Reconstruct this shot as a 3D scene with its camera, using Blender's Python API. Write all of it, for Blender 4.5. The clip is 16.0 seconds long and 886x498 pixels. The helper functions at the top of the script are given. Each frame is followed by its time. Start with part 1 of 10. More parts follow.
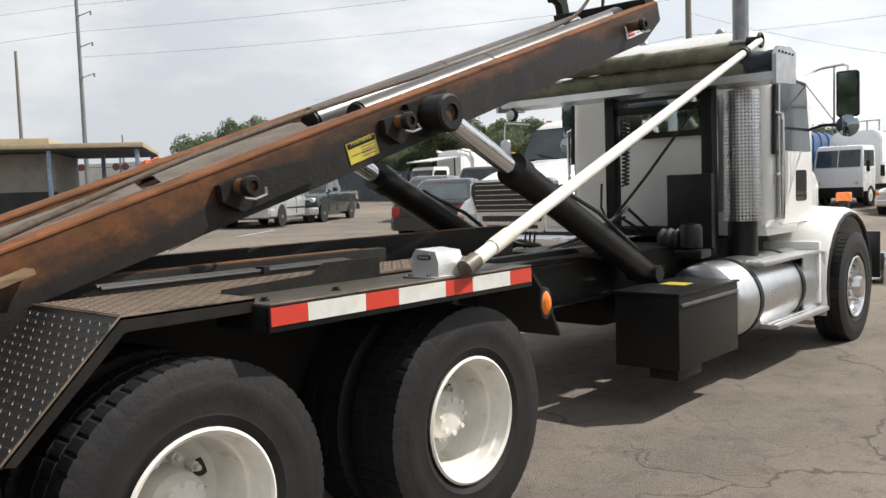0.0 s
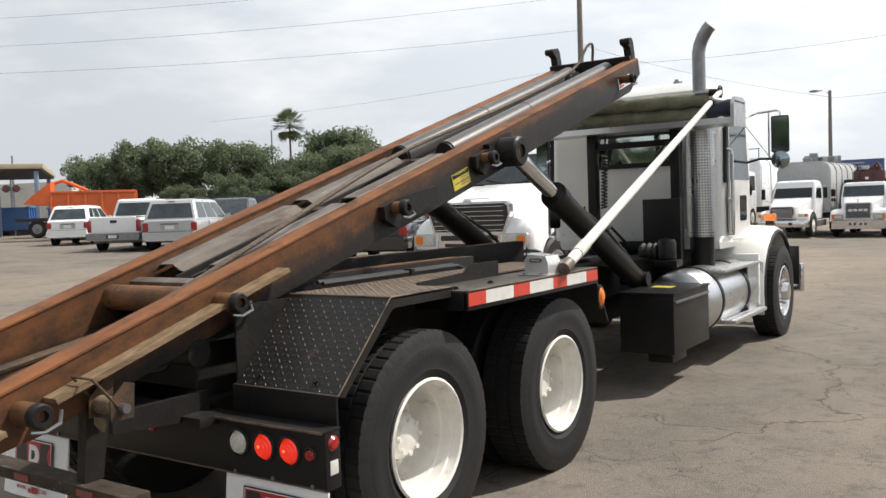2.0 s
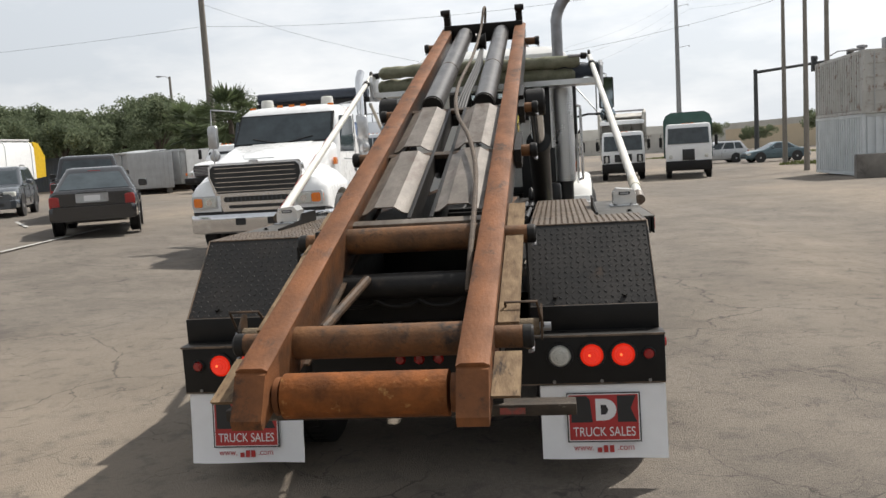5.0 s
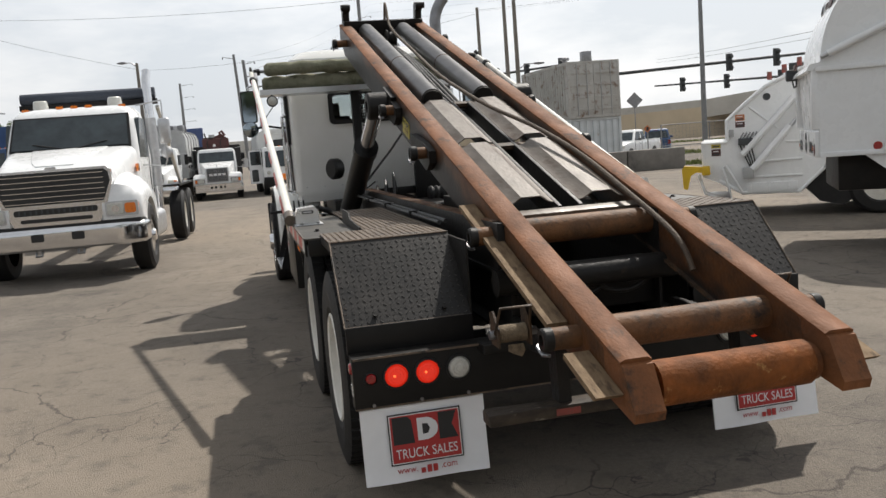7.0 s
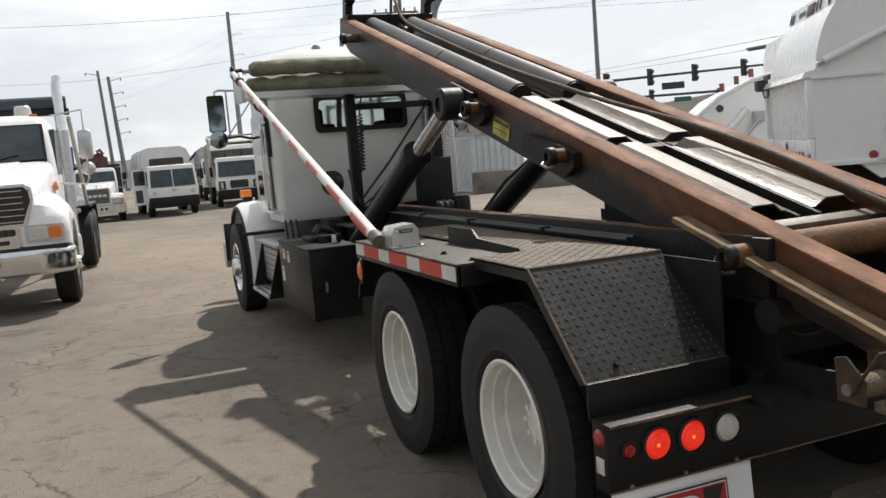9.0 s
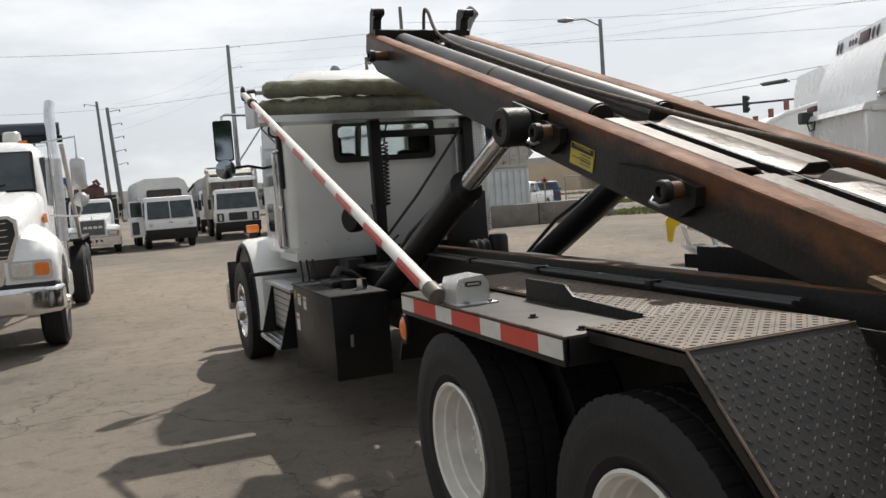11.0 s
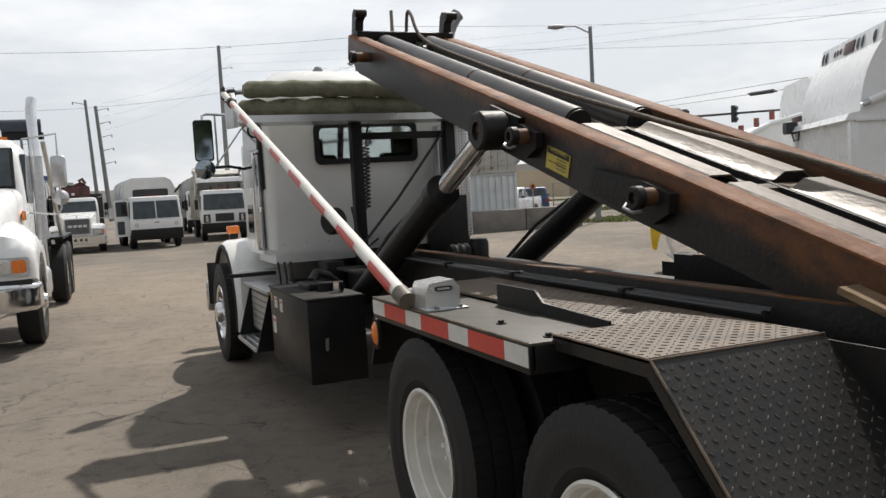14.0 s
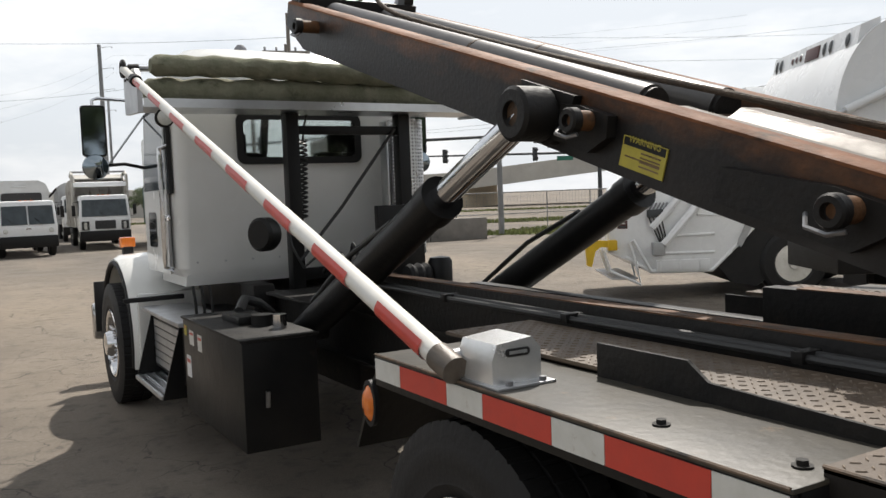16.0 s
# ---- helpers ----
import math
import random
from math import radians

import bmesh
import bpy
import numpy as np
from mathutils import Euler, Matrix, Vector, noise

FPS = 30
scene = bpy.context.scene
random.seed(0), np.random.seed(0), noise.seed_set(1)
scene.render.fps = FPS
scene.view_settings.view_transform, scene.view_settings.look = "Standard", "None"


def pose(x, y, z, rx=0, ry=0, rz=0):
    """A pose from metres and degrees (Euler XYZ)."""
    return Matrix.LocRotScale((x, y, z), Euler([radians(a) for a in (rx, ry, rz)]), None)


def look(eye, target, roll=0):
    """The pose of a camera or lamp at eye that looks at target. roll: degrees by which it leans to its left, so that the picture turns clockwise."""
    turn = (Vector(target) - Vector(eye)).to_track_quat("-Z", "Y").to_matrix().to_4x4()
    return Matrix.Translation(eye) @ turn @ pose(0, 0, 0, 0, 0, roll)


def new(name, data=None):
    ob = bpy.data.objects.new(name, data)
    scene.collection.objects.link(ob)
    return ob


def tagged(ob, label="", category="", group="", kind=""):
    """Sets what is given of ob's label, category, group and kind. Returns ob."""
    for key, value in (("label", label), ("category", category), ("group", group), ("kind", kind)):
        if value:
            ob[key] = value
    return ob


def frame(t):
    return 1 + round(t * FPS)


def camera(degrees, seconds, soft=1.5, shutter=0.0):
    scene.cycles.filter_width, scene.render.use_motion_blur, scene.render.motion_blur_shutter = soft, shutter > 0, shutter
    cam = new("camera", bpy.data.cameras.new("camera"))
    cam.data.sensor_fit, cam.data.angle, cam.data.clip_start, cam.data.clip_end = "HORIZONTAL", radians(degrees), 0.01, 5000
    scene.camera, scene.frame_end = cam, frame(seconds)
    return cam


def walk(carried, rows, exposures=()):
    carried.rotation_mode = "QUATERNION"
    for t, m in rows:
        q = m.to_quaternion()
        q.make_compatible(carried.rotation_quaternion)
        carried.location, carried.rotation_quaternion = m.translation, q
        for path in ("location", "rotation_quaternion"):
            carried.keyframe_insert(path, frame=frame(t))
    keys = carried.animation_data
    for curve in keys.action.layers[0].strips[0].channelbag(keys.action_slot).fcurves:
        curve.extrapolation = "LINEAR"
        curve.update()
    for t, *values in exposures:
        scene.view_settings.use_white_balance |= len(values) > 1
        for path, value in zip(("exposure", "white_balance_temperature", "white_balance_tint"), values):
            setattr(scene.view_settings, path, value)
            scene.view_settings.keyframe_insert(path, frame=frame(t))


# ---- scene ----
cam = camera(55.1, 16.0)
PATH = [
    (0, (3.465, -0.753, 1.49), (2.143, 0.742, 1.353), -2.0),
    (0.5, (3.576, -1.204, 1.491), (2.432, 0.432, 1.367), -3.0),
    (1, (3.558, -1.607, 1.508), (2.372, -0.004, 1.357), -2.6),
    (1.5, (3.399, -2.009, 1.531), (2.229, -0.391, 1.418), -3.4),
    (2, (3.32, -2.366, 1.517), (2.2, -0.712, 1.425), -2.0),
    (2.5, (3.028, -2.714, 1.489), (1.992, -1.005, 1.397), -2.0),
    (3, (2.64, -2.915, 1.51), (1.68, -1.166, 1.367), -3.6),
    (3.2, (2.439, -2.937, 1.49), (1.563, -1.143, 1.375), -3.8),
    (5.3, (0.393, -3.876, 1.542), (0.215, -1.897, 1.318), -4.2),
    (5.5, (0.171, -3.877, 1.545), (0.066, -1.889, 1.356), -4.7),
    (6, (-0.436, -3.865, 1.549), (-0.329, -1.88, 1.331), -3.7),
    (6.5, (-0.973, -3.823, 1.571), (-0.71, -1.853, 1.341), -4.6),
    (7, (-1.508, -3.586, 1.591), (-1.065, -1.652, 1.342), -4.4),
    (7.5, (-1.97, -3.418, 1.606), (-1.383, -1.535, 1.279), -4.5),
    (8, (-2.213, -3.066, 1.619), (-1.536, -1.21, 1.305), -6.6),
    (8.5, (-2.409, -2.702, 1.61), (-1.671, -0.861, 1.356), -6.1),
    (9, (-2.532, -2.265, 1.604), (-1.801, -0.417, 1.376), -4.7),
    (9.2, (-2.534, -2.045, 1.608), (-1.818, -0.191, 1.388), -4.0),
    (11.3, (-2.484, -1.277, 1.62), (-1.726, 0.568, 1.475), -3.9),
    (11.5, (-2.493, -1.265, 1.618), (-1.732, 0.579, 1.475), -3.4),
    (12, (-2.508, -1.252, 1.62), (-1.724, 0.583, 1.478), -3.1),
    (12.5, (-2.494, -1.24, 1.614), (-1.722, 0.598, 1.464), -3.2),
    (13, (-2.46, -1.249, 1.61), (-1.674, 0.583, 1.45), -3.1),
    (13.5, (-2.433, -1.268, 1.614), (-1.648, 0.566, 1.465), -3.2),
    (14, (-2.401, -1.27, 1.609), (-1.627, 0.569, 1.468), -3.2),
    (14.5, (-2.382, -1.19, 1.596), (-1.61, 0.646, 1.415), -2.6),
    (15, (-2.412, -0.838, 1.592), (-1.613, 0.984, 1.396), -0.8),
    (15.5, (-2.377, -0.445, 1.582), (-1.546, 1.367, 1.421), -2.2),
    (16, (-2.313, 0.086, 1.611), (-1.306, 1.809, 1.483), -2.2),
]
walk(cam, [(t, look(eye, target, roll)) for t, eye, target, roll in PATH],
     exposures=[(0.0, 0.24), (3.2, 0.22), (5.3, 0.05), (7.0, -0.03), (9.2, 0.06), (11.3, -0.10), (14.0, -0.10), (15.0, -0.04), (16.0, 0.03)])

# ---- light ----
SUN_DIR = Vector((1.29, 1.39, 2.47)).normalized()
world = bpy.data.worlds.new("sky")
scene.world = world
world.use_nodes = True
wn, wl = world.node_tree.nodes, world.node_tree.links
wn.clear()
w_out = wn.new("ShaderNodeOutputWorld")
w_bg = wn.new("ShaderNodeBackground")
w_bg.inputs["Strength"].default_value = 0.1
w_sky = wn.new("ShaderNodeTexSky")
w_sky.sky_type = "NISHITA"
w_sky.sun_disc = False
w_sky.sun_elevation = math.asin(SUN_DIR.z)
w_sky.sun_rotation = math.atan2(SUN_DIR.x, SUN_DIR.y)
w_sky.air_density, w_sky.dust_density, w_sky.ozone_density = 1.0, 4.0, 1.0
w_tc = wn.new("ShaderNodeTexCoord")
w_map = wn.new("ShaderNodeMapping")
w_map.inputs["Scale"].default_value = (1.0, 1.0, 3.2)
w_noise = wn.new("ShaderNodeTexNoise")
w_noise.inputs["Scale"].default_value = 2.6
w_noise.inputs["Detail"].default_value = 6.0
w_noise.inputs["Roughness"].default_value = 0.58
w_ramp = wn.new("ShaderNodeValToRGB")
w_ramp.color_ramp.elements[0].position, w_ramp.color_ramp.elements[1].position = 0.43, 0.66
w_ramp.color_ramp.elements[0].color = (7.65, 8.1, 8.6, 1)
w_ramp.color_ramp.elements[1].color = (10.9, 10.9, 10.9, 1)
w_mix = wn.new("ShaderNodeMix")
w_mix.data_type = "RGBA"
w_mix.inputs["Factor"].default_value = 0.86
wl.new(w_tc.outputs["Generated"], w_map.inputs["Vector"])
wl.new(w_map.outputs["Vector"], w_noise.inputs["Vector"])
wl.new(w_noise.outputs["Fac"], w_ramp.inputs["Fac"])
wl.new(w_sky.outputs["Color"], w_mix.inputs["A"])
wl.new(w_ramp.outputs["Color"], w_mix.inputs["B"])
# hazy glow towards the sun, deeper tone overhead
w_dot = wn.new("ShaderNodeVectorMath")
w_dot.operation = "DOT_PRODUCT"
w_dot.inputs[1].default_value = SUN_DIR
w_glow = wn.new("ShaderNodeMapRange")
w_glow.inputs["From Min"].default_value, w_glow.inputs["From Max"].default_value = 0.0, 0.62
w_glow.inputs["To Min"].default_value, w_glow.inputs["To Max"].default_value = 0.79, 1.10
w_sep = wn.new("ShaderNodeSeparateXYZ")
w_high = wn.new("ShaderNodeMapRange")
w_high.inputs["From Min"].default_value, w_high.inputs["From Max"].default_value = 0.25, 0.95
w_high.inputs["To Min"].default_value, w_high.inputs["To Max"].default_value = 0.1, 0.065
w_mul = wn.new("ShaderNodeMath")
w_mul.operation = "MULTIPLY"
wl.new(w_tc.outputs["Generated"], w_dot.inputs[0])
wl.new(w_dot.outputs["Value"], w_glow.inputs["Value"])
wl.new(w_tc.outputs["Generated"], w_sep.inputs["Vector"])
wl.new(w_sep.outputs["Z"], w_high.inputs["Value"])
wl.new(w_glow.outputs["Result"], w_mul.inputs[0])
wl.new(w_high.outputs["Result"], w_mul.inputs[1])
wl.new(w_mul.outputs["Value"], w_bg.inputs["Strength"])
wl.new(w_mix.outputs["Result"], w_bg.inputs["Color"])
wl.new(w_bg.outputs["Background"], w_out.inputs["Surface"])

sun = new("sun", bpy.data.lights.new("sun", "SUN"))
sun.data.energy, sun.data.angle, sun.data.color = 4.9, radians(1.0), (1.0, 0.945, 0.87)
sun.matrix_world = look(SUN_DIR * 60, (0, 0, 0))
scene.view_settings.exposure = 0.0


# ---- materials ----
def mat(name, base, other=None, scale=6.0, rough=0.5, metal=0.0, bump=0.0, bump_scale=60.0, stain=None, stain_scale=1.5,
        stain_at=0.6, rough_var=0.1, vary=0.0, coat=0.0, island=False, stretch=None, emit=None, emit_strength=0.0, spec=0.5):
    m = bpy.data.materials.new(name)
    m.use_nodes = True
    n, l = m.node_tree.nodes, m.node_tree.links
    b = n["Principled BSDF"]
    tc = n.new("ShaderNodeTexCoord")
    src = tc.outputs["Object"]
    if stretch:
        mp = n.new("ShaderNodeMapping")
        mp.inputs["Scale"].default_value = stretch
        l.new(src, mp.inputs["Vector"])
        src = mp.outputs["Vector"]
    noise1 = n.new("ShaderNodeTexNoise")
    noise1.inputs["Scale"].default_value = scale
    noise1.inputs["Detail"].default_value = 8
    noise1.inputs["Roughness"].default_value = 0.62
    l.new(src, noise1.inputs["Vector"])
    mix1 = n.new("ShaderNodeMix")
    mix1.data_type = "RGBA"
    other = other or tuple(c * 0.8 for c in base)
    mix1.inputs["A"].default_value, mix1.inputs["B"].default_value = (*base, 1), (*other, 1)
    r1 = n.new("ShaderNodeMapRange")
    r1.inputs["From Min"].default_value, r1.inputs["From Max"].default_value = 0.35, 0.68
    l.new(noise1.outputs["Fac"], r1.inputs["Value"])
    l.new(r1.outputs["Result"], mix1.inputs["Factor"])
    colour = mix1.outputs["Result"]
    if stain:
        noise2 = n.new("ShaderNodeTexNoise")
        noise2.inputs["Scale"].default_value = stain_scale
        noise2.inputs["Detail"].default_value = 10
        noise2.inputs["Roughness"].default_value = 0.7
        l.new(src, noise2.inputs["Vector"])
        r2 = n.new("ShaderNodeMapRange")
        r2.inputs["From Min"].default_value, r2.inputs["From Max"].default_value = stain_at, stain_at + 0.12
        l.new(noise2.outputs["Fac"], r2.inputs["Value"])
        mix2 = n.new("ShaderNodeMix")
        mix2.data_type = "RGBA"
        mix2.inputs["B"].default_value = (*stain, 1)
        l.new(r2.outputs["Result"], mix2.inputs["Factor"])
        l.new(colour, mix2.inputs["A"])
        colour = mix2.outputs["Result"]
    if vary:
        info = n.new("ShaderNodeNewGeometry" if island else "ShaderNodeObjectInfo")
        hsv = n.new("ShaderNodeHueSaturation")
        r3 = n.new("ShaderNodeMapRange")
        r3.inputs["To Min"].default_value, r3.inputs["To Max"].default_value = 1 - vary, 1 + vary
        l.new(info.outputs["Random Per Island" if island else "Random"], r3.inputs["Value"])
        l.new(r3.outputs["Result"], hsv.inputs["Value"])
        l.new(colour, hsv.inputs["Color"])
        colour = hsv.outputs["Color"]
    l.new(colour, b.inputs["Base Color"])
    rr = n.new("ShaderNodeMapRange")
    rr.inputs["To Min"].default_value, rr.inputs["To Max"].default_value = max(rough - rough_var, 0.02), min(rough + rough_var, 1)
    l.new(noise1.outputs["Fac"], rr.inputs["Value"])
    l.new(rr.outputs["Result"], b.inputs["Roughness"])
    b.inputs["Metallic"].default_value = metal
    b.inputs["Specular IOR Level"].default_value = spec
    b.inputs["Coat Weight"].default_value = coat
    b.inputs["Coat Roughness"].default_value = 0.08
    if emit:
        b.inputs["Emission Color"].default_value = (*emit, 1)
        b.inputs["Emission Strength"].default_value = emit_strength
    if bump:
        noise3 = n.new("ShaderNodeTexNoise")
        noise3.inputs["Scale"].default_value = bump_scale
        noise3.inputs["Detail"].default_value = 6
        l.new(src, noise3.inputs["Vector"])
        bp = n.new("ShaderNodeBump")
        bp.inputs["Strength"].default_value = bump
        bp.inputs["Distance"].default_value = 0.01
        l.new(noise3.outputs["Fac"], bp.inputs["Height"])
        l.new(bp.outputs["Normal"], b.inputs["Normal"])
    return m


def asphalt():
    m = mat("asphalt", (0.178, 0.155, 0.130), (0.120, 0.105, 0.090), scale=0.9, rough=0.88, bump=0.9, bump_scale=110,
            stain=(0.070, 0.064, 0.059), stain_scale=0.45, stain_at=0.6, spec=0.25)
    n, l = m.node_tree.nodes, m.node_tree.links
    b = n["Principled BSDF"]
    tc = [x for x in n if x.type == "TEX_COORD"][0]
    base = b.inputs["Base Color"].links[0].from_socket
    # fine aggregate
    agg = n.new("ShaderNodeTexNoise")
    agg.inputs["Scale"].default_value = 42
    agg.inputs["Detail"].default_value = 9
    agg.inputs["Roughness"].default_value = 0.75
    l.new(tc.outputs["Object"], agg.inputs["Vector"])
    ar = n.new("ShaderNodeMapRange")
    ar.inputs["From Min"].default_value, ar.inputs["From Max"].default_value = 0.3, 0.7
    ar.inputs["To Min"].default_value, ar.inputs["To Max"].default_value = 0.72, 1.28
    l.new(agg.outputs["Fac"], ar.inputs["Value"])
    mul = n.new("ShaderNodeMix")
    mul.data_type, mul.blend_type = "RGBA", "MULTIPLY"
    mul.inputs["Factor"].default_value = 1
    l.new(base, mul.inputs["A"])
    l.new(ar.outputs["Result"], mul.inputs["B"])
    # pale dusty lanes, stretched along the yard
    mp = n.new("ShaderNodeMapping")
    mp.inputs["Scale"].default_value = (0.10, 0.035, 1)
    mp.inputs["Rotation"].default_value = (0, 0, 0.9)
    l.new(tc.outputs["Object"], mp.inputs["Vector"])
    lane = n.new("ShaderNodeTexNoise")
    lane.inputs["Scale"].default_value = 1.6
    lane.inputs["Detail"].default_value = 7
    l.new(mp.outputs["Vector"], lane.inputs["Vector"])
    lr = n.new("ShaderNodeMapRange")
    lr.inputs["From Min"].default_value, lr.inputs["From Max"].default_value = 0.42, 0.66
    lr.inputs["To Max"].default_value = 0.62
    l.new(lane.outputs["Fac"], lr.inputs["Value"])
    dust = n.new("ShaderNodeMix")
    dust.data_type = "RGBA"
    dust.inputs["B"].default_value = (0.30, 0.245, 0.185, 1)
    l.new(lr.outputs["Result"], dust.inputs["Factor"])
    l.new(mul.outputs["Result"], dust.inputs["A"])
    # cracks: two sizes of cells, bent by noise, broken up by a mask
    # hand-sized mottling and small dark drips
    colour = dust.outputs["Result"]
    for scale, lo, hi, tint, most in ((5.5, 0.52, 0.66, (0.075, 0.068, 0.061), 0.45), (2.1, 0.66, 0.71, (0.03, 0.028, 0.027), 0.6), (26, 0.60, 0.70, (0.30, 0.275, 0.24), 0.30)):
        spot = n.new("ShaderNodeTexNoise")
        spot.inputs["Scale"].default_value = scale
        spot.inputs["Detail"].default_value = 5
        spot.inputs["Roughness"].default_value = 0.65
        l.new(tc.outputs["Object"], spot.inputs["Vector"])
        sr = n.new("ShaderNodeMapRange")
        sr.inputs["From Min"].default_value, sr.inputs["From Max"].default_value = lo, hi
        sr.inputs["To Max"].default_value = most
        l.new(spot.outputs["Fac"], sr.inputs["Value"])
        sm = n.new("ShaderNodeMix")
        sm.data_type = "RGBA"
        sm.inputs["B"].default_value = (*tint, 1)
        l.new(sr.outputs["Result"], sm.inputs["Factor"])
        l.new(colour, sm.inputs["A"])
        colour = sm.outputs["Result"]
    bend = n.new("ShaderNodeTexNoise")
    bend.inputs["Scale"].default_value = 1.7
    bend.inputs["Detail"].default_value = 5
    l.new(tc.outputs["Object"], bend.inputs["Vector"])
    vadd = n.new("ShaderNodeVectorMath")
    vadd.operation = "MULTIPLY_ADD"
    vadd.inputs[1].default_value = (0.9, 0.9, 0.9)
    l.new(bend.outputs["Color"], vadd.inputs[0])
    l.new(tc.outputs["Object"], vadd.inputs[2])
    for scale, width, lo in ((0.42, 0.0065, 0.40), (1.25, 0.0085, 0.46), (3.4, 0.016, 0.50)):
        vor = n.new("ShaderNodeTexVoronoi")
        vor.feature, vor.voronoi_dimensions = "DISTANCE_TO_EDGE", "2D"
        vor.inputs["Scale"].default_value = scale
        l.new(vadd.outputs["Vector"], vor.inputs["Vector"])
        cr = n.new("ShaderNodeMapRange")
        cr.inputs["From Min"].default_value, cr.inputs["From Max"].default_value = width * 0.3, width
        cr.inputs["To Min"].default_value, cr.inputs["To Max"].default_value = 1, 0
        l.new(vor.outputs["Distance"], cr.inputs["Value"])
        mask = n.new("ShaderNodeTexNoise")
        mask.inputs["Scale"].default_value = 0.5 + scale * 0.4
        mask.inputs["Detail"].default_value = 4
        l.new(tc.outputs["Object"], mask.inputs["Vector"])
        mr = n.new("ShaderNodeMapRange")
        mr.inputs["From Min"].default_value, mr.inputs["From Max"].default_value = lo, lo + 0.1
        mr.inputs["To Max"].default_value = 0.62
        l.new(mask.outputs["Fac"], mr.inputs["Value"])
        mm = n.new("ShaderNodeMath")
        mm.operation = "MULTIPLY"
        l.new(cr.outputs["Result"], mm.inputs[0])
        l.new(mr.outputs["Result"], mm.inputs[1])
        cm = n.new("ShaderNodeMix")
        cm.data_type = "RGBA"
        cm.inputs["B"].default_value = (0.035, 0.032, 0.03, 1)
        l.new(mm.outputs["Value"], cm.inputs["Factor"])
        l.new(colour, cm.inputs["A"])
        colour = cm.outputs["Result"]
    l.new(colour, b.inputs["Base Color"])
    return m


M = {}
M["asphalt"] = asphalt()
M["white_paint"] = mat("white_paint", (0.82, 0.83, 0.835), (0.75, 0.76, 0.76), 3, 0.28, coat=0.3, stain=(0.55, 0.53, 0.48), stain_scale=2.2, stain_at=0.66)
M["cab_white"] = mat("cab_white", (0.80, 0.80, 0.78), (0.74, 0.74, 0.71), 2.2, 0.25, coat=0.4, stain=(0.62, 0.60, 0.55), stain_scale=3, stain_at=0.68)
M["rim_white"] = mat("rim_white", (0.78, 0.765, 0.715), (0.64, 0.615, 0.56), 9, 0.42, stain=(0.36, 0.31, 0.24), stain_scale=8, stain_at=0.60)
# paler and more mottled than glass: sky reflections put into the pane's colour
M["screen_glass"] = mat("screen_glass", (0.055, 0.070, 0.078), (0.030, 0.038, 0.043), 2.5, 0.05, rough_var=0.02, spec=0.5)
M["black_paint"] = mat("black_paint", (0.0085, 0.0085, 0.009), (0.013, 0.0125, 0.012), 7, 0.38, bump=0.12, bump_scale=30, stain=(0.032, 0.026, 0.021), stain_scale=5, stain_at=0.66, spec=0.25)
M["black_greasy"] = mat("black_greasy", (0.0105, 0.010, 0.010), (0.018, 0.016, 0.014), 9, 0.5, bump=0.3, bump_scale=45, stain=(0.05, 0.036, 0.025), stain_scale=6, stain_at=0.62, spec=0.25)
M["tread_plate"] = mat("tread_plate", (0.013, 0.0125, 0.012), (0.022, 0.019, 0.017), 8, 0.42, bump=0.15, bump_scale=70, stain=(0.085, 0.052, 0.031), stain_scale=2.6, stain_at=0.60, spec=0.3)
# lugs set paler than the plate, their glints put partly into the colour
M["tread_lug"] = mat("tread_lug", (0.060, 0.058, 0.055), (0.098, 0.093, 0.086), 14, 0.32, metal=0.35, stain=(0.11, 0.070, 0.044), stain_scale=3.2, stain_at=0.60, spec=0.45)
M["tread_top"] = mat("tread_top", (0.135, 0.099, 0.069), (0.080, 0.060, 0.044), 5, 0.55, bump=0.2, bump_scale=60, stain=(0.045, 0.038, 0.032), stain_scale=3, stain_at=0.57, spec=0.4)
M["tread_top_lug"] = mat("tread_top_lug", (0.185, 0.142, 0.104), (0.12, 0.094, 0.070), 6, 0.5, metal=0.1, stain=(0.07, 0.056, 0.045), stain_scale=3, stain_at=0.57, spec=0.4)
M["shelf_steel"] = mat("shelf_steel", (0.062, 0.055, 0.042), (0.034, 0.031, 0.026), 6, 0.48, bump=0.15, bump_scale=40, stain=(0.15, 0.10, 0.055), stain_scale=9, stain_at=0.62, spec=0.45)
M["scraped_bar"] = mat("scraped_bar", (0.060, 0.046, 0.034), (0.026, 0.021, 0.017), 20, 0.6, bump=0.35, bump_scale=70, stain=(0.30, 0.27, 0.22), stain_scale=22, stain_at=0.60, stretch=(0.6, 1, 1), spec=0.25)
M["tape_worn"] = mat("tape_worn", (0.30, 0.06, 0.045), (0.20, 0.05, 0.04), 20, 0.5, stain=(0.10, 0.08, 0.07), stain_scale=22, stain_at=0.5)
M["rust_rail"] = mat("rust_rail", (0.205, 0.079, 0.029), (0.108, 0.046, 0.021), 8, 0.70, bump=0.3, bump_scale=80, stain=(0.036, 0.025, 0.018), stain_scale=6, stain_at=0.555, stretch=(1, 0.45, 1), spec=0.25, rough_var=0.2)
M["rust_tube"] = mat("rust_tube", (0.185, 0.082, 0.030), (0.058, 0.034, 0.020), 7, 0.62, bump=0.3, bump_scale=70, stain=(0.026, 0.021, 0.017), stain_scale=6, stain_at=0.54, spec=0.3)
M["rust_dark"] = mat("rust_dark", (0.090, 0.052, 0.028), (0.036, 0.027, 0.020), 12, 0.6, metal=0.05, bump=0.3, bump_scale=70, stain=(0.022, 0.019, 0.017), stain_scale=8, stain_at=0.52, spec=0.3)
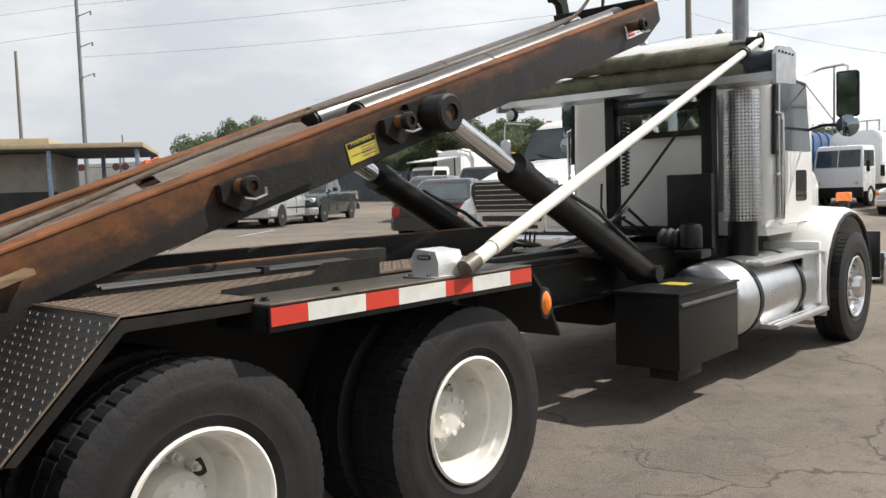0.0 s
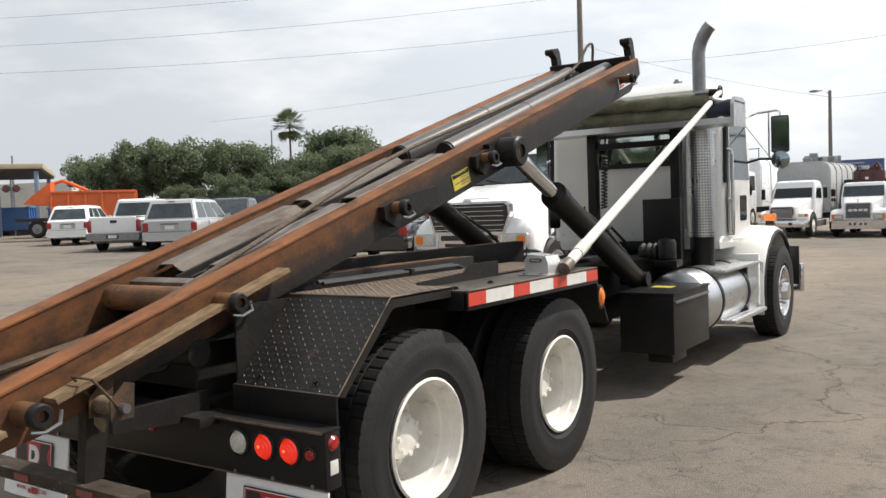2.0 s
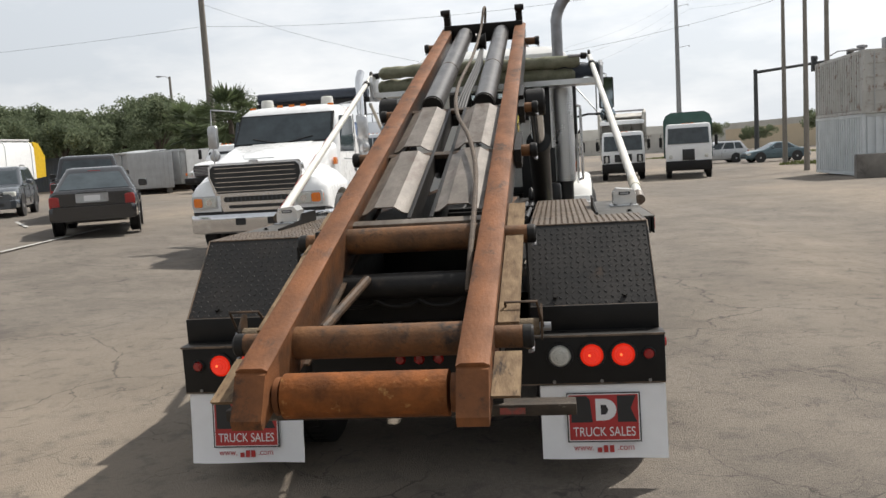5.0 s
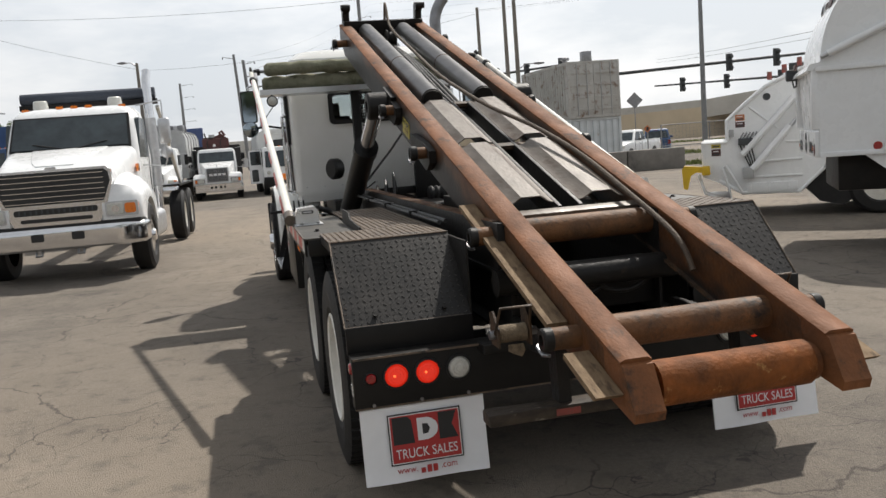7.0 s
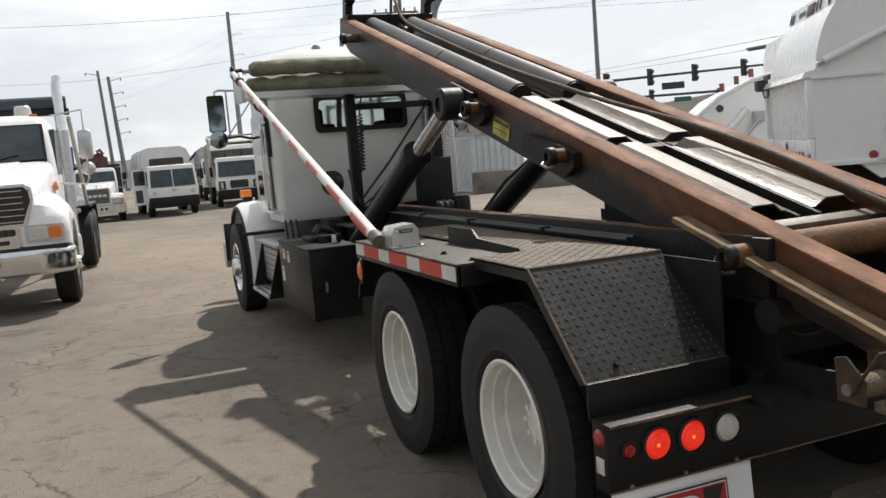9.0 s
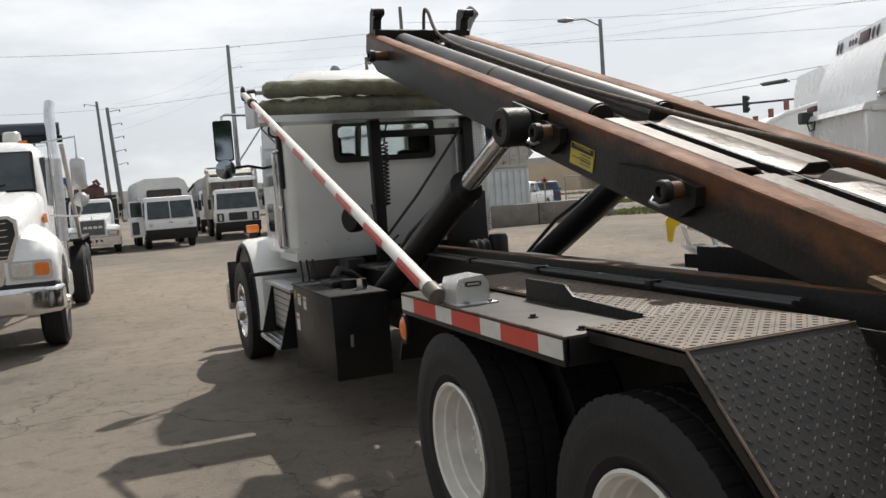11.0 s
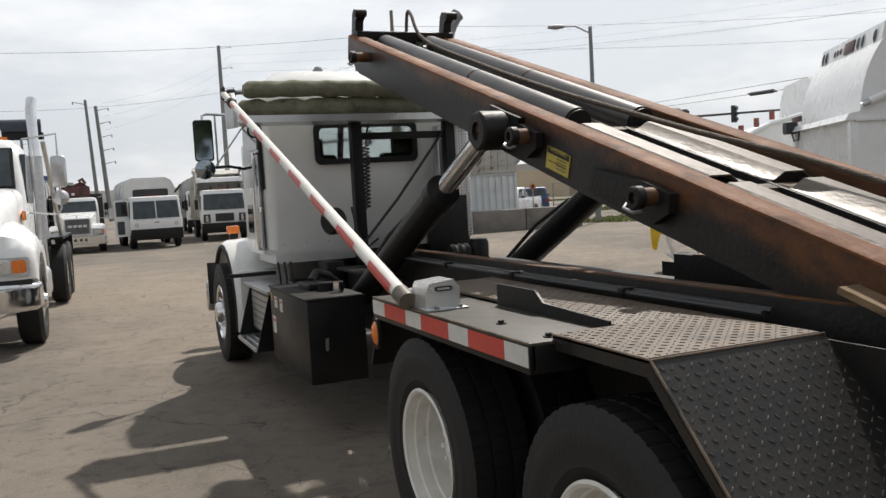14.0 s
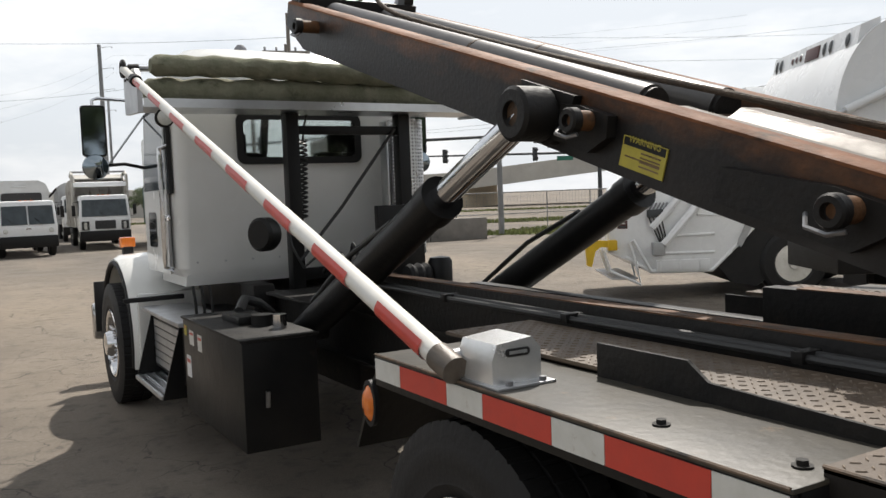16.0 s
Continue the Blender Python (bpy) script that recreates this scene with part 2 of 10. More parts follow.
M["rust_roller"] = mat("rust_roller", (0.235, 0.076, 0.018), (0.105, 0.039, 0.013), 11, 0.72, bump=0.4, bump_scale=60, stain=(0.42, 0.235, 0.085), stain_scale=15, stain_at=0.60, spec=0.2)
M["worn_steel"] = mat("worn_steel", (0.155, 0.130, 0.105), (0.080, 0.066, 0.053), 10, 0.47, metal=0.12, bump=0.22, bump_scale=55, stain=(0.070, 0.044, 0.028), stain_scale=8, stain_at=0.54, stretch=(1, 0.3, 1), rough_var=0.24)
M["cylinder_steel"] = mat("cylinder_steel", (0.115, 0.108, 0.102), (0.062, 0.060, 0.060), 7, 0.34, metal=0.35, bump=0.08, bump_scale=40, stain=(0.085, 0.062, 0.045), stain_scale=6, stain_at=0.61, stretch=(1, 0.3, 1), rough_var=0.14)
M["plank_tan"] = mat("plank_tan", (0.235, 0.165, 0.098), (0.115, 0.075, 0.045), 34, 0.8, bump=0.3, bump_scale=110, stain=(0.04, 0.03, 0.024), stain_scale=22, stain_at=0.57, stretch=(1, 0.07, 1), spec=0.2)
M["chrome"] = mat("chrome", (0.75, 0.75, 0.76), (0.66, 0.66, 0.67), 5, 0.12, metal=1.0, rough_var=0.06)
M["aluminium"] = mat("aluminium", (0.70, 0.71, 0.72), (0.60, 0.61, 0.62), 7, 0.3, metal=1.0, stain=(0.42, 0.41, 0.39), stain_scale=9, stain_at=0.66)
M["cast_alu"] = mat("cast_alu", (0.84, 0.84, 0.83), (0.74, 0.74, 0.73), 14, 0.24, metal=0.65, bump=0.06, bump_scale=40, stain=(0.55, 0.54, 0.51), stain_scale=12, stain_at=0.66)
M["alu_dull"] = mat("alu_dull", (0.58, 0.59, 0.60), (0.47, 0.47, 0.48), 9, 0.42, metal=0.9, bump=0.1)
M["dull_steel"] = mat("dull_steel", (0.30, 0.30, 0.31), (0.22, 0.22, 0.225), 8, 0.4, metal=0.9)
M["rubber"] = mat("rubber", (0.011, 0.011, 0.012), (0.018, 0.0175, 0.0175), 9, 0.6, bump=0.2, bump_scale=60, stain=(0.042, 0.037, 0.032), stain_scale=5, stain_at=0.66, spec=0.35)
M["glass"] = mat("glass", (0.016, 0.021, 0.023), (0.011, 0.014, 0.016), 1, 0.04, rough_var=0.015, spec=0.45)
# dark blue-grey base stands in for a dim reflected scene
M["mirror"] = mat("mirror", (0.32, 0.37, 0.405), (0.29, 0.34, 0.375), 1, 0.04, metal=1.0, rough_var=0.01)
M["cab_glass"] = mat("cab_glass", (0.66, 0.70, 0.69), (0.62, 0.66, 0.65), 1, 0.03, rough_var=0.01)
M["cab_glass"].node_tree.nodes["Principled BSDF"].inputs["Transmission Weight"].default_value = 1.0
M["cab_lining"] = mat("cab_lining", (0.045, 0.043, 0.042), (0.03, 0.029, 0.028), 6, 0.85, bump=0.2)
M["red_lamp"] = mat("red_lamp", (0.45, 0.014, 0.010), (0.36, 0.010, 0.008), 30, 0.22, coat=0.5, emit=(1.0, 0.035, 0.012), emit_strength=0.5)
M["lamp_bulb"] = mat("lamp_bulb", (0.6, 0.05, 0.02), (0.6, 0.04, 0.02), 30, 0.3, emit=(1.0, 0.20, 0.05), emit_strength=1.3)
M["red_lens"] = mat("red_lens", (0.34, 0.012, 0.012), (0.26, 0.01, 0.01), 30, 0.22, coat=0.6)
M["clear_lens"] = mat("clear_lens", (0.62, 0.62, 0.58), (0.5, 0.5, 0.46), 60, 0.15, coat=0.6, rough_var=0.04)
M["amber_lens"] = mat("amber_lens", (0.85, 0.22, 0.015), (0.72, 0.16, 0.01), 30, 0.22, coat=0.6)
M["tape_red"] = mat("tape_red", (0.56, 0.055, 0.035), (0.48, 0.05, 0.035), 14, 0.32, stain=(0.35, 0.16, 0.12), stain_scale=16, stain_at=0.7)
M["tape_white"] = mat("tape_white", (0.66, 0.66, 0.63), (0.56, 0.56, 0.52), 14, 0.32, stain=(0.38, 0.33, 0.28), stain_scale=16, stain_at=0.62)
M["arm_white"] = mat("arm_white", (0.74, 0.73, 0.69), (0.66, 0.64, 0.58), 9, 0.38, stain=(0.42, 0.38, 0.30), stain_scale=8, stain_at=0.66)
M["arm_cream"] = mat("arm_cream", (0.70, 0.67, 0.58), (0.60, 0.56, 0.45), 7, 0.42, stain=(0.45, 0.40, 0.28), stain_scale=9, stain_at=0.6)
M["tarp"] = mat("tarp", (0.17, 0.175, 0.12), (0.26, 0.255, 0.19), 9, 0.9, bump=0.6, bump_scale=45, stain=(0.075, 0.08, 0.05), stain_scale=5, stain_at=0.57, spec=0.15)
M["tarp_navy"] = mat("tarp_navy", (0.035, 0.045, 0.065), (0.05, 0.06, 0.08), 10, 0.7, bump=0.4, bump_scale=45)
M["flap_white"] = mat("flap_white", (0.86, 0.865, 0.875), (0.80, 0.80, 0.81), 5, 0.45, stain=(0.60, 0.58, 0.55), stain_scale=5, stain_at=0.66)
M["decal_red"] = mat("decal_red", (0.42, 0.03, 0.028), (0.37, 0.026, 0.025), 5, 0.45)
M["decal_black"] = mat("decal_black", (0.015, 0.015, 0.016), (0.02, 0.02, 0.02), 5, 0.45)
M["decal_white"] = mat("decal_white", (0.74, 0.74, 0.74), (0.7, 0.7, 0.7), 5, 0.45)
M["sticker_yellow"] = mat("sticker_yellow", (0.50, 0.42, 0.05), (0.38, 0.32, 0.05), 16, 0.45, stain=(0.3, 0.25, 0.08), stain_scale=20, stain_at=0.6)
M["rope"] = mat("rope", (0.10, 0.07, 0.045), (0.055, 0.04, 0.03), 30, 0.75, bump=0.6, bump_scale=110)
M["hose"] = mat("hose", (0.02, 0.02, 0.02), (0.03, 0.03, 0.03), 20, 0.5)
M["strap"] = mat("strap", (0.20, 0.15, 0.095), (0.10, 0.075, 0.05), 50, 0.9, bump=0.5, bump_scale=160)
# both blues lightened, distance haze put into the paint colour
M["blue_paint"] = mat("blue_paint", (0.05, 0.155, 0.40), (0.04, 0.12, 0.31), 2, 0.35, coat=0.3, stain=(0.11, 0.17, 0.27), stain_scale=3, stain_at=0.64)
M["blue_dark"] = mat("blue_dark", (0.035, 0.085, 0.21), (0.026, 0.064, 0.155), 2, 0.4, stain=(0.08, 0.11, 0.16), stain_scale=3, stain_at=0.62)
M["green_paint"] = mat("green_paint", (0.03, 0.085, 0.07), (0.02, 0.06, 0.05), 2, 0.4)
M["orange_paint"] = mat("orange_paint", (0.68, 0.13, 0.025), (0.56, 0.105, 0.02), 2, 0.5, stain=(0.36, 0.10, 0.04), stain_scale=2, stain_at=0.62)
M["yellow_paint"] = mat("yellow_paint", (0.72, 0.47, 0.02), (0.6, 0.38, 0.02), 5, 0.4)
M["silver_paint"] = mat("silver_paint", (0.50, 0.51, 0.52), (0.46, 0.47, 0.48), 2, 0.3, metal=0.4, coat=0.5)
M["dark_green_car"] = mat("dark_green_car", (0.020, 0.028, 0.026), (0.016, 0.022, 0.021), 2, 0.25, coat=0.6)
M["grey_car"] = mat("grey_car", (0.09, 0.10, 0.115), (0.08, 0.09, 0.10), 2, 0.25, metal=0.3, coat=0.6)
M["black_car"] = mat("black_car", (0.014, 0.014, 0.016), (0.011, 0.011, 0.013), 2, 0.2, coat=0.8)
M["teal_car"] = mat("teal_car", (0.07, 0.12, 0.14), (0.06, 0.10, 0.12), 2, 0.3, coat=0.5)
M["maroon"] = mat("maroon", (0.085, 0.025, 0.022), (0.06, 0.02, 0.018), 3, 0.5, stain=(0.12, 0.08, 0.06), stain_scale=3, stain_at=0.6)
M["grey_body"] = mat("grey_body", (0.42, 0.43, 0.43), (0.34, 0.34, 0.34), 2, 0.5, stain=(0.22, 0.18, 0.14), stain_scale=2, stain_at=0.62)
M["pale_body"] = mat("pale_body", (0.60, 0.605, 0.60), (0.52, 0.52, 0.51), 1.5, 0.45, stain=(0.36, 0.34, 0.31), stain_scale=2, stain_at=0.63)
M["grimy_body"] = mat("grimy_body", (0.52, 0.50, 0.46), (0.36, 0.34, 0.30), 2, 0.55, stain=(0.13, 0.10, 0.075), stain_scale=3.2, stain_at=0.55, stretch=(1, 1, 0.4))
M["container_grey"] = mat("container_grey", (0.47, 0.465, 0.44), (0.37, 0.36, 0.335), 1.5, 0.6, stain=(0.17, 0.10, 0.062), stain_scale=2.6, stain_at=0.535)
M["container_pale"] = mat("container_pale", (0.60, 0.63, 0.64), (0.50, 0.53, 0.54), 1.5, 0.6, stain=(0.36, 0.27, 0.2), stain_scale=1.6, stain_at=0.63)
M["concrete"] = mat("concrete", (0.215, 0.20, 0.18), (0.135, 0.125, 0.112), 1.5, 0.85, bump=0.4, bump_scale=25, stain=(0.08, 0.074, 0.068), stain_scale=1.3, stain_at=0.56)
M["edge_wear"] = mat("edge_wear", (0.17, 0.12, 0.082), (0.09, 0.066, 0.048), 12, 0.6, stain=(0.024, 0.022, 0.02), stain_scale=9, stain_at=0.5)
M["concrete_pale"] = mat("concrete_pale", (0.52, 0.505, 0.465), (0.43, 0.41, 0.375), 0.4, 0.85, stain=(0.22, 0.20, 0.18), stain_scale=0.5, stain_at=0.62)
M["beige_wall"] = mat("beige_wall", (0.60, 0.50, 0.36), (0.52, 0.43, 0.31), 0.3, 0.85, stain=(0.3, 0.25, 0.19), stain_scale=0.6, stain_at=0.64)
M["wood_pole"] = mat("wood_pole", (0.235, 0.215, 0.19), (0.16, 0.145, 0.125), 4, 0.85, bump=0.4, stretch=(8, 8, 0.5))
M["steel_pole"] = mat("steel_pole", (0.24, 0.245, 0.25), (0.18, 0.185, 0.19), 2, 0.5, metal=0.5)
# black lifted to grey, so that distant masts carry haze in their colour
M["signal_black"] = mat("signal_black", (0.05, 0.055, 0.058), (0.038, 0.042, 0.045), 3, 0.6)
M["fence_panel"] = mat("fence_panel", (0.085, 0.10, 0.12), (0.06, 0.072, 0.088), 1.5, 0.6, stain=(0.12, 0.12, 0.12), stain_scale=1.5, stain_at=0.62, vary=0.18)
# foliage greens raised above leaf tone, with distance haze painted in
M["leaf"] = mat("leaf", (0.175, 0.205, 0.125), (0.120, 0.150, 0.090), 0.6, 0.7, vary=0.36, island=True, spec=0.15)
M["palm_leaf"] = mat("palm_leaf", (0.11, 0.14, 0.072), (0.08, 0.105, 0.05), 1, 0.6, vary=0.35, island=True, spec=0.25)
M["bark"] = mat("bark", (0.10, 0.08, 0.06), (0.065, 0.052, 0.04), 5, 0.9, bump=0.5, bump_scale=14)
M["grass"] = mat("grass", (0.10, 0.125, 0.04), (0.14, 0.14, 0.065), 0.9, 0.9, vary=0.3, island=True)
for name in ("leaf", "palm_leaf", "grass"):
    n, l = M[name].node_tree.nodes, M[name].node_tree.links
    b, out = n["Principled BSDF"], n["Material Output"]
    thin, both = n.new("ShaderNodeBsdfTranslucent"), n.new("ShaderNodeMixShader")
    both.inputs["Fac"].default_value = 0.42
    l.new(b.inputs["Base Color"].links[0].from_socket, thin.inputs["Color"])
    l.new(b.outputs["BSDF"], both.inputs[1])
    l.new(thin.outputs["BSDF"], both.inputs[2])
    l.new(both.outputs["Shader"], out.inputs["Surface"])
M["line_white"] = mat("line_white", (0.50, 0.49, 0.46), (0.34, 0.33, 0.31), 6, 0.75, stain=(0.17, 0.16, 0.15), stain_scale=5, stain_at=0.55)
M["wall_grime"] = mat("wall_grime", (0.30, 0.285, 0.255), (0.22, 0.21, 0.19), 1.2, 0.8, stain=(0.12, 0.11, 0.10), stain_scale=0.9, stain_at=0.6)
M["wall_dark"] = mat("wall_dark", (0.045, 0.045, 0.046), (0.03, 0.03, 0.031), 1.2, 0.8)
M["roof_tan"] = mat("roof_tan", (0.42, 0.35, 0.23), (0.33, 0.27, 0.18), 1.2, 0.7)
M["post_blue"] = mat("post_blue", (0.20, 0.27, 0.36), (0.15, 0.2, 0.28), 3, 0.6, stain=(0.2, 0.18, 0.16), stain_scale=4, stain_at=0.62)
M["sign_blue"] = mat("sign_blue", (0.06, 0.10, 0.24), (0.05, 0.08, 0.2), 3, 0.5)
M["sign_orange"] = mat("sign_orange", (0.50, 0.17, 0.06), (0.42, 0.14, 0.05), 3, 0.5)
M["sign_green"] = mat("sign_green", (0.02, 0.16, 0.11), (0.02, 0.13, 0.09), 3, 0.5)
M["wire"] = mat("wire", (0.05, 0.05, 0.055), (0.04, 0.04, 0.045), 3, 0.6)


# ---- mesh helpers ----
class Shape:
    """Vertices and faces of one part."""

    def __init__(self):
        self.v, self.f = [], []

    def add(self, verts, faces):
        k = len(self.v)
        self.v += [tuple(p) for p in verts]
        self.f += [tuple(i + k for i in q) for q in faces]
        return self

    def box(self, x0, x1, y0, y1, z0, z1, b=0.0, m=None):
        bm = bmesh.new()
        bmesh.ops.create_cube(bm, size=1)
        for w in bm.verts:
            w.co = Vector(((x0 + x1) / 2 + w.co.x * (x1 - x0), (y0 + y1) / 2 + w.co.y * (y1 - y0), (z0 + z1) / 2 + w.co.z * (z1 - z0)))
        if b:
            bmesh.ops.bevel(bm, geom=bm.edges[:], offset=b, segments=2, profile=0.6, affect="EDGES")
        bm.verts.index_update()
        vs = [(m @ w.co if m else w.co.copy()) for w in bm.verts]
        self.add(vs, [[w.index for w in q.verts] for q in bm.faces])
        bm.free()
        return self

    def tube(self, pts, r, seg=14, caps=True, r1=None):
        """A round bar along points; r to r1."""
        pts = [Vector(p) for p in pts]
        n = len(pts)
        verts, faces, side = [], [], None
        for i, p in enumerate(pts):
            d = (pts[min(i + 1, n - 1)] - pts[max(i - 1, 0)]).normalized()
            if side is None:
                side = d.orthogonal().normalized()
            side = (side - d * side.dot(d)).normalized()
            other = d.cross(side)
            rad = r if r1 is None else r + (r1 - r) * i / (n - 1)
            for k in range(seg):
                a = 2 * math.pi * k / seg
                verts.append(p + rad * (math.cos(a) * side + math.sin(a) * other))
        for i in range(n - 1):
            for k in range(seg):
                faces.append((i * seg + k, i * seg + (k + 1) % seg, (i + 1) * seg + (k + 1) % seg, (i + 1) * seg + k))
        if caps:
            faces.append(tuple(reversed(range(seg))))
            faces.append(tuple((n - 1) * seg + k for k in range(seg)))
        return self.add(verts, faces)

    def prism(self, prof, axis, a, b, m=None):
        """A closed profile drawn out along an axis: 'x' takes (y, z), 'y' (x, z), 'z' (x, y)."""
        area = sum(p[0] * q[1] - q[0] * p[1] for p, q in zip(prof, prof[1:] + prof[:1]))
        n = len(prof)

        def at(p, s):
            q = Vector({"x": (s, p[0], p[1]), "y": (p[0], s, p[1]), "z": (p[0], p[1], s)}[axis])
            return m @ q if m else q
        verts = [at(p, a) for p in prof] + [at(p, b) for p in prof]
        faces = [tuple(range(n)), tuple(range(2 * n - 1, n - 1, -1))] + [(i, i + n, (i + 1) % n + n, (i + 1) % n) for i in range(n)]
        return self.add(verts, faces)

    def lathe(self, prof, m, seg=40):
        """A profile (radius, along) turned about local z, placed by m."""
        n, verts, faces = len(prof), [], []
        for k in range(seg):
            a = 2 * math.pi * k / seg
            verts += [m @ Vector((r * math.cos(a), r * math.sin(a), h)) for r, h in prof]
        for k in range(seg):
            for i in range(n - 1):
                j = (k + 1) % seg
                faces.append((k * n + i, j * n + i, j * n + i + 1, k * n + i + 1))
        return self.add(verts, faces)

    def moved(self, m):
        self.v = [tuple(m @ Vector(p)) for p in self.v]
        return self

    def loft(self, rings, caps=True):
        """Rings of equal length joined in turn."""
        n, verts, faces = len(rings[0]), [p for r in rings for p in r], []
        for i in range(len(rings) - 1):
            for k in range(n):
                faces.append((i * n + k, i * n + (k + 1) % n, (i + 1) * n + (k + 1) % n, (i + 1) * n + k))
        if caps:
            faces.append(tuple(reversed(range(n))))
            faces.append(tuple((len(rings) - 1) * n + k for k in range(n)))
        return self.add(verts, faces)

    def mesh(self, name, material, smooth=True):
        me = bpy.data.meshes.new(name)
        me.from_pydata(self.v, [], self.f)
        bm = bmesh.new()
        bm.from_mesh(me)
        bmesh.ops.recalc_face_normals(bm, faces=bm.faces[:])
        bm.to_mesh(me)
        bm.free()
        me.materials.append(material)
        if smooth:
            me.shade_smooth()
            me.set_sharp_from_angle(angle=radians(32))
        return me


def part(name, shape, material, parent=None, label="", smooth=True, m=None):
    me = shape if isinstance(shape, bpy.types.Mesh) else shape.mesh(name, material, smooth)
    ob = new(name, me)
    while parent and parent.parent and parent.parent.parent:   # no deeper than thing > part > sub-part
        parent = parent.parent
    if parent:
        ob.parent = parent
    if m:
        ob.matrix_basis = m
    if label:
        tagged(ob, label)
    return ob


def thing(name, label, category, group="", m=None, kind=""):
    ob = new(name)
    ob.empty_display_size = 0.2
    if m:
        ob.matrix_basis = m
    return tagged(ob, label, category, group, kind)


def S():
    return Shape()


def rect(cx, cz, hx, hz, r=0.0, seg=4):
    """A rectangle's profile with rounded corners."""
    if not r:
        return [(cx - hx, cz - hz), (cx + hx, cz - hz), (cx + hx, cz + hz), (cx - hx, cz + hz)]
    pts = []
    for sx, sz, a0 in ((1, -1, -90), (1, 1, 0), (-1, 1, 90), (-1, -1, 180)):
        for k in range(seg + 1):
            a = radians(a0 + 90 * k / seg)
            pts.append((cx + sx * (hx - r) + r * math.cos(a), cz + sz * (hz - r) + r * math.sin(a)))
    return pts


TURN_X = Matrix.Rotation(radians(90), 4, "Y")   # local z to world x


# wheels: local x is the axle, the outer face at +x
def tyre_mesh(radius, width, blocks=54):
    """A tyre in one skin; the tread's blocks stand out between grooves."""
    w, r, rim = width / 2, radius, 0.264
    prof = [(rim, -0.72), (rim + 0.03, -0.86), (r - 0.12, -1.0), (r - 0.05, -0.98), (r - 0.020, -0.92), (r, -0.87), (r, -0.34), (r - 0.013, -0.32), (r - 0.013, -0.26), (r, -0.24), (r, 0.24), (r - 0.013, 0.26),
            (r - 0.013, 0.32), (r, 0.34), (r, 0.87), (r - 0.020, 0.92), (r - 0.05, 0.98), (r - 0.072, 1.0), (r - 0.076, 1.012), (r - 0.12, 1.0), (rim + 0.06, 0.93), (rim + 0.052, 0.945), (rim + 0.03, 0.86), (rim, 0.72)]
    n, seg = len(prof), blocks * 6
    verts, faces = [], []
    for k in range(seg):
        for i, (rad, q) in enumerate(prof):
            phase = (k + (3 if q > 0.3 else 0)) % 6
            shift = 0.010 * abs(q)
            a = 2 * math.pi * k / seg + shift
            if rad == r and phase == 0:
                rad -= 0.006
            elif phase == 0 and 4 <= i <= 15 and rad == r - 0.020:
                rad -= 0.003
            verts.append((q * w, rad * math.cos(a), rad * math.sin(a)))
    for k in range(seg):
        j = (k + 1) % seg
        faces += [(k * n + i, j * n + i, j * n + i + 1, k * n + i + 1) for i in range(n - 1)]
    return S().add(verts, faces).mesh("tyre", M["rubber"])


def dual_rim_mesh(w=0.13):
    # deep dish of the outer wheel of a pair
    s = S()
    s.lathe([(0.292, w * 0.74), (0.300, w * 0.90), (0.312, w * 0.94), (0.300, w * 0.99), (0.287, w * 0.93), (0.281, w * 0.62), (0.271, w * 0.58), (0.269, w * 0.2), (0.260, w * 0.14), (0.256, -w * 0.30), (0.247, -w * 0.8), (0.235, -w * 1.02),
             (0.20, -w * 1.16), (0.0, -w * 1.16)], TURN_X @ Matrix.Diagonal((0.895, 0.895, 1, 1)), 56)
    return s.mesh("rim", M["rim_white"])


def hub_mesh(out=0.0, material=None):
    s = S()
    s.lathe([(0.0, out + 0.03), (0.05, out + 0.028), (0.085, out + 0.02), (0.09, out), (0.105, out - 0.015), (0.11, out - 0.05), (0.112, -0.16)], TURN_X, 28)
    return s.mesh("hub", material or M["rim_white"])


def steer_rim_mesh(material=None):
    s = S()
    w = 0.13
    s.lathe([(0.292, w * 0.74), (0.300, w * 0.92), (0.312, w * 0.96), (0.298, w * 1.0), (0.278, w * 0.9), (0.262, w * 0.55), (0.25, w * 0.50), (0.20, w * 0.62), (0.13, w * 0.72), (0.11, w * 0.72)], TURN_X @ Matrix.Diagonal((0.90, 0.90, 1, 1)), 48)
    s.lathe([(0.11, w * 0.72), (0.105, w * 1.1), (0.09, w * 1.35), (0.0, w * 1.4)], TURN_X, 24)
    for k in range(10):
        a = 2 * math.pi * k / 10
        c = Vector((w * 0.66, 0.140 * math.cos(a), 0.140 * math.sin(a)))
        s.tube([c, c + Vector((0.045, 0, 0))], 0.019, 6, r1=0.014)
    return s.mesh("rim", material or M["chrome"])


def rim_holes(wheel):
    for k in range(10):
        a = 2 * math.pi * (k + 0.5) / 10
        part("hand_hole", RIM_HOLE, None, wheel, m=pose(0.068, 0.200 * math.cos(a), 0.200 * math.sin(a)))


TYRE_BIG = tyre_mesh(0.494, 0.27)
RIM_DUAL = dual_rim_mesh()
HUB_DUAL = hub_mesh(-0.02)
NUT = S().tube([(0, 0, 0), (0.045, 0, 0)], 0.019, 6).tube([(0.045, 0, 0), (0.07, 0, 0)], 0.011, 6).mesh("lug_nut", M["rim_white"])
AXLE_BOLT = S().tube([(0, 0, 0), (0.036, 0, 0)], 0.012, 6).mesh("axle_bolt", M["rim_white"])
# flat black disc on the uncut dish, painting a hole's shade
DISH_HOLE = S().tube([(0, 0, 0), (0.004, 0, 0)], 0.034, 16).mesh("hand_hole", M["decal_black"])
RIM_STEER = steer_rim_mesh()
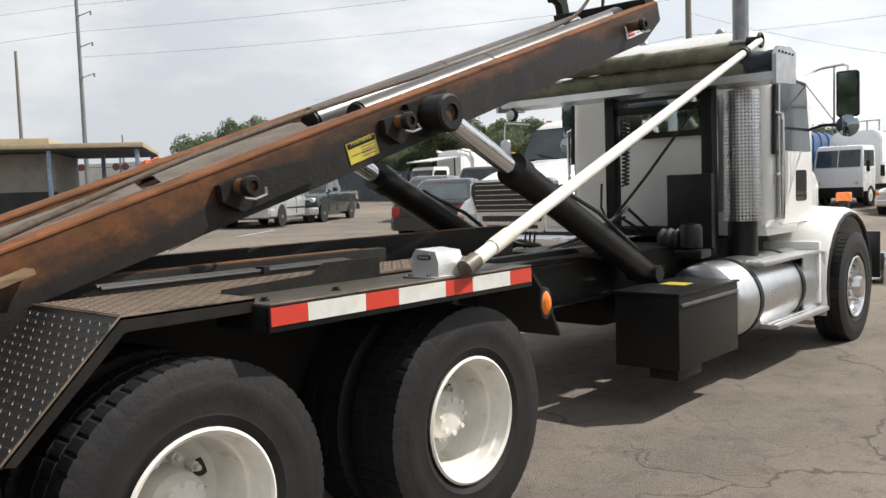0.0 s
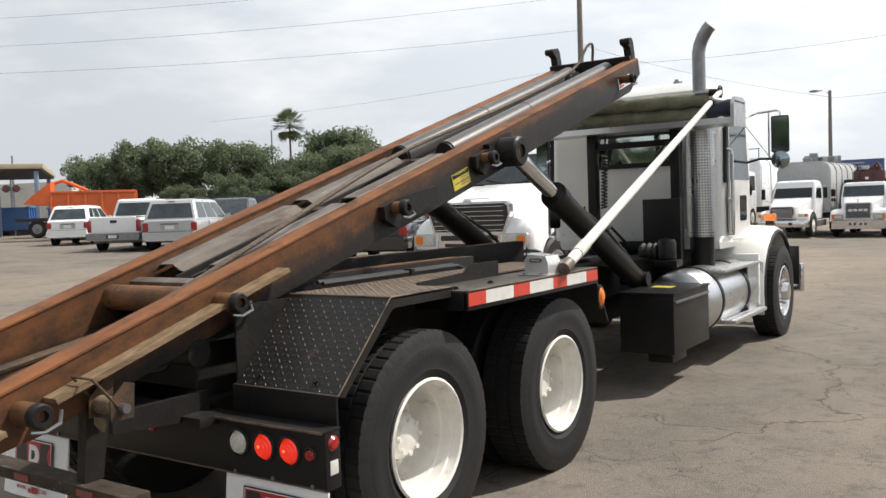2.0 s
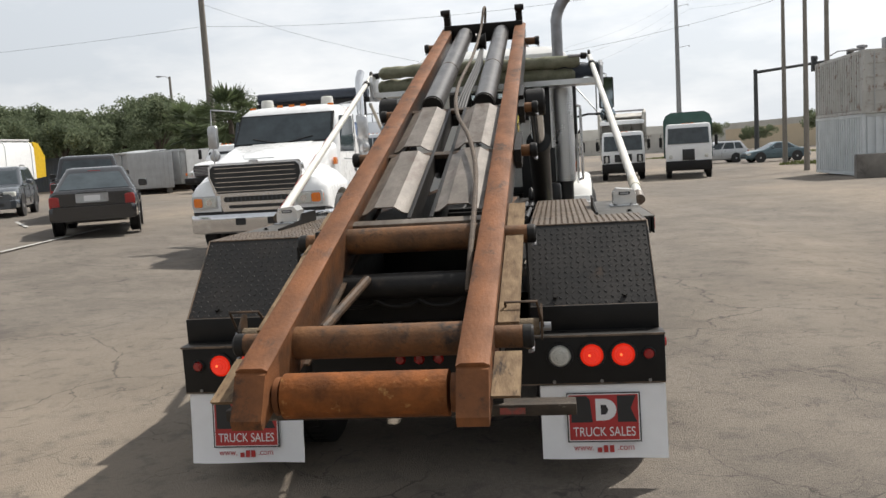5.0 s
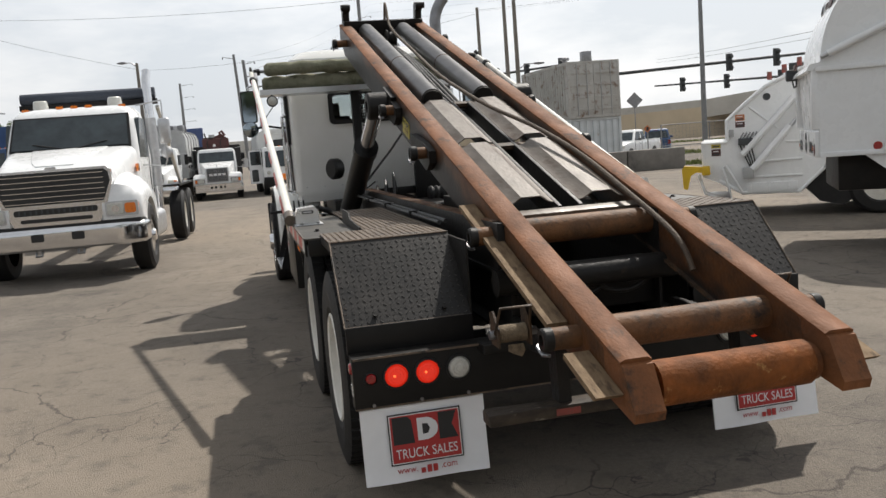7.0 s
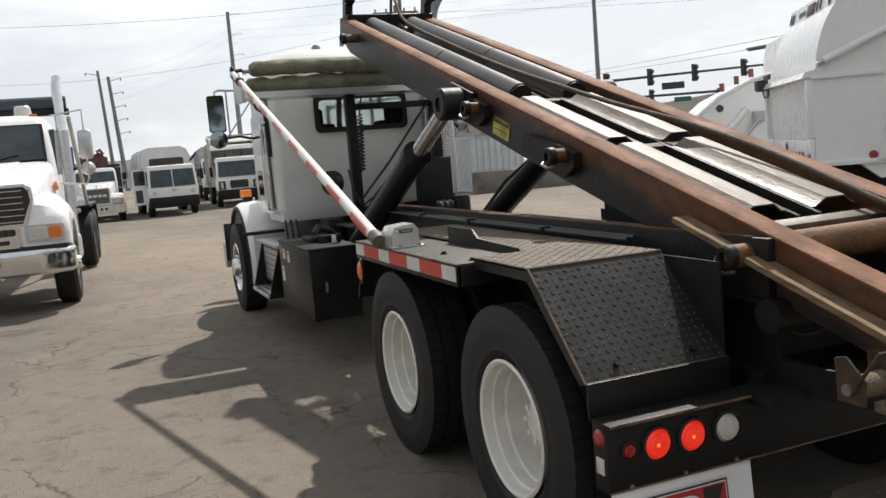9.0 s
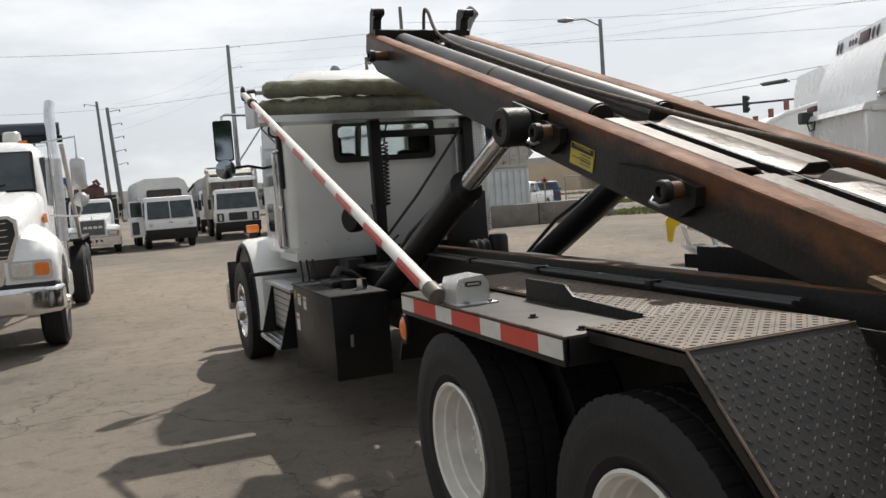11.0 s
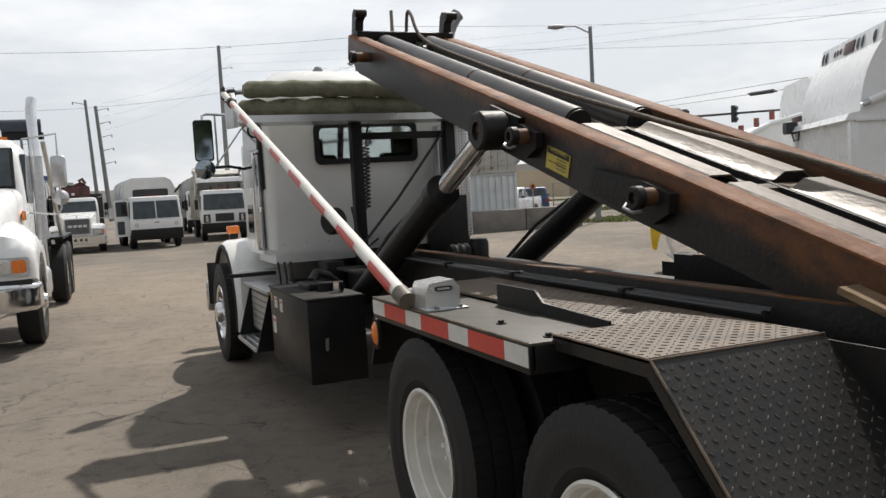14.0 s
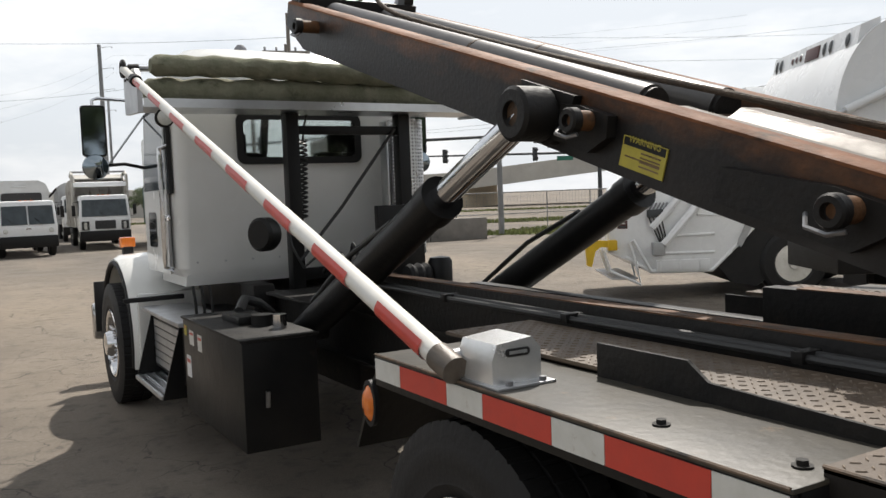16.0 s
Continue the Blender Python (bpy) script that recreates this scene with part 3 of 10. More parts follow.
RIM_WHITE = steer_rim_mesh(M["rim_white"])
# flat black disc on the uncut rim, painting a hole's shade
RIM_HOLE = S().tube([(0, 0, 0), (0.006, 0, 0)], 0.026, 12).mesh("hand_hole", M["black_paint"])


def truck_wheel(parent, x, y, side, kind, tyre=None):
    """One wheel at x, y on the given side (+1 or -1), standing on the ground."""
    m = pose(x, y, 0.490) @ (Matrix.Identity(4) if side > 0 else Matrix.Rotation(math.pi, 4, "Z"))
    w = part("wheel", tyre or TYRE_BIG, None, parent, m=m)
    if kind == "dual":
        part("rim", RIM_DUAL, None, w, "white painted dished steel rim")
        part("hub", HUB_DUAL, None, w)
        for k in range(10):
            a = 2 * math.pi * k / 10
            part("lug_nut", NUT, None, w, m=pose(-0.152, 0.140 * math.cos(a), 0.140 * math.sin(a)))
        for k in range(8):
            a = 2 * math.pi * k / 8
            part("axle_bolt", AXLE_BOLT, None, w, m=pose(-0.02, 0.075 * math.cos(a), 0.075 * math.sin(a)))
        for k in range(5):
            a = 2 * math.pi * (k + 0.3) / 5
            part("hand_hole", DISH_HOLE, None, w, m=pose(-0.150, 0.172 * math.cos(a), 0.172 * math.sin(a)))
    elif kind == "steer":
        part("rim", RIM_STEER, None, w, "polished aluminium rim")
        rim_holes(w)
    elif kind == "white":
        part("rim", RIM_WHITE, None, w, "white painted rim")
        rim_holes(w)
    return w


def disc(s, c, axis, r, depth, seg=24):
    c, axis = Vector(c), Vector(axis)
    return s.tube([c, c + axis * depth], r, seg)


def text_mesh(body, size, material, depth=0.001):
    cu = bpy.data.curves.new("lettering", "FONT")
    cu.body, cu.size, cu.extrude, cu.align_x = body, size, depth, "CENTER"
    tmp = new("lettering_source", cu)
    me = bpy.data.meshes.new_from_object(tmp.evaluated_get(bpy.context.evaluated_depsgraph_get()))
    bpy.data.objects.remove(tmp)
    me.materials.clear()
    me.materials.append(material)
    return me


def ease(v):
    v = min(max(v, 0.0), 1.0)
    return v * v * (3 - 2 * v)


def height(x, y):
    """The yard rises gently to its far left side and falls away beyond the truck."""
    up = 0.33 * ease((-x - 3.5) / 7) + 0.45 * min(max((-x - 12) / 40, 0), 1)
    dip = 0.15 * ease((x - 3.0) / 2.3) * (1 - ease((y - 13) / 8))
    return up - dip - 0.40 * ease((y - 12) / 30) * ease((x + 16) / 12)


# ---- ground ----
def build_ground():
    xs = [-2500, -900, -400, -200, -120] + [-80 + 4 * k for k in range(18)] + [-10.5, -8.5, -7, -5.5, -4.5, -3.5, 0, 3, 3.6, 4.2, 4.8, 5.3, 8, 15, 40, 120, 400, 900, 2500]
    ys = [-2500, -900, -300, -100, -40, -10, 0, 8, 12, 15, 18, 21, 24, 27, 30, 33, 36, 39, 42, 60, 120, 300, 900, 2500]
    verts = [(x, y, height(x, y)) for y in ys for x in xs]
    n = len(xs)
    faces = [(j * n + i, j * n + i + 1, (j + 1) * n + i + 1, (j + 1) * n + i) for j in range(len(ys) - 1) for i in range(n - 1)]
    g = part("ground", S().add(verts, faces), M["asphalt"])
    tagged(g, "cracked grey asphalt truck yard with dusty patches", "ground", kind="structure")


build_ground()


# ---- the roll-off truck ----
truck = thing("roll_off_truck", "white conventional-cab roll-off hoist truck with black chassis and raised rusty rails", "truck")
T = truck
LUG = [(-0.0098, 0), (-0.006, 0.0019), (0, 0.0024), (0.006, 0.0019), (0.0098, 0), (0.006, -0.0019), (0, -0.0024), (-0.006, -0.0019)]


def lugs(shape, origin, u, v, nu, nv, pitch, skip=None):
    """Raised diamond lugs over a plate spanned by u and v."""
    n = u.cross(v).normalized()
    n = n if n.z > 0 or abs(n.z) < 1e-6 else -n
    for j in range(nv):
        for i in range(nu):
            c = origin + u * (pitch * (i + 0.5)) + v * (pitch * (j + 0.5))
            a, b = ((u + v).normalized(), (u - v).normalized())
            if (i + j) % 2:
                a, b = b, a
            base = [c + a * p + b * q for p, q in LUG]
            top = [c + n * 0.0026 + a * p * 0.7 + b * q * 0.5 for p, q in LUG]
            shape.add(base + top, [(k, (k + 1) % 8, (k + 1) % 8 + 8, k + 8) for k in range(8)] + [tuple(range(8, 16))])


def rear_fender(sx):
    """Black tread-plate platform over the tandem, sloping down at the back."""
    xi, xo = 0.555 * sx, 1.135 * sx
    xm = 0.905 * sx
    prof = [(0.93, 1.155), (0.455, 1.155), (0.10, 0.805), (0.105, 0.798), (0.458, 1.147), (0.93, 1.147)]
    f = part("fender", S().prism(prof, "x", min(xi, xo), max(xi, xo)), M["tread_plate"], T, "black diamond tread-plate fender with rust marks")
    # top walking surface, worn brown
    part("fender_top", S().box(min(xi, xo) + 0.004, max(xi, xo) - 0.004, 0.47, 0.928, 1.155, 1.159), M["tread_top"], f, "worn brownish tread-plate walking surface")
    part("fender_top", S().box(min(xi, xm), max(xi, xm), 0.932, 2.50, 1.147, 1.159, 0.002), M["tread_top"], f, "worn brownish tread-plate walking surface")
    t = S()
    lugs(t, Vector((min(xi, xo), 0.47, 1.159)), Vector((1, 0, 0)), Vector((0, 1, 0)), 19, 15, 0.030)
    lugs(t, Vector((min(xi, xm), 0.935, 1.159)), Vector((1, 0, 0)), Vector((0, 1, 0)), 11, 52, 0.030)
    tagged(part("tread_pattern", t, M["tread_top_lug"], f, smooth=False), kind="stuff")
    t = S()
    d = Vector((0, 0.355, 0.35)).normalized()
    lugs(t, Vector((min(xi, xo) + 0.005, 0.103, 0.808)), Vector((1, 0, 0)), d, 19, 16, 0.030)
    tagged(part("tread_pattern", t, M["tread_lug"], f, smooth=False), kind="stuff")
    # outer lip and end closing plate
    lip = [(0.93, 1.155), (0.455, 1.155), (0.10, 0.805), (0.14, 0.795), (0.47, 1.110), (0.93, 1.110)]
    part("lip", S().prism(lip, "x", xo - 0.006 * sx, xo), M["tread_plate"], f)
    part("end_plate", S().box(min(xi, xo), max(xi, xo), 0.085, 0.098, 0.69, 0.81, 0.002), M["black_paint"], f)
    wear = [(0.93, 1.157), (0.455, 1.157), (0.10, 0.807)]
    part("edge_wear", S().tube([(xo, y, z) for y, z in wear], 0.004, 6), M["edge_wear"], f, "paint worn to rust along the edge")
    part("edge_wear", S().tube([(xi, 0.455, 1.157), (xo, 0.455, 1.157)], 0.004, 6), M["edge_wear"], f, "paint worn to rust along the bend")
    part("edge_wear", S().tube([(xi, 0.10, 0.808), (xo, 0.10, 0.808)], 0.004, 6), M["edge_wear"], f, "paint worn to rust along the edge")
    for bx in (0.2, 0.75):
        part("bolt", disc(S(), (xi + (xo - xi) * bx, 0.135, 0.845), (0, -0.7, 0.7), 0.012, 0.012, 6), M["black_greasy"], f)
    # front mud guard below the platform
    g = [(2.40, 1.115), (2.50, 1.115), (2.62, 0.985), (2.74, 0.76), (2.728, 0.755), (2.60, 0.98), (2.49, 1.10), (2.40, 1.10)]
    part("front_guard", S().prism(g, "x", min(xi, xo), max(xi, xo)), M["black_paint"], f)
    for k in range(5):
        q = 0.1 + 0.18 * k
        part("guard_bolt", disc(S(), (xo - 0.02 * sx, 2.635 + 0.105 * q, 0.985 - 0.225 * q), (0, 0.9, 0.44), 0.009, 0.010, 6), M["dull_steel"], f)
    lamp = part("side_marker_lamp", S().lathe([(0.0, 0.03), (0.03, 0.026), (0.047, 0.012), (0.05, 0)], pose(xo + 0.002 * sx, 2.60, 0.935) @ Matrix.Rotation(radians(90 * sx), 4, "Y") @ Matrix.Diagonal((1.25, 0.8, 1, 1)), 24), M["amber_lens"], T, "amber oval side marker lamp")
    part("bezel", S().lathe([(0.049, 0.014), (0.062, 0.012), (0.062, -0.004)], pose(xo + 0.002 * sx, 2.60, 0.935) @ Matrix.Rotation(radians(90 * sx), 4, "Y") @ Matrix.Diagonal((1.25, 0.8, 1, 1)), 24), M["rubber"], lamp)


def side_deck(sx):
    """Flat steel shelf that carries the tarp arm, with reflective tape on its edge."""
    x0, x1 = 0.90 * sx, 1.222 * sx
    a, b = min(x0, x1), max(x0, x1)
    d = part("side_shelf", S().box(a, b, 0.92, 2.385, 1.130, 1.140, 0.003), M["shelf_steel"], T, "flat worn steel side shelf")
    part("edge_plate", S().box(min(1.210 * sx, 1.222 * sx), max(1.210 * sx, 1.222 * sx), 0.92, 2.385, 1.045, 1.130, 0.002), M["black_paint"], d)
    part("end_plate", S().box(a + 0.02, b - 0.02, 0.92, 0.932, 1.045, 1.130, 0.002), M["black_paint"], d)
    part("end_plate", S().box(a + 0.02, b - 0.02, 2.373, 2.385, 1.045, 1.130, 0.002), M["black_paint"], d)
    part("edge_wear", S().tube([(1.222 * sx, 0.925, 1.139), (1.222 * sx, 2.38, 1.139)], 0.004, 6), M["edge_wear"], d, "paint worn to rust along the edge")
    cuts = [0.925, 1.08, 1.35, 1.52, 1.79, 1.96, 2.22, 2.38]
    for k in range(7):
        red = (k % 2 == 1) if sx < 0 else (k % 2 == 0)
        part("reflective_tape", S().box(min(1.222 * sx, 1.2245 * sx), max(1.222 * sx, 1.2245 * sx), cuts[k] + 0.001, cuts[k + 1] - 0.001, 1.066, 1.128),
             M["tape_red" if red else "tape_white"], d, "red reflective tape strip" if red else "silver-white reflective tape strip")
    # upright steel flange behind the shelf
    fl = [(0.95, 1.140), (1.72, 1.140), (1.72, 1.225), (1.42, 1.225), (1.36, 1.185), (0.95, 1.170)]
    part("flange", S().prism(fl, "x", 0.912 * sx, 0.922 * sx), M["black_greasy"], d)
    for y in (0.98, 1.30):
        part("bolt", disc(S(), (1.12 * sx, y, 1.140), (0, 0, 1), 0.011, 0.013, 6), M["black_greasy"], d)
        part("washer", disc(S(), (1.12 * sx, y, 1.140), (0, 0, 1), 0.018, 0.004, 16), M["black_greasy"], d)


def tarp_arm(sx):
    # cast aluminium pivot box
    prof = [(1.06, 1.146), (1.205, 1.146), (1.205, 1.205), (1.19, 1.245), (1.085, 1.255), (1.06, 1.225)]
    b = part("arm_base", S().prism([(x * sx, z) for x, z in prof], "y", 1.77, 1.925), M["cast_alu"], T, "cast aluminium tarp arm spring housing")
    part("base_flange", S().box(min(1.04 * sx, 1.215 * sx), max(1.04 * sx, 1.215 * sx), 1.735, 1.94, 1.140, 1.147, 0.002), M["alu_dull"], b)
    for x in (1.07, 1.17):
        part("bolt", disc(S(), (x * sx, 1.75, 1.147), (0, 0, 1), 0.010, 0.010, 6), M["dull_steel"], b)
    lg = part("badge", S().prism(rect(1.13 * sx, 1.222, 0.036, 0.010, 0.009), "y", 1.767, 1.77), M["decal_black"], b, "small dark oval maker's badge")
    part("badge_bar", S().box(1.13 * sx - 0.026, 1.13 * sx + 0.026, 1.765, 1.767, 1.218, 1.226), M["alu_dull"], lg)
    foot, elbow = Vector((1.235 * sx, 1.94, 1.185)), Vector((1.30 * sx, 5.64, 2.455))
    if sx > 0:
        elbow = Vector((1.10, 5.45, 2.49))
    part("pivot_shaft", S().tube([(1.12 * sx, 1.90, 1.20), (1.18 * sx, 1.93, 1.19), tuple(foot)], 0.030, 14), M["dull_steel"], b)
    way = (elbow - foot).normalized()
    a = part("tarp_arm", S().tube([foot - way * 0.03, foot, foot + (elbow - foot) * 0.5, elbow], 0.036, 18, r1=0.024),
             M["arm_white"], T, "white painted tarp arm tube" + (" with red reflective bands" if sx < 0 else ""))
    part("arm_foot", S().tube([foot - way * 0.05, foot - way * 0.04, foot + way * 0.03, foot + way * 0.035], 0.0375, 18), M["worn_steel"], a, "bare worn foot of the arm")
    if sx < 0:
        ln = (elbow - foot).length
        low = Vector((-0.75, -0.1, -0.66))
        low = (low - way * low.dot(way)).normalized()
        side2 = way.cross(low)
        for k in range(9):
            q0 = 0.08 + k * 0.47
            if q0 + 0.25 > ln:
                break
            pts, cells = [], []
            for e in range(2):
                q = q0 + 0.26 * e
                rad = 0.0372 - 0.0135 * q / ln
                for i in range(9):
                    t = radians(-80 + 20 * i)
                    pts.append(foot + way * q + rad * (math.cos(t) * low + math.sin(t) * side2))
            cells = [(i, i + 1, i + 10, i + 9) for i in range(8)]
            part("red_band", S().add(pts, cells), M["tape_red"], a, "faded red reflective band")
    else:
        part("arm_sticker", S().tube([foot + way * 0.16, foot + way * 0.30], 0.0364, 18, r1=0.0358), M["arm_cream"], a, "worn yellowed warning label")
    # elbow ring and shaft to the tarp roll
    side = Vector((sx, 0, 0))
    ring = [elbow + way * 0.02 + 0.045 * (math.cos(t) * way + math.sin(t) * way.cross(side).normalized()) for t in [2 * math.pi * k / 16 for k in range(17)]]
    part("elbow_ring", S().tube(ring, 0.014, 8), M["black_greasy"], a)
    part("collar", S().tube([elbow - way * 0.36, elbow - way * 0.30], 0.036, 14), M["black_greasy"], a)
    part("roll_shaft", S().tube([elbow + way * 0.03, elbow + Vector((-0.22 * sx, -0.01, 0.01))], 0.018, 10), M["dull_steel"], a)
    part("shaft_knob", S().tube([elbow + Vector((-0.03 * sx, 0, 0.0)), elbow + Vector((-0.09 * sx, 0, 0.006))], 0.034, 12), M["black_greasy"], a)


def wavy_roll(x0, x1, y, z, r, seed):
    rng = random.Random(seed)
    n = 70
    rings = []
    for i in range(n):
        x = x0 + (x1 - x0) * i / (n - 1)
        ring = []
        for k in range(18):
            a = 2 * math.pi * k / 18
            rr = r * (1 + 0.10 * math.sin(x * 31 + 2.2 * a + seed) * math.sin(x * 9 + seed) + 0.10 * noise.noise((x * 9, a * 1.4, seed)) + 0.02 * rng.random())
            if i in (0, n - 1):
                rr *= 0.7
            sag = 0.012 * math.sin(x * 2.3 + seed)
            ring.append((x, y + rr * math.cos(a), z + sag + rr * math.sin(a)))
        rings.append(ring)
    return S().loft(rings)


def gantry():
    tray = part("tarp_tray", S().prism([(5.42, 2.205), (5.78, 2.205), (5.78, 2.215), (5.43, 2.215), (5.43, 2.26), (5.42, 2.26)], "x", -1.235, 1.205), M["aluminium"], T, "aluminium wind deflector tray behind the cab roof")
    for sx in (-1, 1):
        pr = [(5.40, 2.17), (5.80, 2.19), (5.80, 2.42), (5.70, 2.45), (5.46, 2.44), (5.40, 2.38)]
        cap = 1.245 if sx < 0 else 1.205
        e = part("end_cap", S().prism(pr, "x", cap * sx, (cap + 0.03) * sx), M["alu_dull"], tray)
        for k in range(5):
            part("cap_bolt", disc(S(), ((cap + 0.03) * sx, 5.45 + 0.07 * k, 2.40), (sx, 0, 0), 0.009, 0.008, 8), M["black_greasy"], e)
    w = part("work_lamp", S().lathe([(0, 0.0), (0.04, 0.004), (0.052, 0.012), (0.058, 0.02), (0.055, 0.05), (0.03, 0.085), (0, 0.09)], pose(-1.12, 5.40, 2.14) @ Matrix.Rotation(radians(-90), 4, "X"), 22), M["black_paint"], T, "round black work lamp under the tray")
    part("lens", S().lathe([(0, -0.004), (0.03, -0.002), (0.046, 0.006)], pose(-1.12, 5.395, 2.14) @ Matrix.Rotation(radians(-90), 4, "X"), 22), M["clear_lens"], w)
    part("lamp_bracket", S().box(-1.13, -1.11, 5.43, 5.45, 2.13, 2.21), M["black_paint"], w)
    part("tarp_roll", wavy_roll(-1.17, 1.00, 5.50, 2.462, 0.064, 3), M["tarp"], T, "rolled dusty green mesh tarp")
    part("tarp_roll", wavy_roll(-1.20, 0.95, 5.57, 2.328, 0.080, 8), M["tarp"], T, "rolled dusty green mesh tarp with creases")
    part("roll_cover", wavy_roll(0.72, 1.20, 5.59, 2.345, 0.080, 5), M["tarp_navy"], T, "dark navy end of the tarp roll")
    for x in (-0.235, 0.62):
        part("gantry_post", S().box(x - 0.045, x + 0.045, 5.60, 5.70, 0.95, 2.205, 0.006), M["black_paint"], T)
    part("gantry_bar", S().box(-0.235, 0.62, 5.63, 5.67, 2.06, 2.12, 0.004), M["black_paint"], T)
    part("gantry_bar", S().box(-0.235, 0.62, 5.62, 5.68, 1.06, 1.14, 0.004), M["black_paint"], T)
    part("gantry_panel", S().box(0.33, 0.70, 5.50, 5.56, 0.98, 1.55, 0.006), M["black_paint"], T, "black sheet-metal panel behind the cab")


def hollow(ob, cutters, lining):
    """Cut solid shapes out of a mesh; the new inside takes the lining material."""
    ob.data.materials.append(lining)
    made = []
    for k, s in enumerate(cutters):
        me = s.mesh("cutter", lining, False)
        me.materials.append(lining)
        me.polygons.foreach_set("material_index", [1] * len(me.polygons))
        cut = new("cutter", me)
        made.append(cut)
        mod = ob.modifiers.new("cut", "BOOLEAN")
        mod.operation, mod.solver, mod.object = "DIFFERENCE", "EXACT", cut
    bpy.context.view_layer.update()
    me = bpy.data.meshes.new_from_object(ob.evaluated_get(bpy.context.evaluated_depsgraph_get()))
    ob.modifiers.clear()
    me.name = "cab"
    ob.data = me
    for cut in made:
        bpy.data.objects.remove(cut)
    me.shade_smooth()
    me.set_sharp_from_angle(angle=radians(32))


def cab():
    xc = 0.0
    # cab shell: rounded rings from sill to roof
    def ring(z, hx, y0, y1, r):
        return [(xc + px, py, z) for px, py in rect(0, (y0 + y1) / 2, hx, (y1 - y0) / 2, r, 5)]
    shell = S().loft([ring(1.10, 0.88, 6.14, 7.02, 0.06), ring(1.16, 0.925, 6.10, 7.05, 0.08), ring(1.75, 0.935, 6.08, 7.04, 0.10), ring(2.25, 0.925, 6.08, 6.92, 0.11),
                      ring(2.45, 0.905, 6.09, 6.84, 0.12), ring(2.62, 0.87, 6.10, 6.76, 0.14), ring(2.70, 0.77, 6.17, 6.62, 0.14), ring(2.725, 0.60, 6.26, 6.48, 0.14)])
    c = part("cab", shell, M["cab_white"], T, "white painted day cab with rounded rear corners")
    # hollow inside, open at the rear window and the windscreen
    room = S().loft([ring(1.28, 0.86, 6.15, 6.97, 0.06), ring(1.75, 0.885, 6.135, 6.975, 0.08), ring(2.25, 0.875, 6.135, 6.86, 0.09), ring(2.45, 0.85, 6.15, 6.77, 0.10), ring(2.58, 0.78, 6.20, 6.66, 0.10)])
    hollow(c, [room, S().prism(rect(0.0, 2.065, 0.455, 0.155, 0.05), "y", 5.98, 6.23),
               S().prism([(6.80, 1.84), (7.25, 1.84), (7.15, 2.33), (6.66, 2.33)], "x", -0.78, -0.025), S().prism([(6.80, 1.84), (7.25, 1.84), (7.15, 2.33), (6.66, 2.33)], "x", 0.025, 0.78)], M["cab_lining"])
    for x in (-0.46, 0.46):
        st = part("seat", S().box(x - 0.25, x + 0.25, 6.28, 6.42, 1.30, 1.98, 0.05), M["cab_lining"], c, "dark cab seat")
        part("headrest", S().box(x - 0.13, x + 0.13, 6.31, 6.39, 1.95, 2.13, 0.035), M["cab_lining"], st)
    part("dashboard", S().prism([(6.70, 1.28), (6.97, 1.28), (6.97, 1.86), (6.86, 1.90), (6.72, 1.80)], "x", -0.84, 0.84), M["cab_lining"], c)
    hub = Vector((-0.46, 6.62, 1.84))
    wheel = [hub + Matrix.Rotation(radians(-35), 3, "X") @ Vector((0.22 * math.cos(t), 0.22 * math.sin(t), 0)) for t in [2 * math.pi * k / 24 for k in range(25)]]
    part("steering_wheel", S().tube(wheel, 0.016, 8).tube([hub, hub + Vector((0, 0.15, -0.1))], 0.03, 8).tube([wheel[0], hub, wheel[12]], 0.014, 6), M["decal_black"], c)
    part("sun_visor", S().box(-0.75, 0.75, 6.60, 6.63, 2.30, 2.40, 0.008), M["cab_lining"], c)
    # rear window
    rw = rect(0.0, 2.065, 0.46, 0.16, 0.05)
    w = part("rear_window", S().prism(rw, "y", 6.062, 6.086), M["cab_glass"], c, "rear window pane with rounded corners")
    w.visible_shadow = False
    outer, inner = rect(0.0, 2.065, 0.485, 0.185, 0.06), rect(0.0, 2.065, 0.435, 0.135, 0.045)
    gk, no = S(), len(outer)
    for a, b in ((6.056, 6.066),):
        gk.add([(p[0], a, p[1]) for p in outer] + [(p[0], a, p[1]) for p in inner] + [(p[0], b, p[1]) for p in outer] + [(p[0], b, p[1]) for p in inner],
               [q for i in range(no) for j in ((i + 1) % no,) for q in ((i, j, j + no, i + no), (i + 2 * no, i + 3 * no, j + 3 * no, j + 2 * no), (i, i + 2 * no, j + 2 * no, j), (i + no, j + no, j + 3 * no, i + 3 * no))])
    part("window_gasket", gk, M["rubber"], w)
    # lower rear trim
    part("rear_sill", S().prism([(6.13, 1.11), (6.18, 1.03), (6.9, 1.03), (6.9, 1.11)], "x", -0.87, 0.87), M["cab_white"], c)
    for k in range(9):
        part("rivet", disc(S(), (-0.80 + 0.2 * k, 6.095, 1.20), (0, -1, 0), 0.008, 0.006, 8), M["alu_dull"], c)
    for sx in (-1, 1):
        # side glass, door seam, handles
        pr = [(6.15, 1.72), (6.96, 1.72), (6.83, 2.27), (6.30, 2.30), (6.18, 2.22)]
        sw = part("side_window", S().prism(pr, "x", 0.935 * sx, 0.962 * sx), M["screen_glass"], c, "dark side door window")
        part("window_trim", S().prism([(6.12, 1.69), (6.99, 1.69), (6.85, 2.30), (6.28, 2.33), (6.15, 2.24)], "x", 0.93 * sx, 0.958 * sx), M["rubber"], sw)
        part("peep_window", S().prism(rect(6.72, 1.43, 0.13, 0.13, 0.03), "x", 0.94 * sx, 0.962 * sx), M["glass"], c)
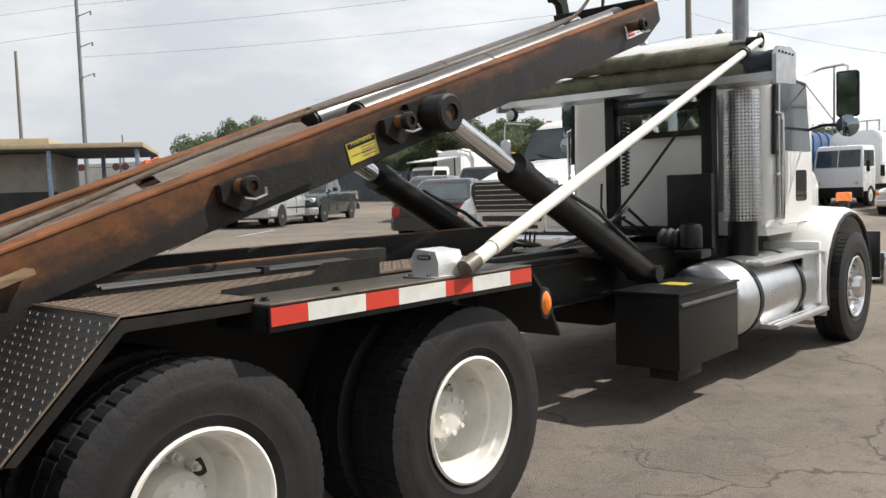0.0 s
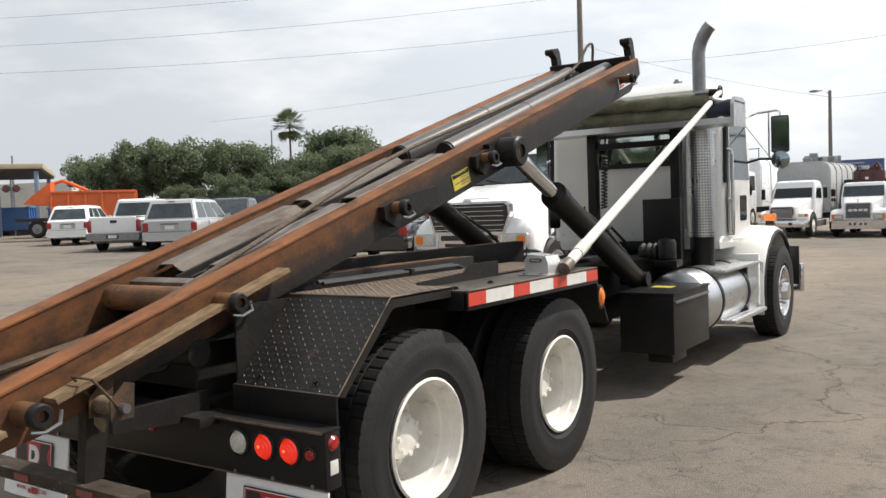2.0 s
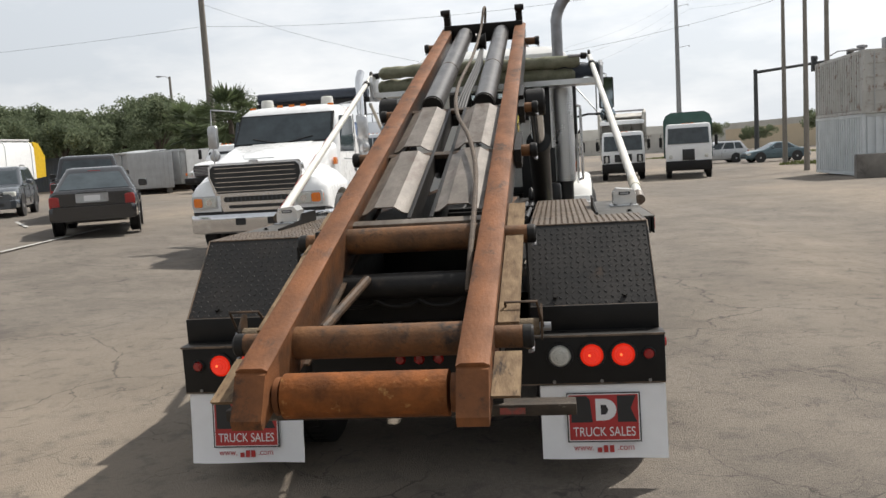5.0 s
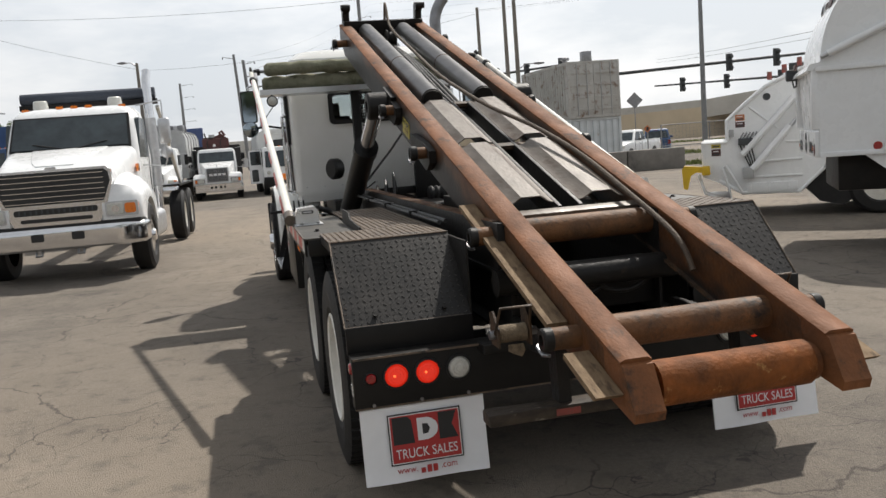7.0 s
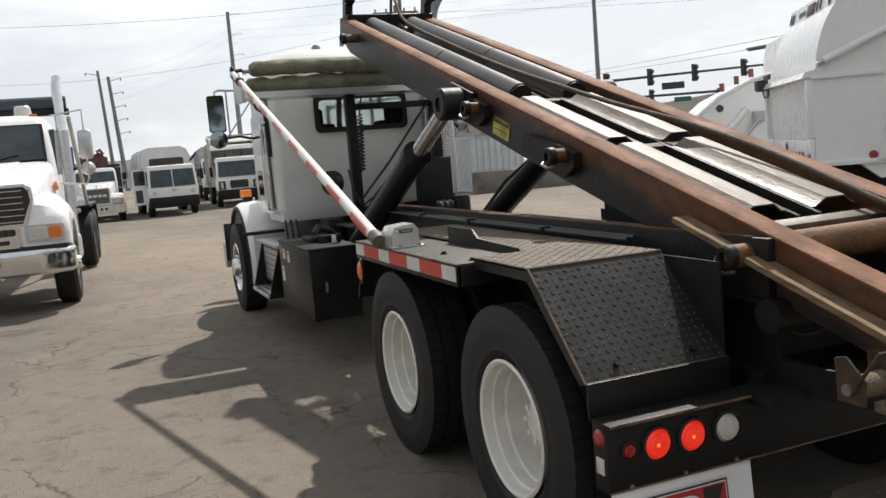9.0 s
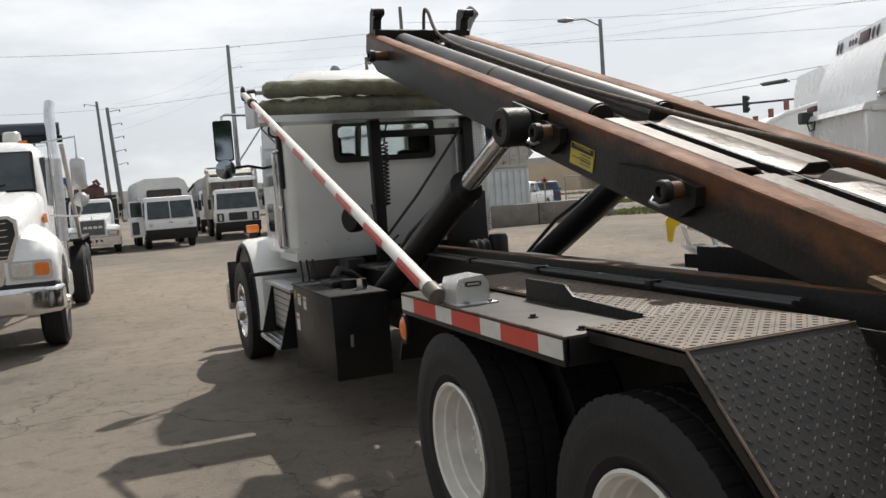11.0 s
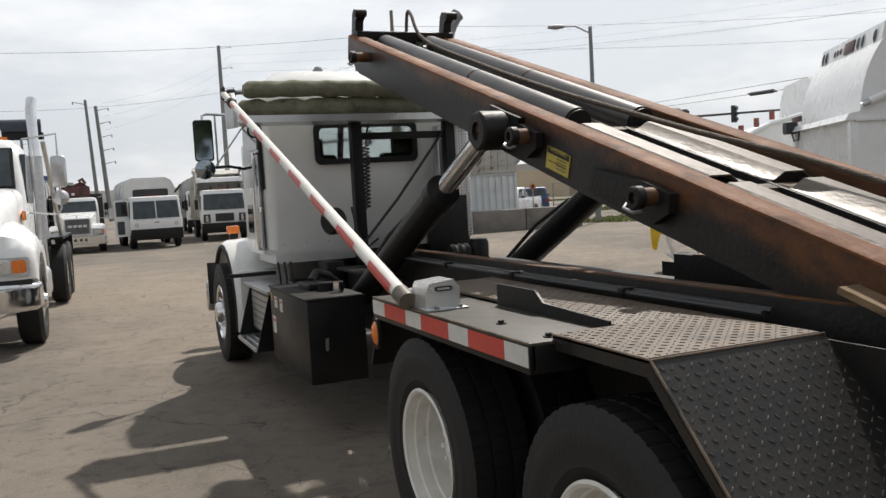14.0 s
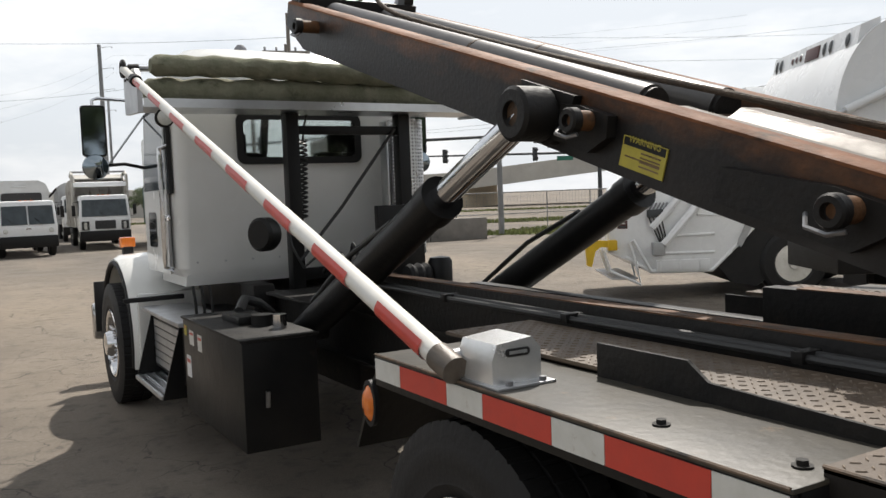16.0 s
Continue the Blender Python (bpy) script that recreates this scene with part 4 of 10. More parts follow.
        d = part("door", S().prism(rect(6.60, 1.62, 0.39, 0.50, 0.05), "x", 0.945 * sx, 0.9585 * sx), M["cab_white"], c, "white cab door")
        part("door_handle", S().box(min(0.958 * sx, 0.975 * sx), max(0.958 * sx, 0.975 * sx), 6.14, 6.27, 1.50, 1.54, 0.005), M["chrome"], d)
        gx = 1.005 * sx
        part("grab_rail", S().tube([(0.95 * sx, 6.16, 2.02), (gx, 6.16, 2.0), (gx, 6.16, 1.95), (gx, 6.16, 1.22), (gx, 6.16, 1.18), (0.95 * sx, 6.16, 1.16)], 0.017, 10), M["chrome"], c, "chrome vertical grab rail")
        part("pillar_trim", S().box(min(0.955 * sx, 0.968 * sx), max(0.955 * sx, 0.968 * sx), 6.19, 6.22, 1.18, 2.30, 0.004), M["alu_dull"], c)
        # mirror on two brackets
        mx, my = 1.34 * sx, 6.70
        br = part("mirror_bracket", S().tube([(0.93 * sx, 6.85, 2.36), (1.10 * sx, 6.78, 2.40), (1.30 * sx, 6.72, 2.405), (mx, my, 2.385), (mx, my, 2.33)], 0.013, 8), M["chrome"], c, "chrome mirror bracket")
        part("bracket_arm", S().tube([(0.95 * sx, 6.90, 1.90), (1.12 * sx, 6.80, 1.93), (1.24 * sx, 6.74, 1.92), (mx, my, 1.93)], 0.013, 8), M["black_paint"], br)
        part("bracket_brace", S().tube([(0.95 * sx, 6.86, 2.30), (1.24 * sx, 6.74, 1.93)], 0.008, 6), M["alu_dull"], br)
        part("bracket_upright", S().tube([(1.22 * sx, 6.745, 2.40), (1.22 * sx, 6.745, 1.93)], 0.009, 6), M["alu_dull"], br)
        face = radians(9 * sx)
        mm = pose(mx, my, 2.165) @ Matrix.Rotation(face, 4, "Z") @ Matrix.Rotation(radians(0.8), 4, "X")
        mi = part("mirror", S().prism(rect(0, 0, 0.085, 0.185, 0.025), "y", -0.012, 0.04, mm), M["black_paint"], c, "tall black-backed west coast mirror")
        part("mirror_glass", S().prism(rect(0, 0, 0.074, 0.172, 0.02), "y", -0.016, -0.011, mm), M["mirror"], mi)
        cv = part("convex_mirror", S().lathe([(0, -0.022), (0.05, -0.014), (0.088, 0.0), (0.092, 0.006), (0.085, 0.02), (0.02, 0.045), (0, 0.045)], pose(mx + 0.005 * sx, my - 0.02, 1.905) @ Matrix.Rotation(radians(-90), 4, "X") @ Matrix.Scale(-1, 4, (0, 0, 1)), 28), M["mirror"], c, "round convex spot mirror")
        # roof marker lights
        part("bug_lamp", S().lathe([(0.045, 0), (0.05, 0.02), (0.045, 0.06), (0.025, 0.085), (0, 0.09)], pose(-0.317 if sx < 0 else 0.403, 6.40, 2.70), 18), M["dull_steel"], c, "dark bullet-shaped roof lamp")
    part("roof_marker", S().box(0.84, 0.90, 6.66, 6.74, 2.50, 2.535, 0.008), M["amber_lens"], c)
    part("windscreen", S().prism([(6.98, 1.78), (7.03, 1.80), (6.86, 2.32), (6.80, 2.30)], "x", -0.80, 0.80), M["cab_glass"], c, "clear windscreen").visible_shadow = False
    # bonnet
    def hood(y, hx, z1, r=0.12):
        z0 = 1.02
        return [(px, y, pz) for px, pz in rect(0, (z0 + z1) / 2, hx, (z1 - z0) / 2, r, 5)]
    h = part("bonnet", S().loft([hood(6.98, 0.84, 1.86), hood(7.25, 0.79, 1.80), hood(7.7, 0.70, 1.70), hood(8.15, 0.62, 1.60), hood(8.42, 0.56, 1.52), hood(8.52, 0.50, 1.42, 0.2)]), M["cab_white"], T, "white sloping bonnet")
    for sx in (-1, 1):
        # front fender: arch over the steering wheel
        arch = []
        for k in range(15):
            a = radians(198 - 218 * k / 14)
            arch.append((7.49 + 0.72 * math.cos(a), 0.56 + 0.66 * math.sin(a)))
        inner = [(7.49 + (y - 7.49) * 0.90, 0.56 + (z - 0.56) * 0.90) for y, z in arch]
        sec = []
        rings = []
        for (yo, zo), (yi, zi) in zip(arch, inner):
            sec = [(0.60 * sx, yo, zo + 0.02), (0.95 * sx, yo, zo), (1.08 * sx, yo * 0.9 + yi * 0.1, zo * 0.9 + zi * 0.1), (1.13 * sx, yo * 0.5 + yi * 0.5, zo * 0.5 + zi * 0.5), (1.13 * sx, yi, zi), (1.09 * sx, yi, zi), (0.60 * sx, yi, zi)]
            rings.append(sec)
        fd = part("front_fender", S().loft(rings), M["cab_white"], T, "white rounded front fender")
        part("fender_edge", S().tube([(1.125 * sx, y, z) for y, z in inner], 0.022, 8), M["rubber"], fd, "black rubber fender edging")
        part("fender_skirt", S().box(min(0.62 * sx, 1.10 * sx), max(0.62 * sx, 1.10 * sx), 6.74, 6.80, 0.42, 0.95, 0.02), M["cab_white"], fd)
        part("front_flap", S().box(min(0.85 * sx, 1.2 * sx), max(0.85 * sx, 1.2 * sx), 8.20, 8.23, 0.50, 0.95, 0.006), M["rubber"], fd)
        part("turn_lamp", S().box(min(0.86 * sx, 0.99 * sx), max(0.86 * sx, 0.99 * sx), 7.98, 8.07, 1.25, 1.34, 0.015), M["amber_lens"], fd, "amber turn signal on the fender")
        part("lamp_foot", S().box(min(0.88 * sx, 0.97 * sx), max(0.88 * sx, 0.97 * sx), 7.98, 8.06, 1.17, 1.26, 0.01), M["black_paint"], fd)
        # bonnet side louvre and latch
        part("louvre", S().box(min(0.74 * sx, 0.80 * sx), max(0.74 * sx, 0.80 * sx), 7.30, 7.52, 1.55, 1.61, 0.008), M["dull_steel"], h)
        part("bonnet_latch", S().tube([(0.85 * sx, 7.08, 1.17), (0.88 * sx, 7.10, 1.08), (0.87 * sx, 7.08, 0.99)], 0.018, 8), M["rubber"], h)
    part("bumper", S().box(-1.18, 1.18, 8.52, 8.62, 0.38, 0.72, 0.03), M["chrome"], T, "chrome front bumper")
    part("grille", S().box(-0.42, 0.42, 8.50, 8.56, 0.78, 1.38, 0.03), M["chrome"], T)


def exhaust():
    x, y = 0.775, 5.91
    st = part("exhaust_pipe", S().tube([(x, y, 1.0), (x, y, 2.85), (x, y, 2.95), (x + 0.015, y, 3.02), (x + 0.045, y, 3.09), (x + 0.09, y, 3.16), (x + 0.12, y, 3.19)], 0.062, 22), M["dull_steel"], T, "dull steel exhaust stack with curved tip")
    # perforated heat shield: strips of plate with real openings
    s = S()
    r, n, rows = 0.145, 34, 38
    z0, dz = 1.17, 0.0268
    for j in range(rows):
        for k in range(n):
            a0, a1 = 2 * math.pi * k / n, 2 * math.pi * (k + 1) / n
            am, zc = (a0 + a1) / 2, z0 + dz * (j + 0.5)
            da, dzz = (a1 - a0) / 2, dz / 2
            sq = [(am + da * cx, zc + dzz * cz) for cx, cz in ((-1, -1), (0, -1), (1, -1), (1, 0), (1, 1), (0, 1), (-1, 1), (-1, 0))]
            hole = [(am + da * 0.62 * math.cos(t), zc + dzz * 0.62 * math.sin(t)) for t in [radians(225 + 45 * i) for i in range(8)]]
            pt = [(x + r * math.cos(a), y + r * math.sin(a), z) for a, z in sq + hole]
            s.add(pt, [(i, (i + 1) % 8, (i + 1) % 8 + 8, i + 8) for i in range(8)])
    tagged(part("heat_shield", s, M["aluminium"], st, "perforated chrome heat shield"), "perforated chrome heat shield")
    part("shield_core", S().tube([(x, y, 1.02), (x, y, 2.2)], 0.095, 20), M["dull_steel"], st)
    part("stack_base", S().tube([(x, y, 0.80), (x, y, 1.22)], 0.115, 20), M["black_paint"], st)
    part("guard_strip", S().box(x - 0.18, x - 0.165, y - 0.06, y + 0.05, 1.24, 2.18, 0.003), M["aluminium"], st)


def chassis():
    for sx in (-1, 1):
        c = [(0.36 * sx, 0.72), (0.44 * sx, 0.72), (0.44 * sx, 0.735), (0.375 * sx, 0.735), (0.375 * sx, 0.985), (0.44 * sx, 0.985), (0.44 * sx, 1.0), (0.36 * sx, 1.0)]
        part("chassis_rail", S().prism(c, "y", 0.05, 8.5), M["black_greasy"], T)
        front = 4.35 if sx < 0 else 2.25
        r = part("subframe_rail", S().box(min(0.35 * sx, 0.43 * sx), max(0.35 * sx, 0.43 * sx), 0.02, front, 1.0, 1.215, 0.006), M["black_greasy"], T, "black steel subframe rail with rusty top edge")
        part("rail_cap", S().box(min(0.352 * sx, 0.428 * sx), max(0.352 * sx, 0.428 * sx), 0.1, front - 0.15, 1.215, 1.219), M["rust_tube"], r, "rust worn through along the top")
        if sx > 0:
            part("low_rail", S().box(0.35, 0.43, front, 4.35, 1.0, 1.085, 0.006), M["black_greasy"], r)
        for k, (x, z) in enumerate(((0.50, 1.185), (0.535, 1.18))):
            run = [(x * sx, 0.7, z), (x * sx, 3.2, z), (x * sx, 4.0, z + 0.01), (x * sx - 0.03 * sx, 4.7, z - 0.15)] if sx < 0 else [(x, 0.7, z), (x, 1.9, z), (x - 0.06, 2.35, 1.05), (x - 0.06, 4.0, 1.04), (x - 0.09, 4.7, 0.92)]
            part("hydraulic_line", S().tube(run, 0.011, 8), M["hose"], T)
        for y in (1.4, 2.3, 3.1) if sx < 0 else (1.4,):
            part("line_clamp", S().box(min(0.48 * sx, 0.555 * sx), max(0.48 * sx, 0.555 * sx), y, y + 0.035, 1.167, 1.198, 0.004), M["black_greasy"], T)
        # suspension, axle hangers
        part("spring_hanger", S().prism([(1.05, 0.72), (1.70, 0.72), (1.52, 0.42), (1.22, 0.42)], "x", 0.38 * sx, 0.52 * sx), M["black_greasy"], T)
        part("walking_beam", S().prism([(0.60, 0.40), (1.37, 0.30), (2.14, 0.40), (2.14, 0.52), (1.37, 0.48), (0.60, 0.52)], "x", 0.40 * sx, 0.50 * sx), M["black_greasy"], T)
        # wheel well liner behind the tyres
        part("inner_skirt", S().box(min(0.545 * sx, 0.555 * sx), max(0.545 * sx, 0.555 * sx), 0.12, 2.6, 0.70, 1.14), M["black_greasy"], T)
    for y in (0.70, 2.04):
        part("rear_axle", S().tube([(-0.9, y, 0.515), (-0.25, y, 0.515), (-0.16, y, 0.515), (0.16, y, 0.515), (0.25, y, 0.515), (0.9, y, 0.515)], 0.075, 14), M["black_greasy"], T)
        part("differential", S().lathe([(0, -0.2), (0.12, -0.19), (0.2, -0.1), (0.22, 0), (0.2, 0.1), (0.12, 0.19), (0, 0.2)], pose(0, y, 0.52) @ Matrix.Rotation(radians(90), 4, "X"), 20), M["black_greasy"], T)
    part("front_axle", S().tube([(-0.95, 7.49, 0.5), (-0.5, 7.49, 0.42), (0.5, 7.49, 0.42), (0.95, 7.49, 0.5)], 0.05, 10), M["black_greasy"], T)
    part("transmission", S().box(-0.28, 0.28, 4.6, 7.6, 0.45, 0.95, 0.08), M["black_greasy"], T)
    part("drive_shaft", S().tube([(0, 2.2, 0.55), (0, 4.7, 0.66)], 0.055, 12), M["black_greasy"], T)
    for y in (0.1, 1.2, 2.5, 3.4, 4.3):
        part("cross_member", S().box(-0.36, 0.36, y, y + 0.12, 0.76, 0.98, 0.01), M["black_greasy"], T)
    # hanging cables between the rails
    for k in range(3):
        part("cable_loop", S().tube([(-0.25 + 0.2 * k + 0.12 * math.cos(a), 0.02 - 0.01 * k, 0.92 + 0.07 * math.sin(a)) for a in [math.pi + math.pi * i / 10 for i in range(11)]], 0.011, 8), M["black_greasy"], T)


def rear_end():
    b = part("rear_bumper", S().box(-1.13, 1.15, 0.0, 0.085, 0.46, 0.685, 0.005), M["black_paint"], T, "black steel rear light bar")
    part("bumper_ledge", S().box(-1.13, 1.15, -0.018, 0.09, 0.685, 0.695, 0.002), M["black_greasy"], b, "scuffed ledge over the lights")
    part("edge_wear", S().box(-1.128, 1.148, -0.0205, -0.018, 0.6855, 0.6945), M["edge_wear"], b, "paint worn to rust along the edge")
    part("edge_wear", S().box(-1.128, 1.148, -0.0022, 0.0, 0.461, 0.467), M["edge_wear"], b, "paint worn to rust along the edge")
    part("cross_shelf", S().box(-0.56, 0.56, -0.10, 0.02, 0.66, 0.70, 0.004), M["black_greasy"], T)
    for sx in (-1, 1):
        for k, (x, r, mtl, lab) in enumerate(((0.668, 0.052, "clear_lens", "round clear reversing lamp"), (0.812, 0.053, "red_lamp", "round lit red tail lamp"), (0.952, 0.053, "red_lamp", "round lit red tail lamp"), (1.065, 0.026, "red_lens", "small round red marker lamp"))):
            cx = x * sx + 0.012
            l = part("tail_lamp", S().lathe([(0, 0.022), (r * 0.3, 0.022), (r * 0.33, 0.018), (r * 0.56, 0.018), (r * 0.60, 0.014), (r * 0.80, 0.013), (r * 0.86, 0.008), (r, 0.0)], pose(cx, -0.003, 0.597) @ Matrix.Rotation(radians(90), 4, "X"), 26), M[mtl], T, lab)
            if mtl == "red_lamp":
                part("bulb", disc(S(), (cx - 0.2 * r, -0.0245, 0.600), (0, -1, 0), r * 0.11, 0.003, 12), M["lamp_bulb"], l, "glowing orange bulb spot")
            part("lamp_ring", S().lathe([(r * 0.98, 0.010), (r * 1.16, 0.008), (r * 1.2, -0.002)], pose(cx, -0.003, 0.597) @ Matrix.Rotation(radians(90), 4, "X"), 26), M["rubber"], l)
        # side marker on the bar's end
        ex = 1.15 if sx > 0 else -1.13
        part("end_marker", S().lathe([(0, 0.012), (0.02, 0.01), (0.03, 0)], pose(ex, 0.045, 0.64) @ Matrix.Rotation(radians(90 * sx), 4, "Y"), 18), M["red_lens"], b, "small red end marker")
        part("end_reflector", S().box(min(ex, ex + 0.004 * sx), max(ex, ex + 0.004 * sx), 0.02, 0.065, 0.52, 0.575, 0.001), M["clear_lens"], b)
        # flap with printed panel
        x0 = 0.553 * sx + (0.03 if sx > 0 else 0.0)
        x1 = (1.147 if sx > 0 else -1.115)
        lo, hi = min(x0, x1), max(x0, x1)
        zt = 0.455
        fl = S()
        n = 9
        front = [[(lo + (hi - lo) * i / (n - 1), 0.008 - 0.035 * (j / 6) + 0.006 * math.sin(i * 0.9 + j * 0.5) * j / 6, zt - 0.335 * j / 6) for i in range(n)] for j in range(7)]
        vs = [p for row in front for p in row] + [(p[0], p[1] + 0.008, p[2]) for row in front for p in row]
        q = 7 * n
        fs = [(j * n + i, j * n + i + 1, (j + 1) * n + i + 1, (j + 1) * n + i) for j in range(6) for i in range(n - 1)]
        fs += [tuple(k + q for k in reversed(f)) for f in fs]
        edge = [i for i in range(n)] + [j * n + n - 1 for j in range(1, 7)] + [6 * n + i for i in range(n - 2, -1, -1)] + [j * n for j in range(5, 0, -1)]
        fs += [(edge[i], edge[i] + q, edge[(i + 1) % len(edge)] + q, edge[(i + 1) % len(edge)]) for i in range(len(edge))]
        f = part("mud_flap", S().add(vs, fs), M["flap_white"], T, "white mud flap with red and black printed panel")
        # printed panel, leaning as the flap does
        lean = math.degrees(math.atan2(0.035, 0.335))
        pm = pose((lo + hi) / 2 - 0.0, 0.0015 - 0.035 * 0.43, zt - 0.145, 90 - lean, 0, 0)
        w, hh = 0.165, 0.113
        part("panel_border", S().box(-w, w, -hh, hh, 0.004, 0.0062, 0, pm), M["decal_black"], f)
        part("panel_white", S().box(-w + 0.006, w - 0.006, -hh + 0.006, hh - 0.006, 0.006, 0.0068, 0, pm), M["decal_white"], f)
        pn = part("red_panel", S().box(-w + 0.010, w - 0.010, -hh + 0.010, hh - 0.010, 0.0065, 0.0075, 0, pm), M["decal_red"], f, "red printed square")
        part("black_emblem", S().prism([(-0.146, -0.022), (-0.146, 0.098), (-0.075, 0.098), (-0.060, 0.08), (-0.050, -0.022)], "z", 0.0072, 0.0085, pm), M["decal_black"], pn, smooth=False)
        part("black_emblem", S().prism([(0.062, -0.022), (0.062, 0.098), (0.146, 0.098), (0.122, 0.04), (0.148, -0.022)], "z", 0.0072, 0.0085, pm), M["decal_black"], pn, smooth=False)
        arc = [(-0.035 + 0.0, 0.085)] + [(0.0 + 0.058 * math.cos(a), 0.035 + 0.05 * math.sin(a)) for a in [radians(80 - 16 * i) for i in range(11)]] + [(-0.035, -0.015)]
        part("white_emblem", S().prism(arc, "z", 0.0075, 0.009, pm), M["decal_white"], pn, smooth=False)
        part("emblem_slot", S().prism([(-0.012, 0.058), (0.012, 0.056), (0.022, 0.035), (0.012, 0.014), (-0.012, 0.012)], "z", 0.008, 0.0098, pm), M["decal_black"], pn, smooth=False)
        tm = text_mesh("TRUCK SALES", 0.052, M["decal_white"], 0.0006)
        part("lettering", tm, None, pn, "white lettering", m=pm @ pose(0, -0.085, 0.0085) @ Matrix.Diagonal((0.88, 1.15, 1, 1)))
        bars = S()
        for x, hh in ((-0.034, 0.022), (-0.006, 0.032), (0.021, 0.032)):
            bars.box(x, x + 0.020, -0.160, -0.160 + hh, 0.004, 0.0068, 0, pm)
        part("address_bars", bars, M["decal_red"], f, "dark red line of print", smooth=False)
        for word, x in (("www.", -0.094), (".com", 0.094)):
            part("lettering", text_mesh(word, 0.042, M["decal_red"], 0.0006), None, f, "dark red lettering", m=pm @ pose(x, -0.150, 0.0065) @ Matrix.Diagonal((0.92, 1.0, 1, 1)))
        for bx in (0.12, 0.5, 0.88):
            part("flap_bolt", disc(S(), (lo + (hi - lo) * bx, -0.001, 0.475), (0, -1, 0), 0.008, 0.006, 8), M["dull_steel"], b)
        # bumper bar posts
        part("bar_post", S().prism([(-0.43, 0.84), (-0.53, 0.84), (-0.555, 0.55), (-0.475, 0.55)], "x", 0.40 * sx - 0.025 + 0.03, 0.40 * sx + 0.025 + 0.03), M["black_greasy"], T, "black steel under-ride post")
        part("bar_brace", S().prism([(0.05, 0.78), (-0.42, 0.78), (-0.42, 0.70), (0.05, 0.66)], "x", 0.40 * sx - 0.015 + 0.03, 0.40 * sx + 0.015 + 0.03), M["black_greasy"], T)
    part("under_ride_bar", S().box(-0.69, 0.74, -0.58, -0.48, 0.500, 0.548, 0.008), M["scraped_bar"], T, "scraped rusty under-ride bar")
    for x in (-0.42, 0.02, 0.44):
        part("bar_stripe", S().box(x, x + 0.10, -0.5825, -0.58, 0.510, 0.536), M["tape_worn"], T, "scraped red reflective tape")
    for x in (-0.06, 0.03, 0.12):
        part("id_lamp", S().lathe([(0, 0.014), (0.018, 0.012), (0.026, 0)], pose(x, -0.001, 0.60) @ Matrix.Rotation(radians(90), 4, "X"), 16), M["red_lens"], T, "small red identification lamp")
    # ratchet winches with webbing, one each side under the hoist
    for sx in (-1, 1):
        cx, cy, cz = 0.555 * sx, -0.50, 0.84
        wv = part("ratchet_winch", S().tube([(cx - 0.055, cy, cz), (cx + 0.055, cy, cz)], 0.035, 16), M["strap"], T, "ratchet strap winch with tan webbing")
        for x in (-0.068, 0.060):
            part("winch_plate", S().prism([(cy - 0.045, cz - 0.045), (cy + 0.05, cz - 0.045), (cy + 0.06, cz + 0.08), (cy + 0.02, cz + 0.09), (cy - 0.045, cz + 0.03)], "x", cx + x, cx + x + 0.008), M["rust_dark"], wv)
        part("winch_handle", S().tube([(cx - 0.07, cy - 0.01, cz), (cx - 0.07, cy - 0.10, cz + 0.12), (cx + 0.05, cy - 0.10, cz + 0.12), (cx + 0.07, cy - 0.01, cz)], 0.006, 8), M["rust_dark"], wv)
        part("winch_axle", S().tube([(cx - 0.09, cy, cz), (cx + 0.10, cy, cz)], 0.018, 10), M["dull_steel"], wv)
        tail = [(cx - 0.03, cz - 0.035), (cx + 0.03, cz - 0.035), (cx + 0.036, cz - 0.06), (cx + 0.022, cz - 0.085), (cx - 0.01, cz - 0.072), (cx - 0.03, cz - 0.06)]
        part("strap_tail", S().prism(tail, "y", cy - 0.050, cy - 0.042), M["strap"], wv, "frayed tan strap end")


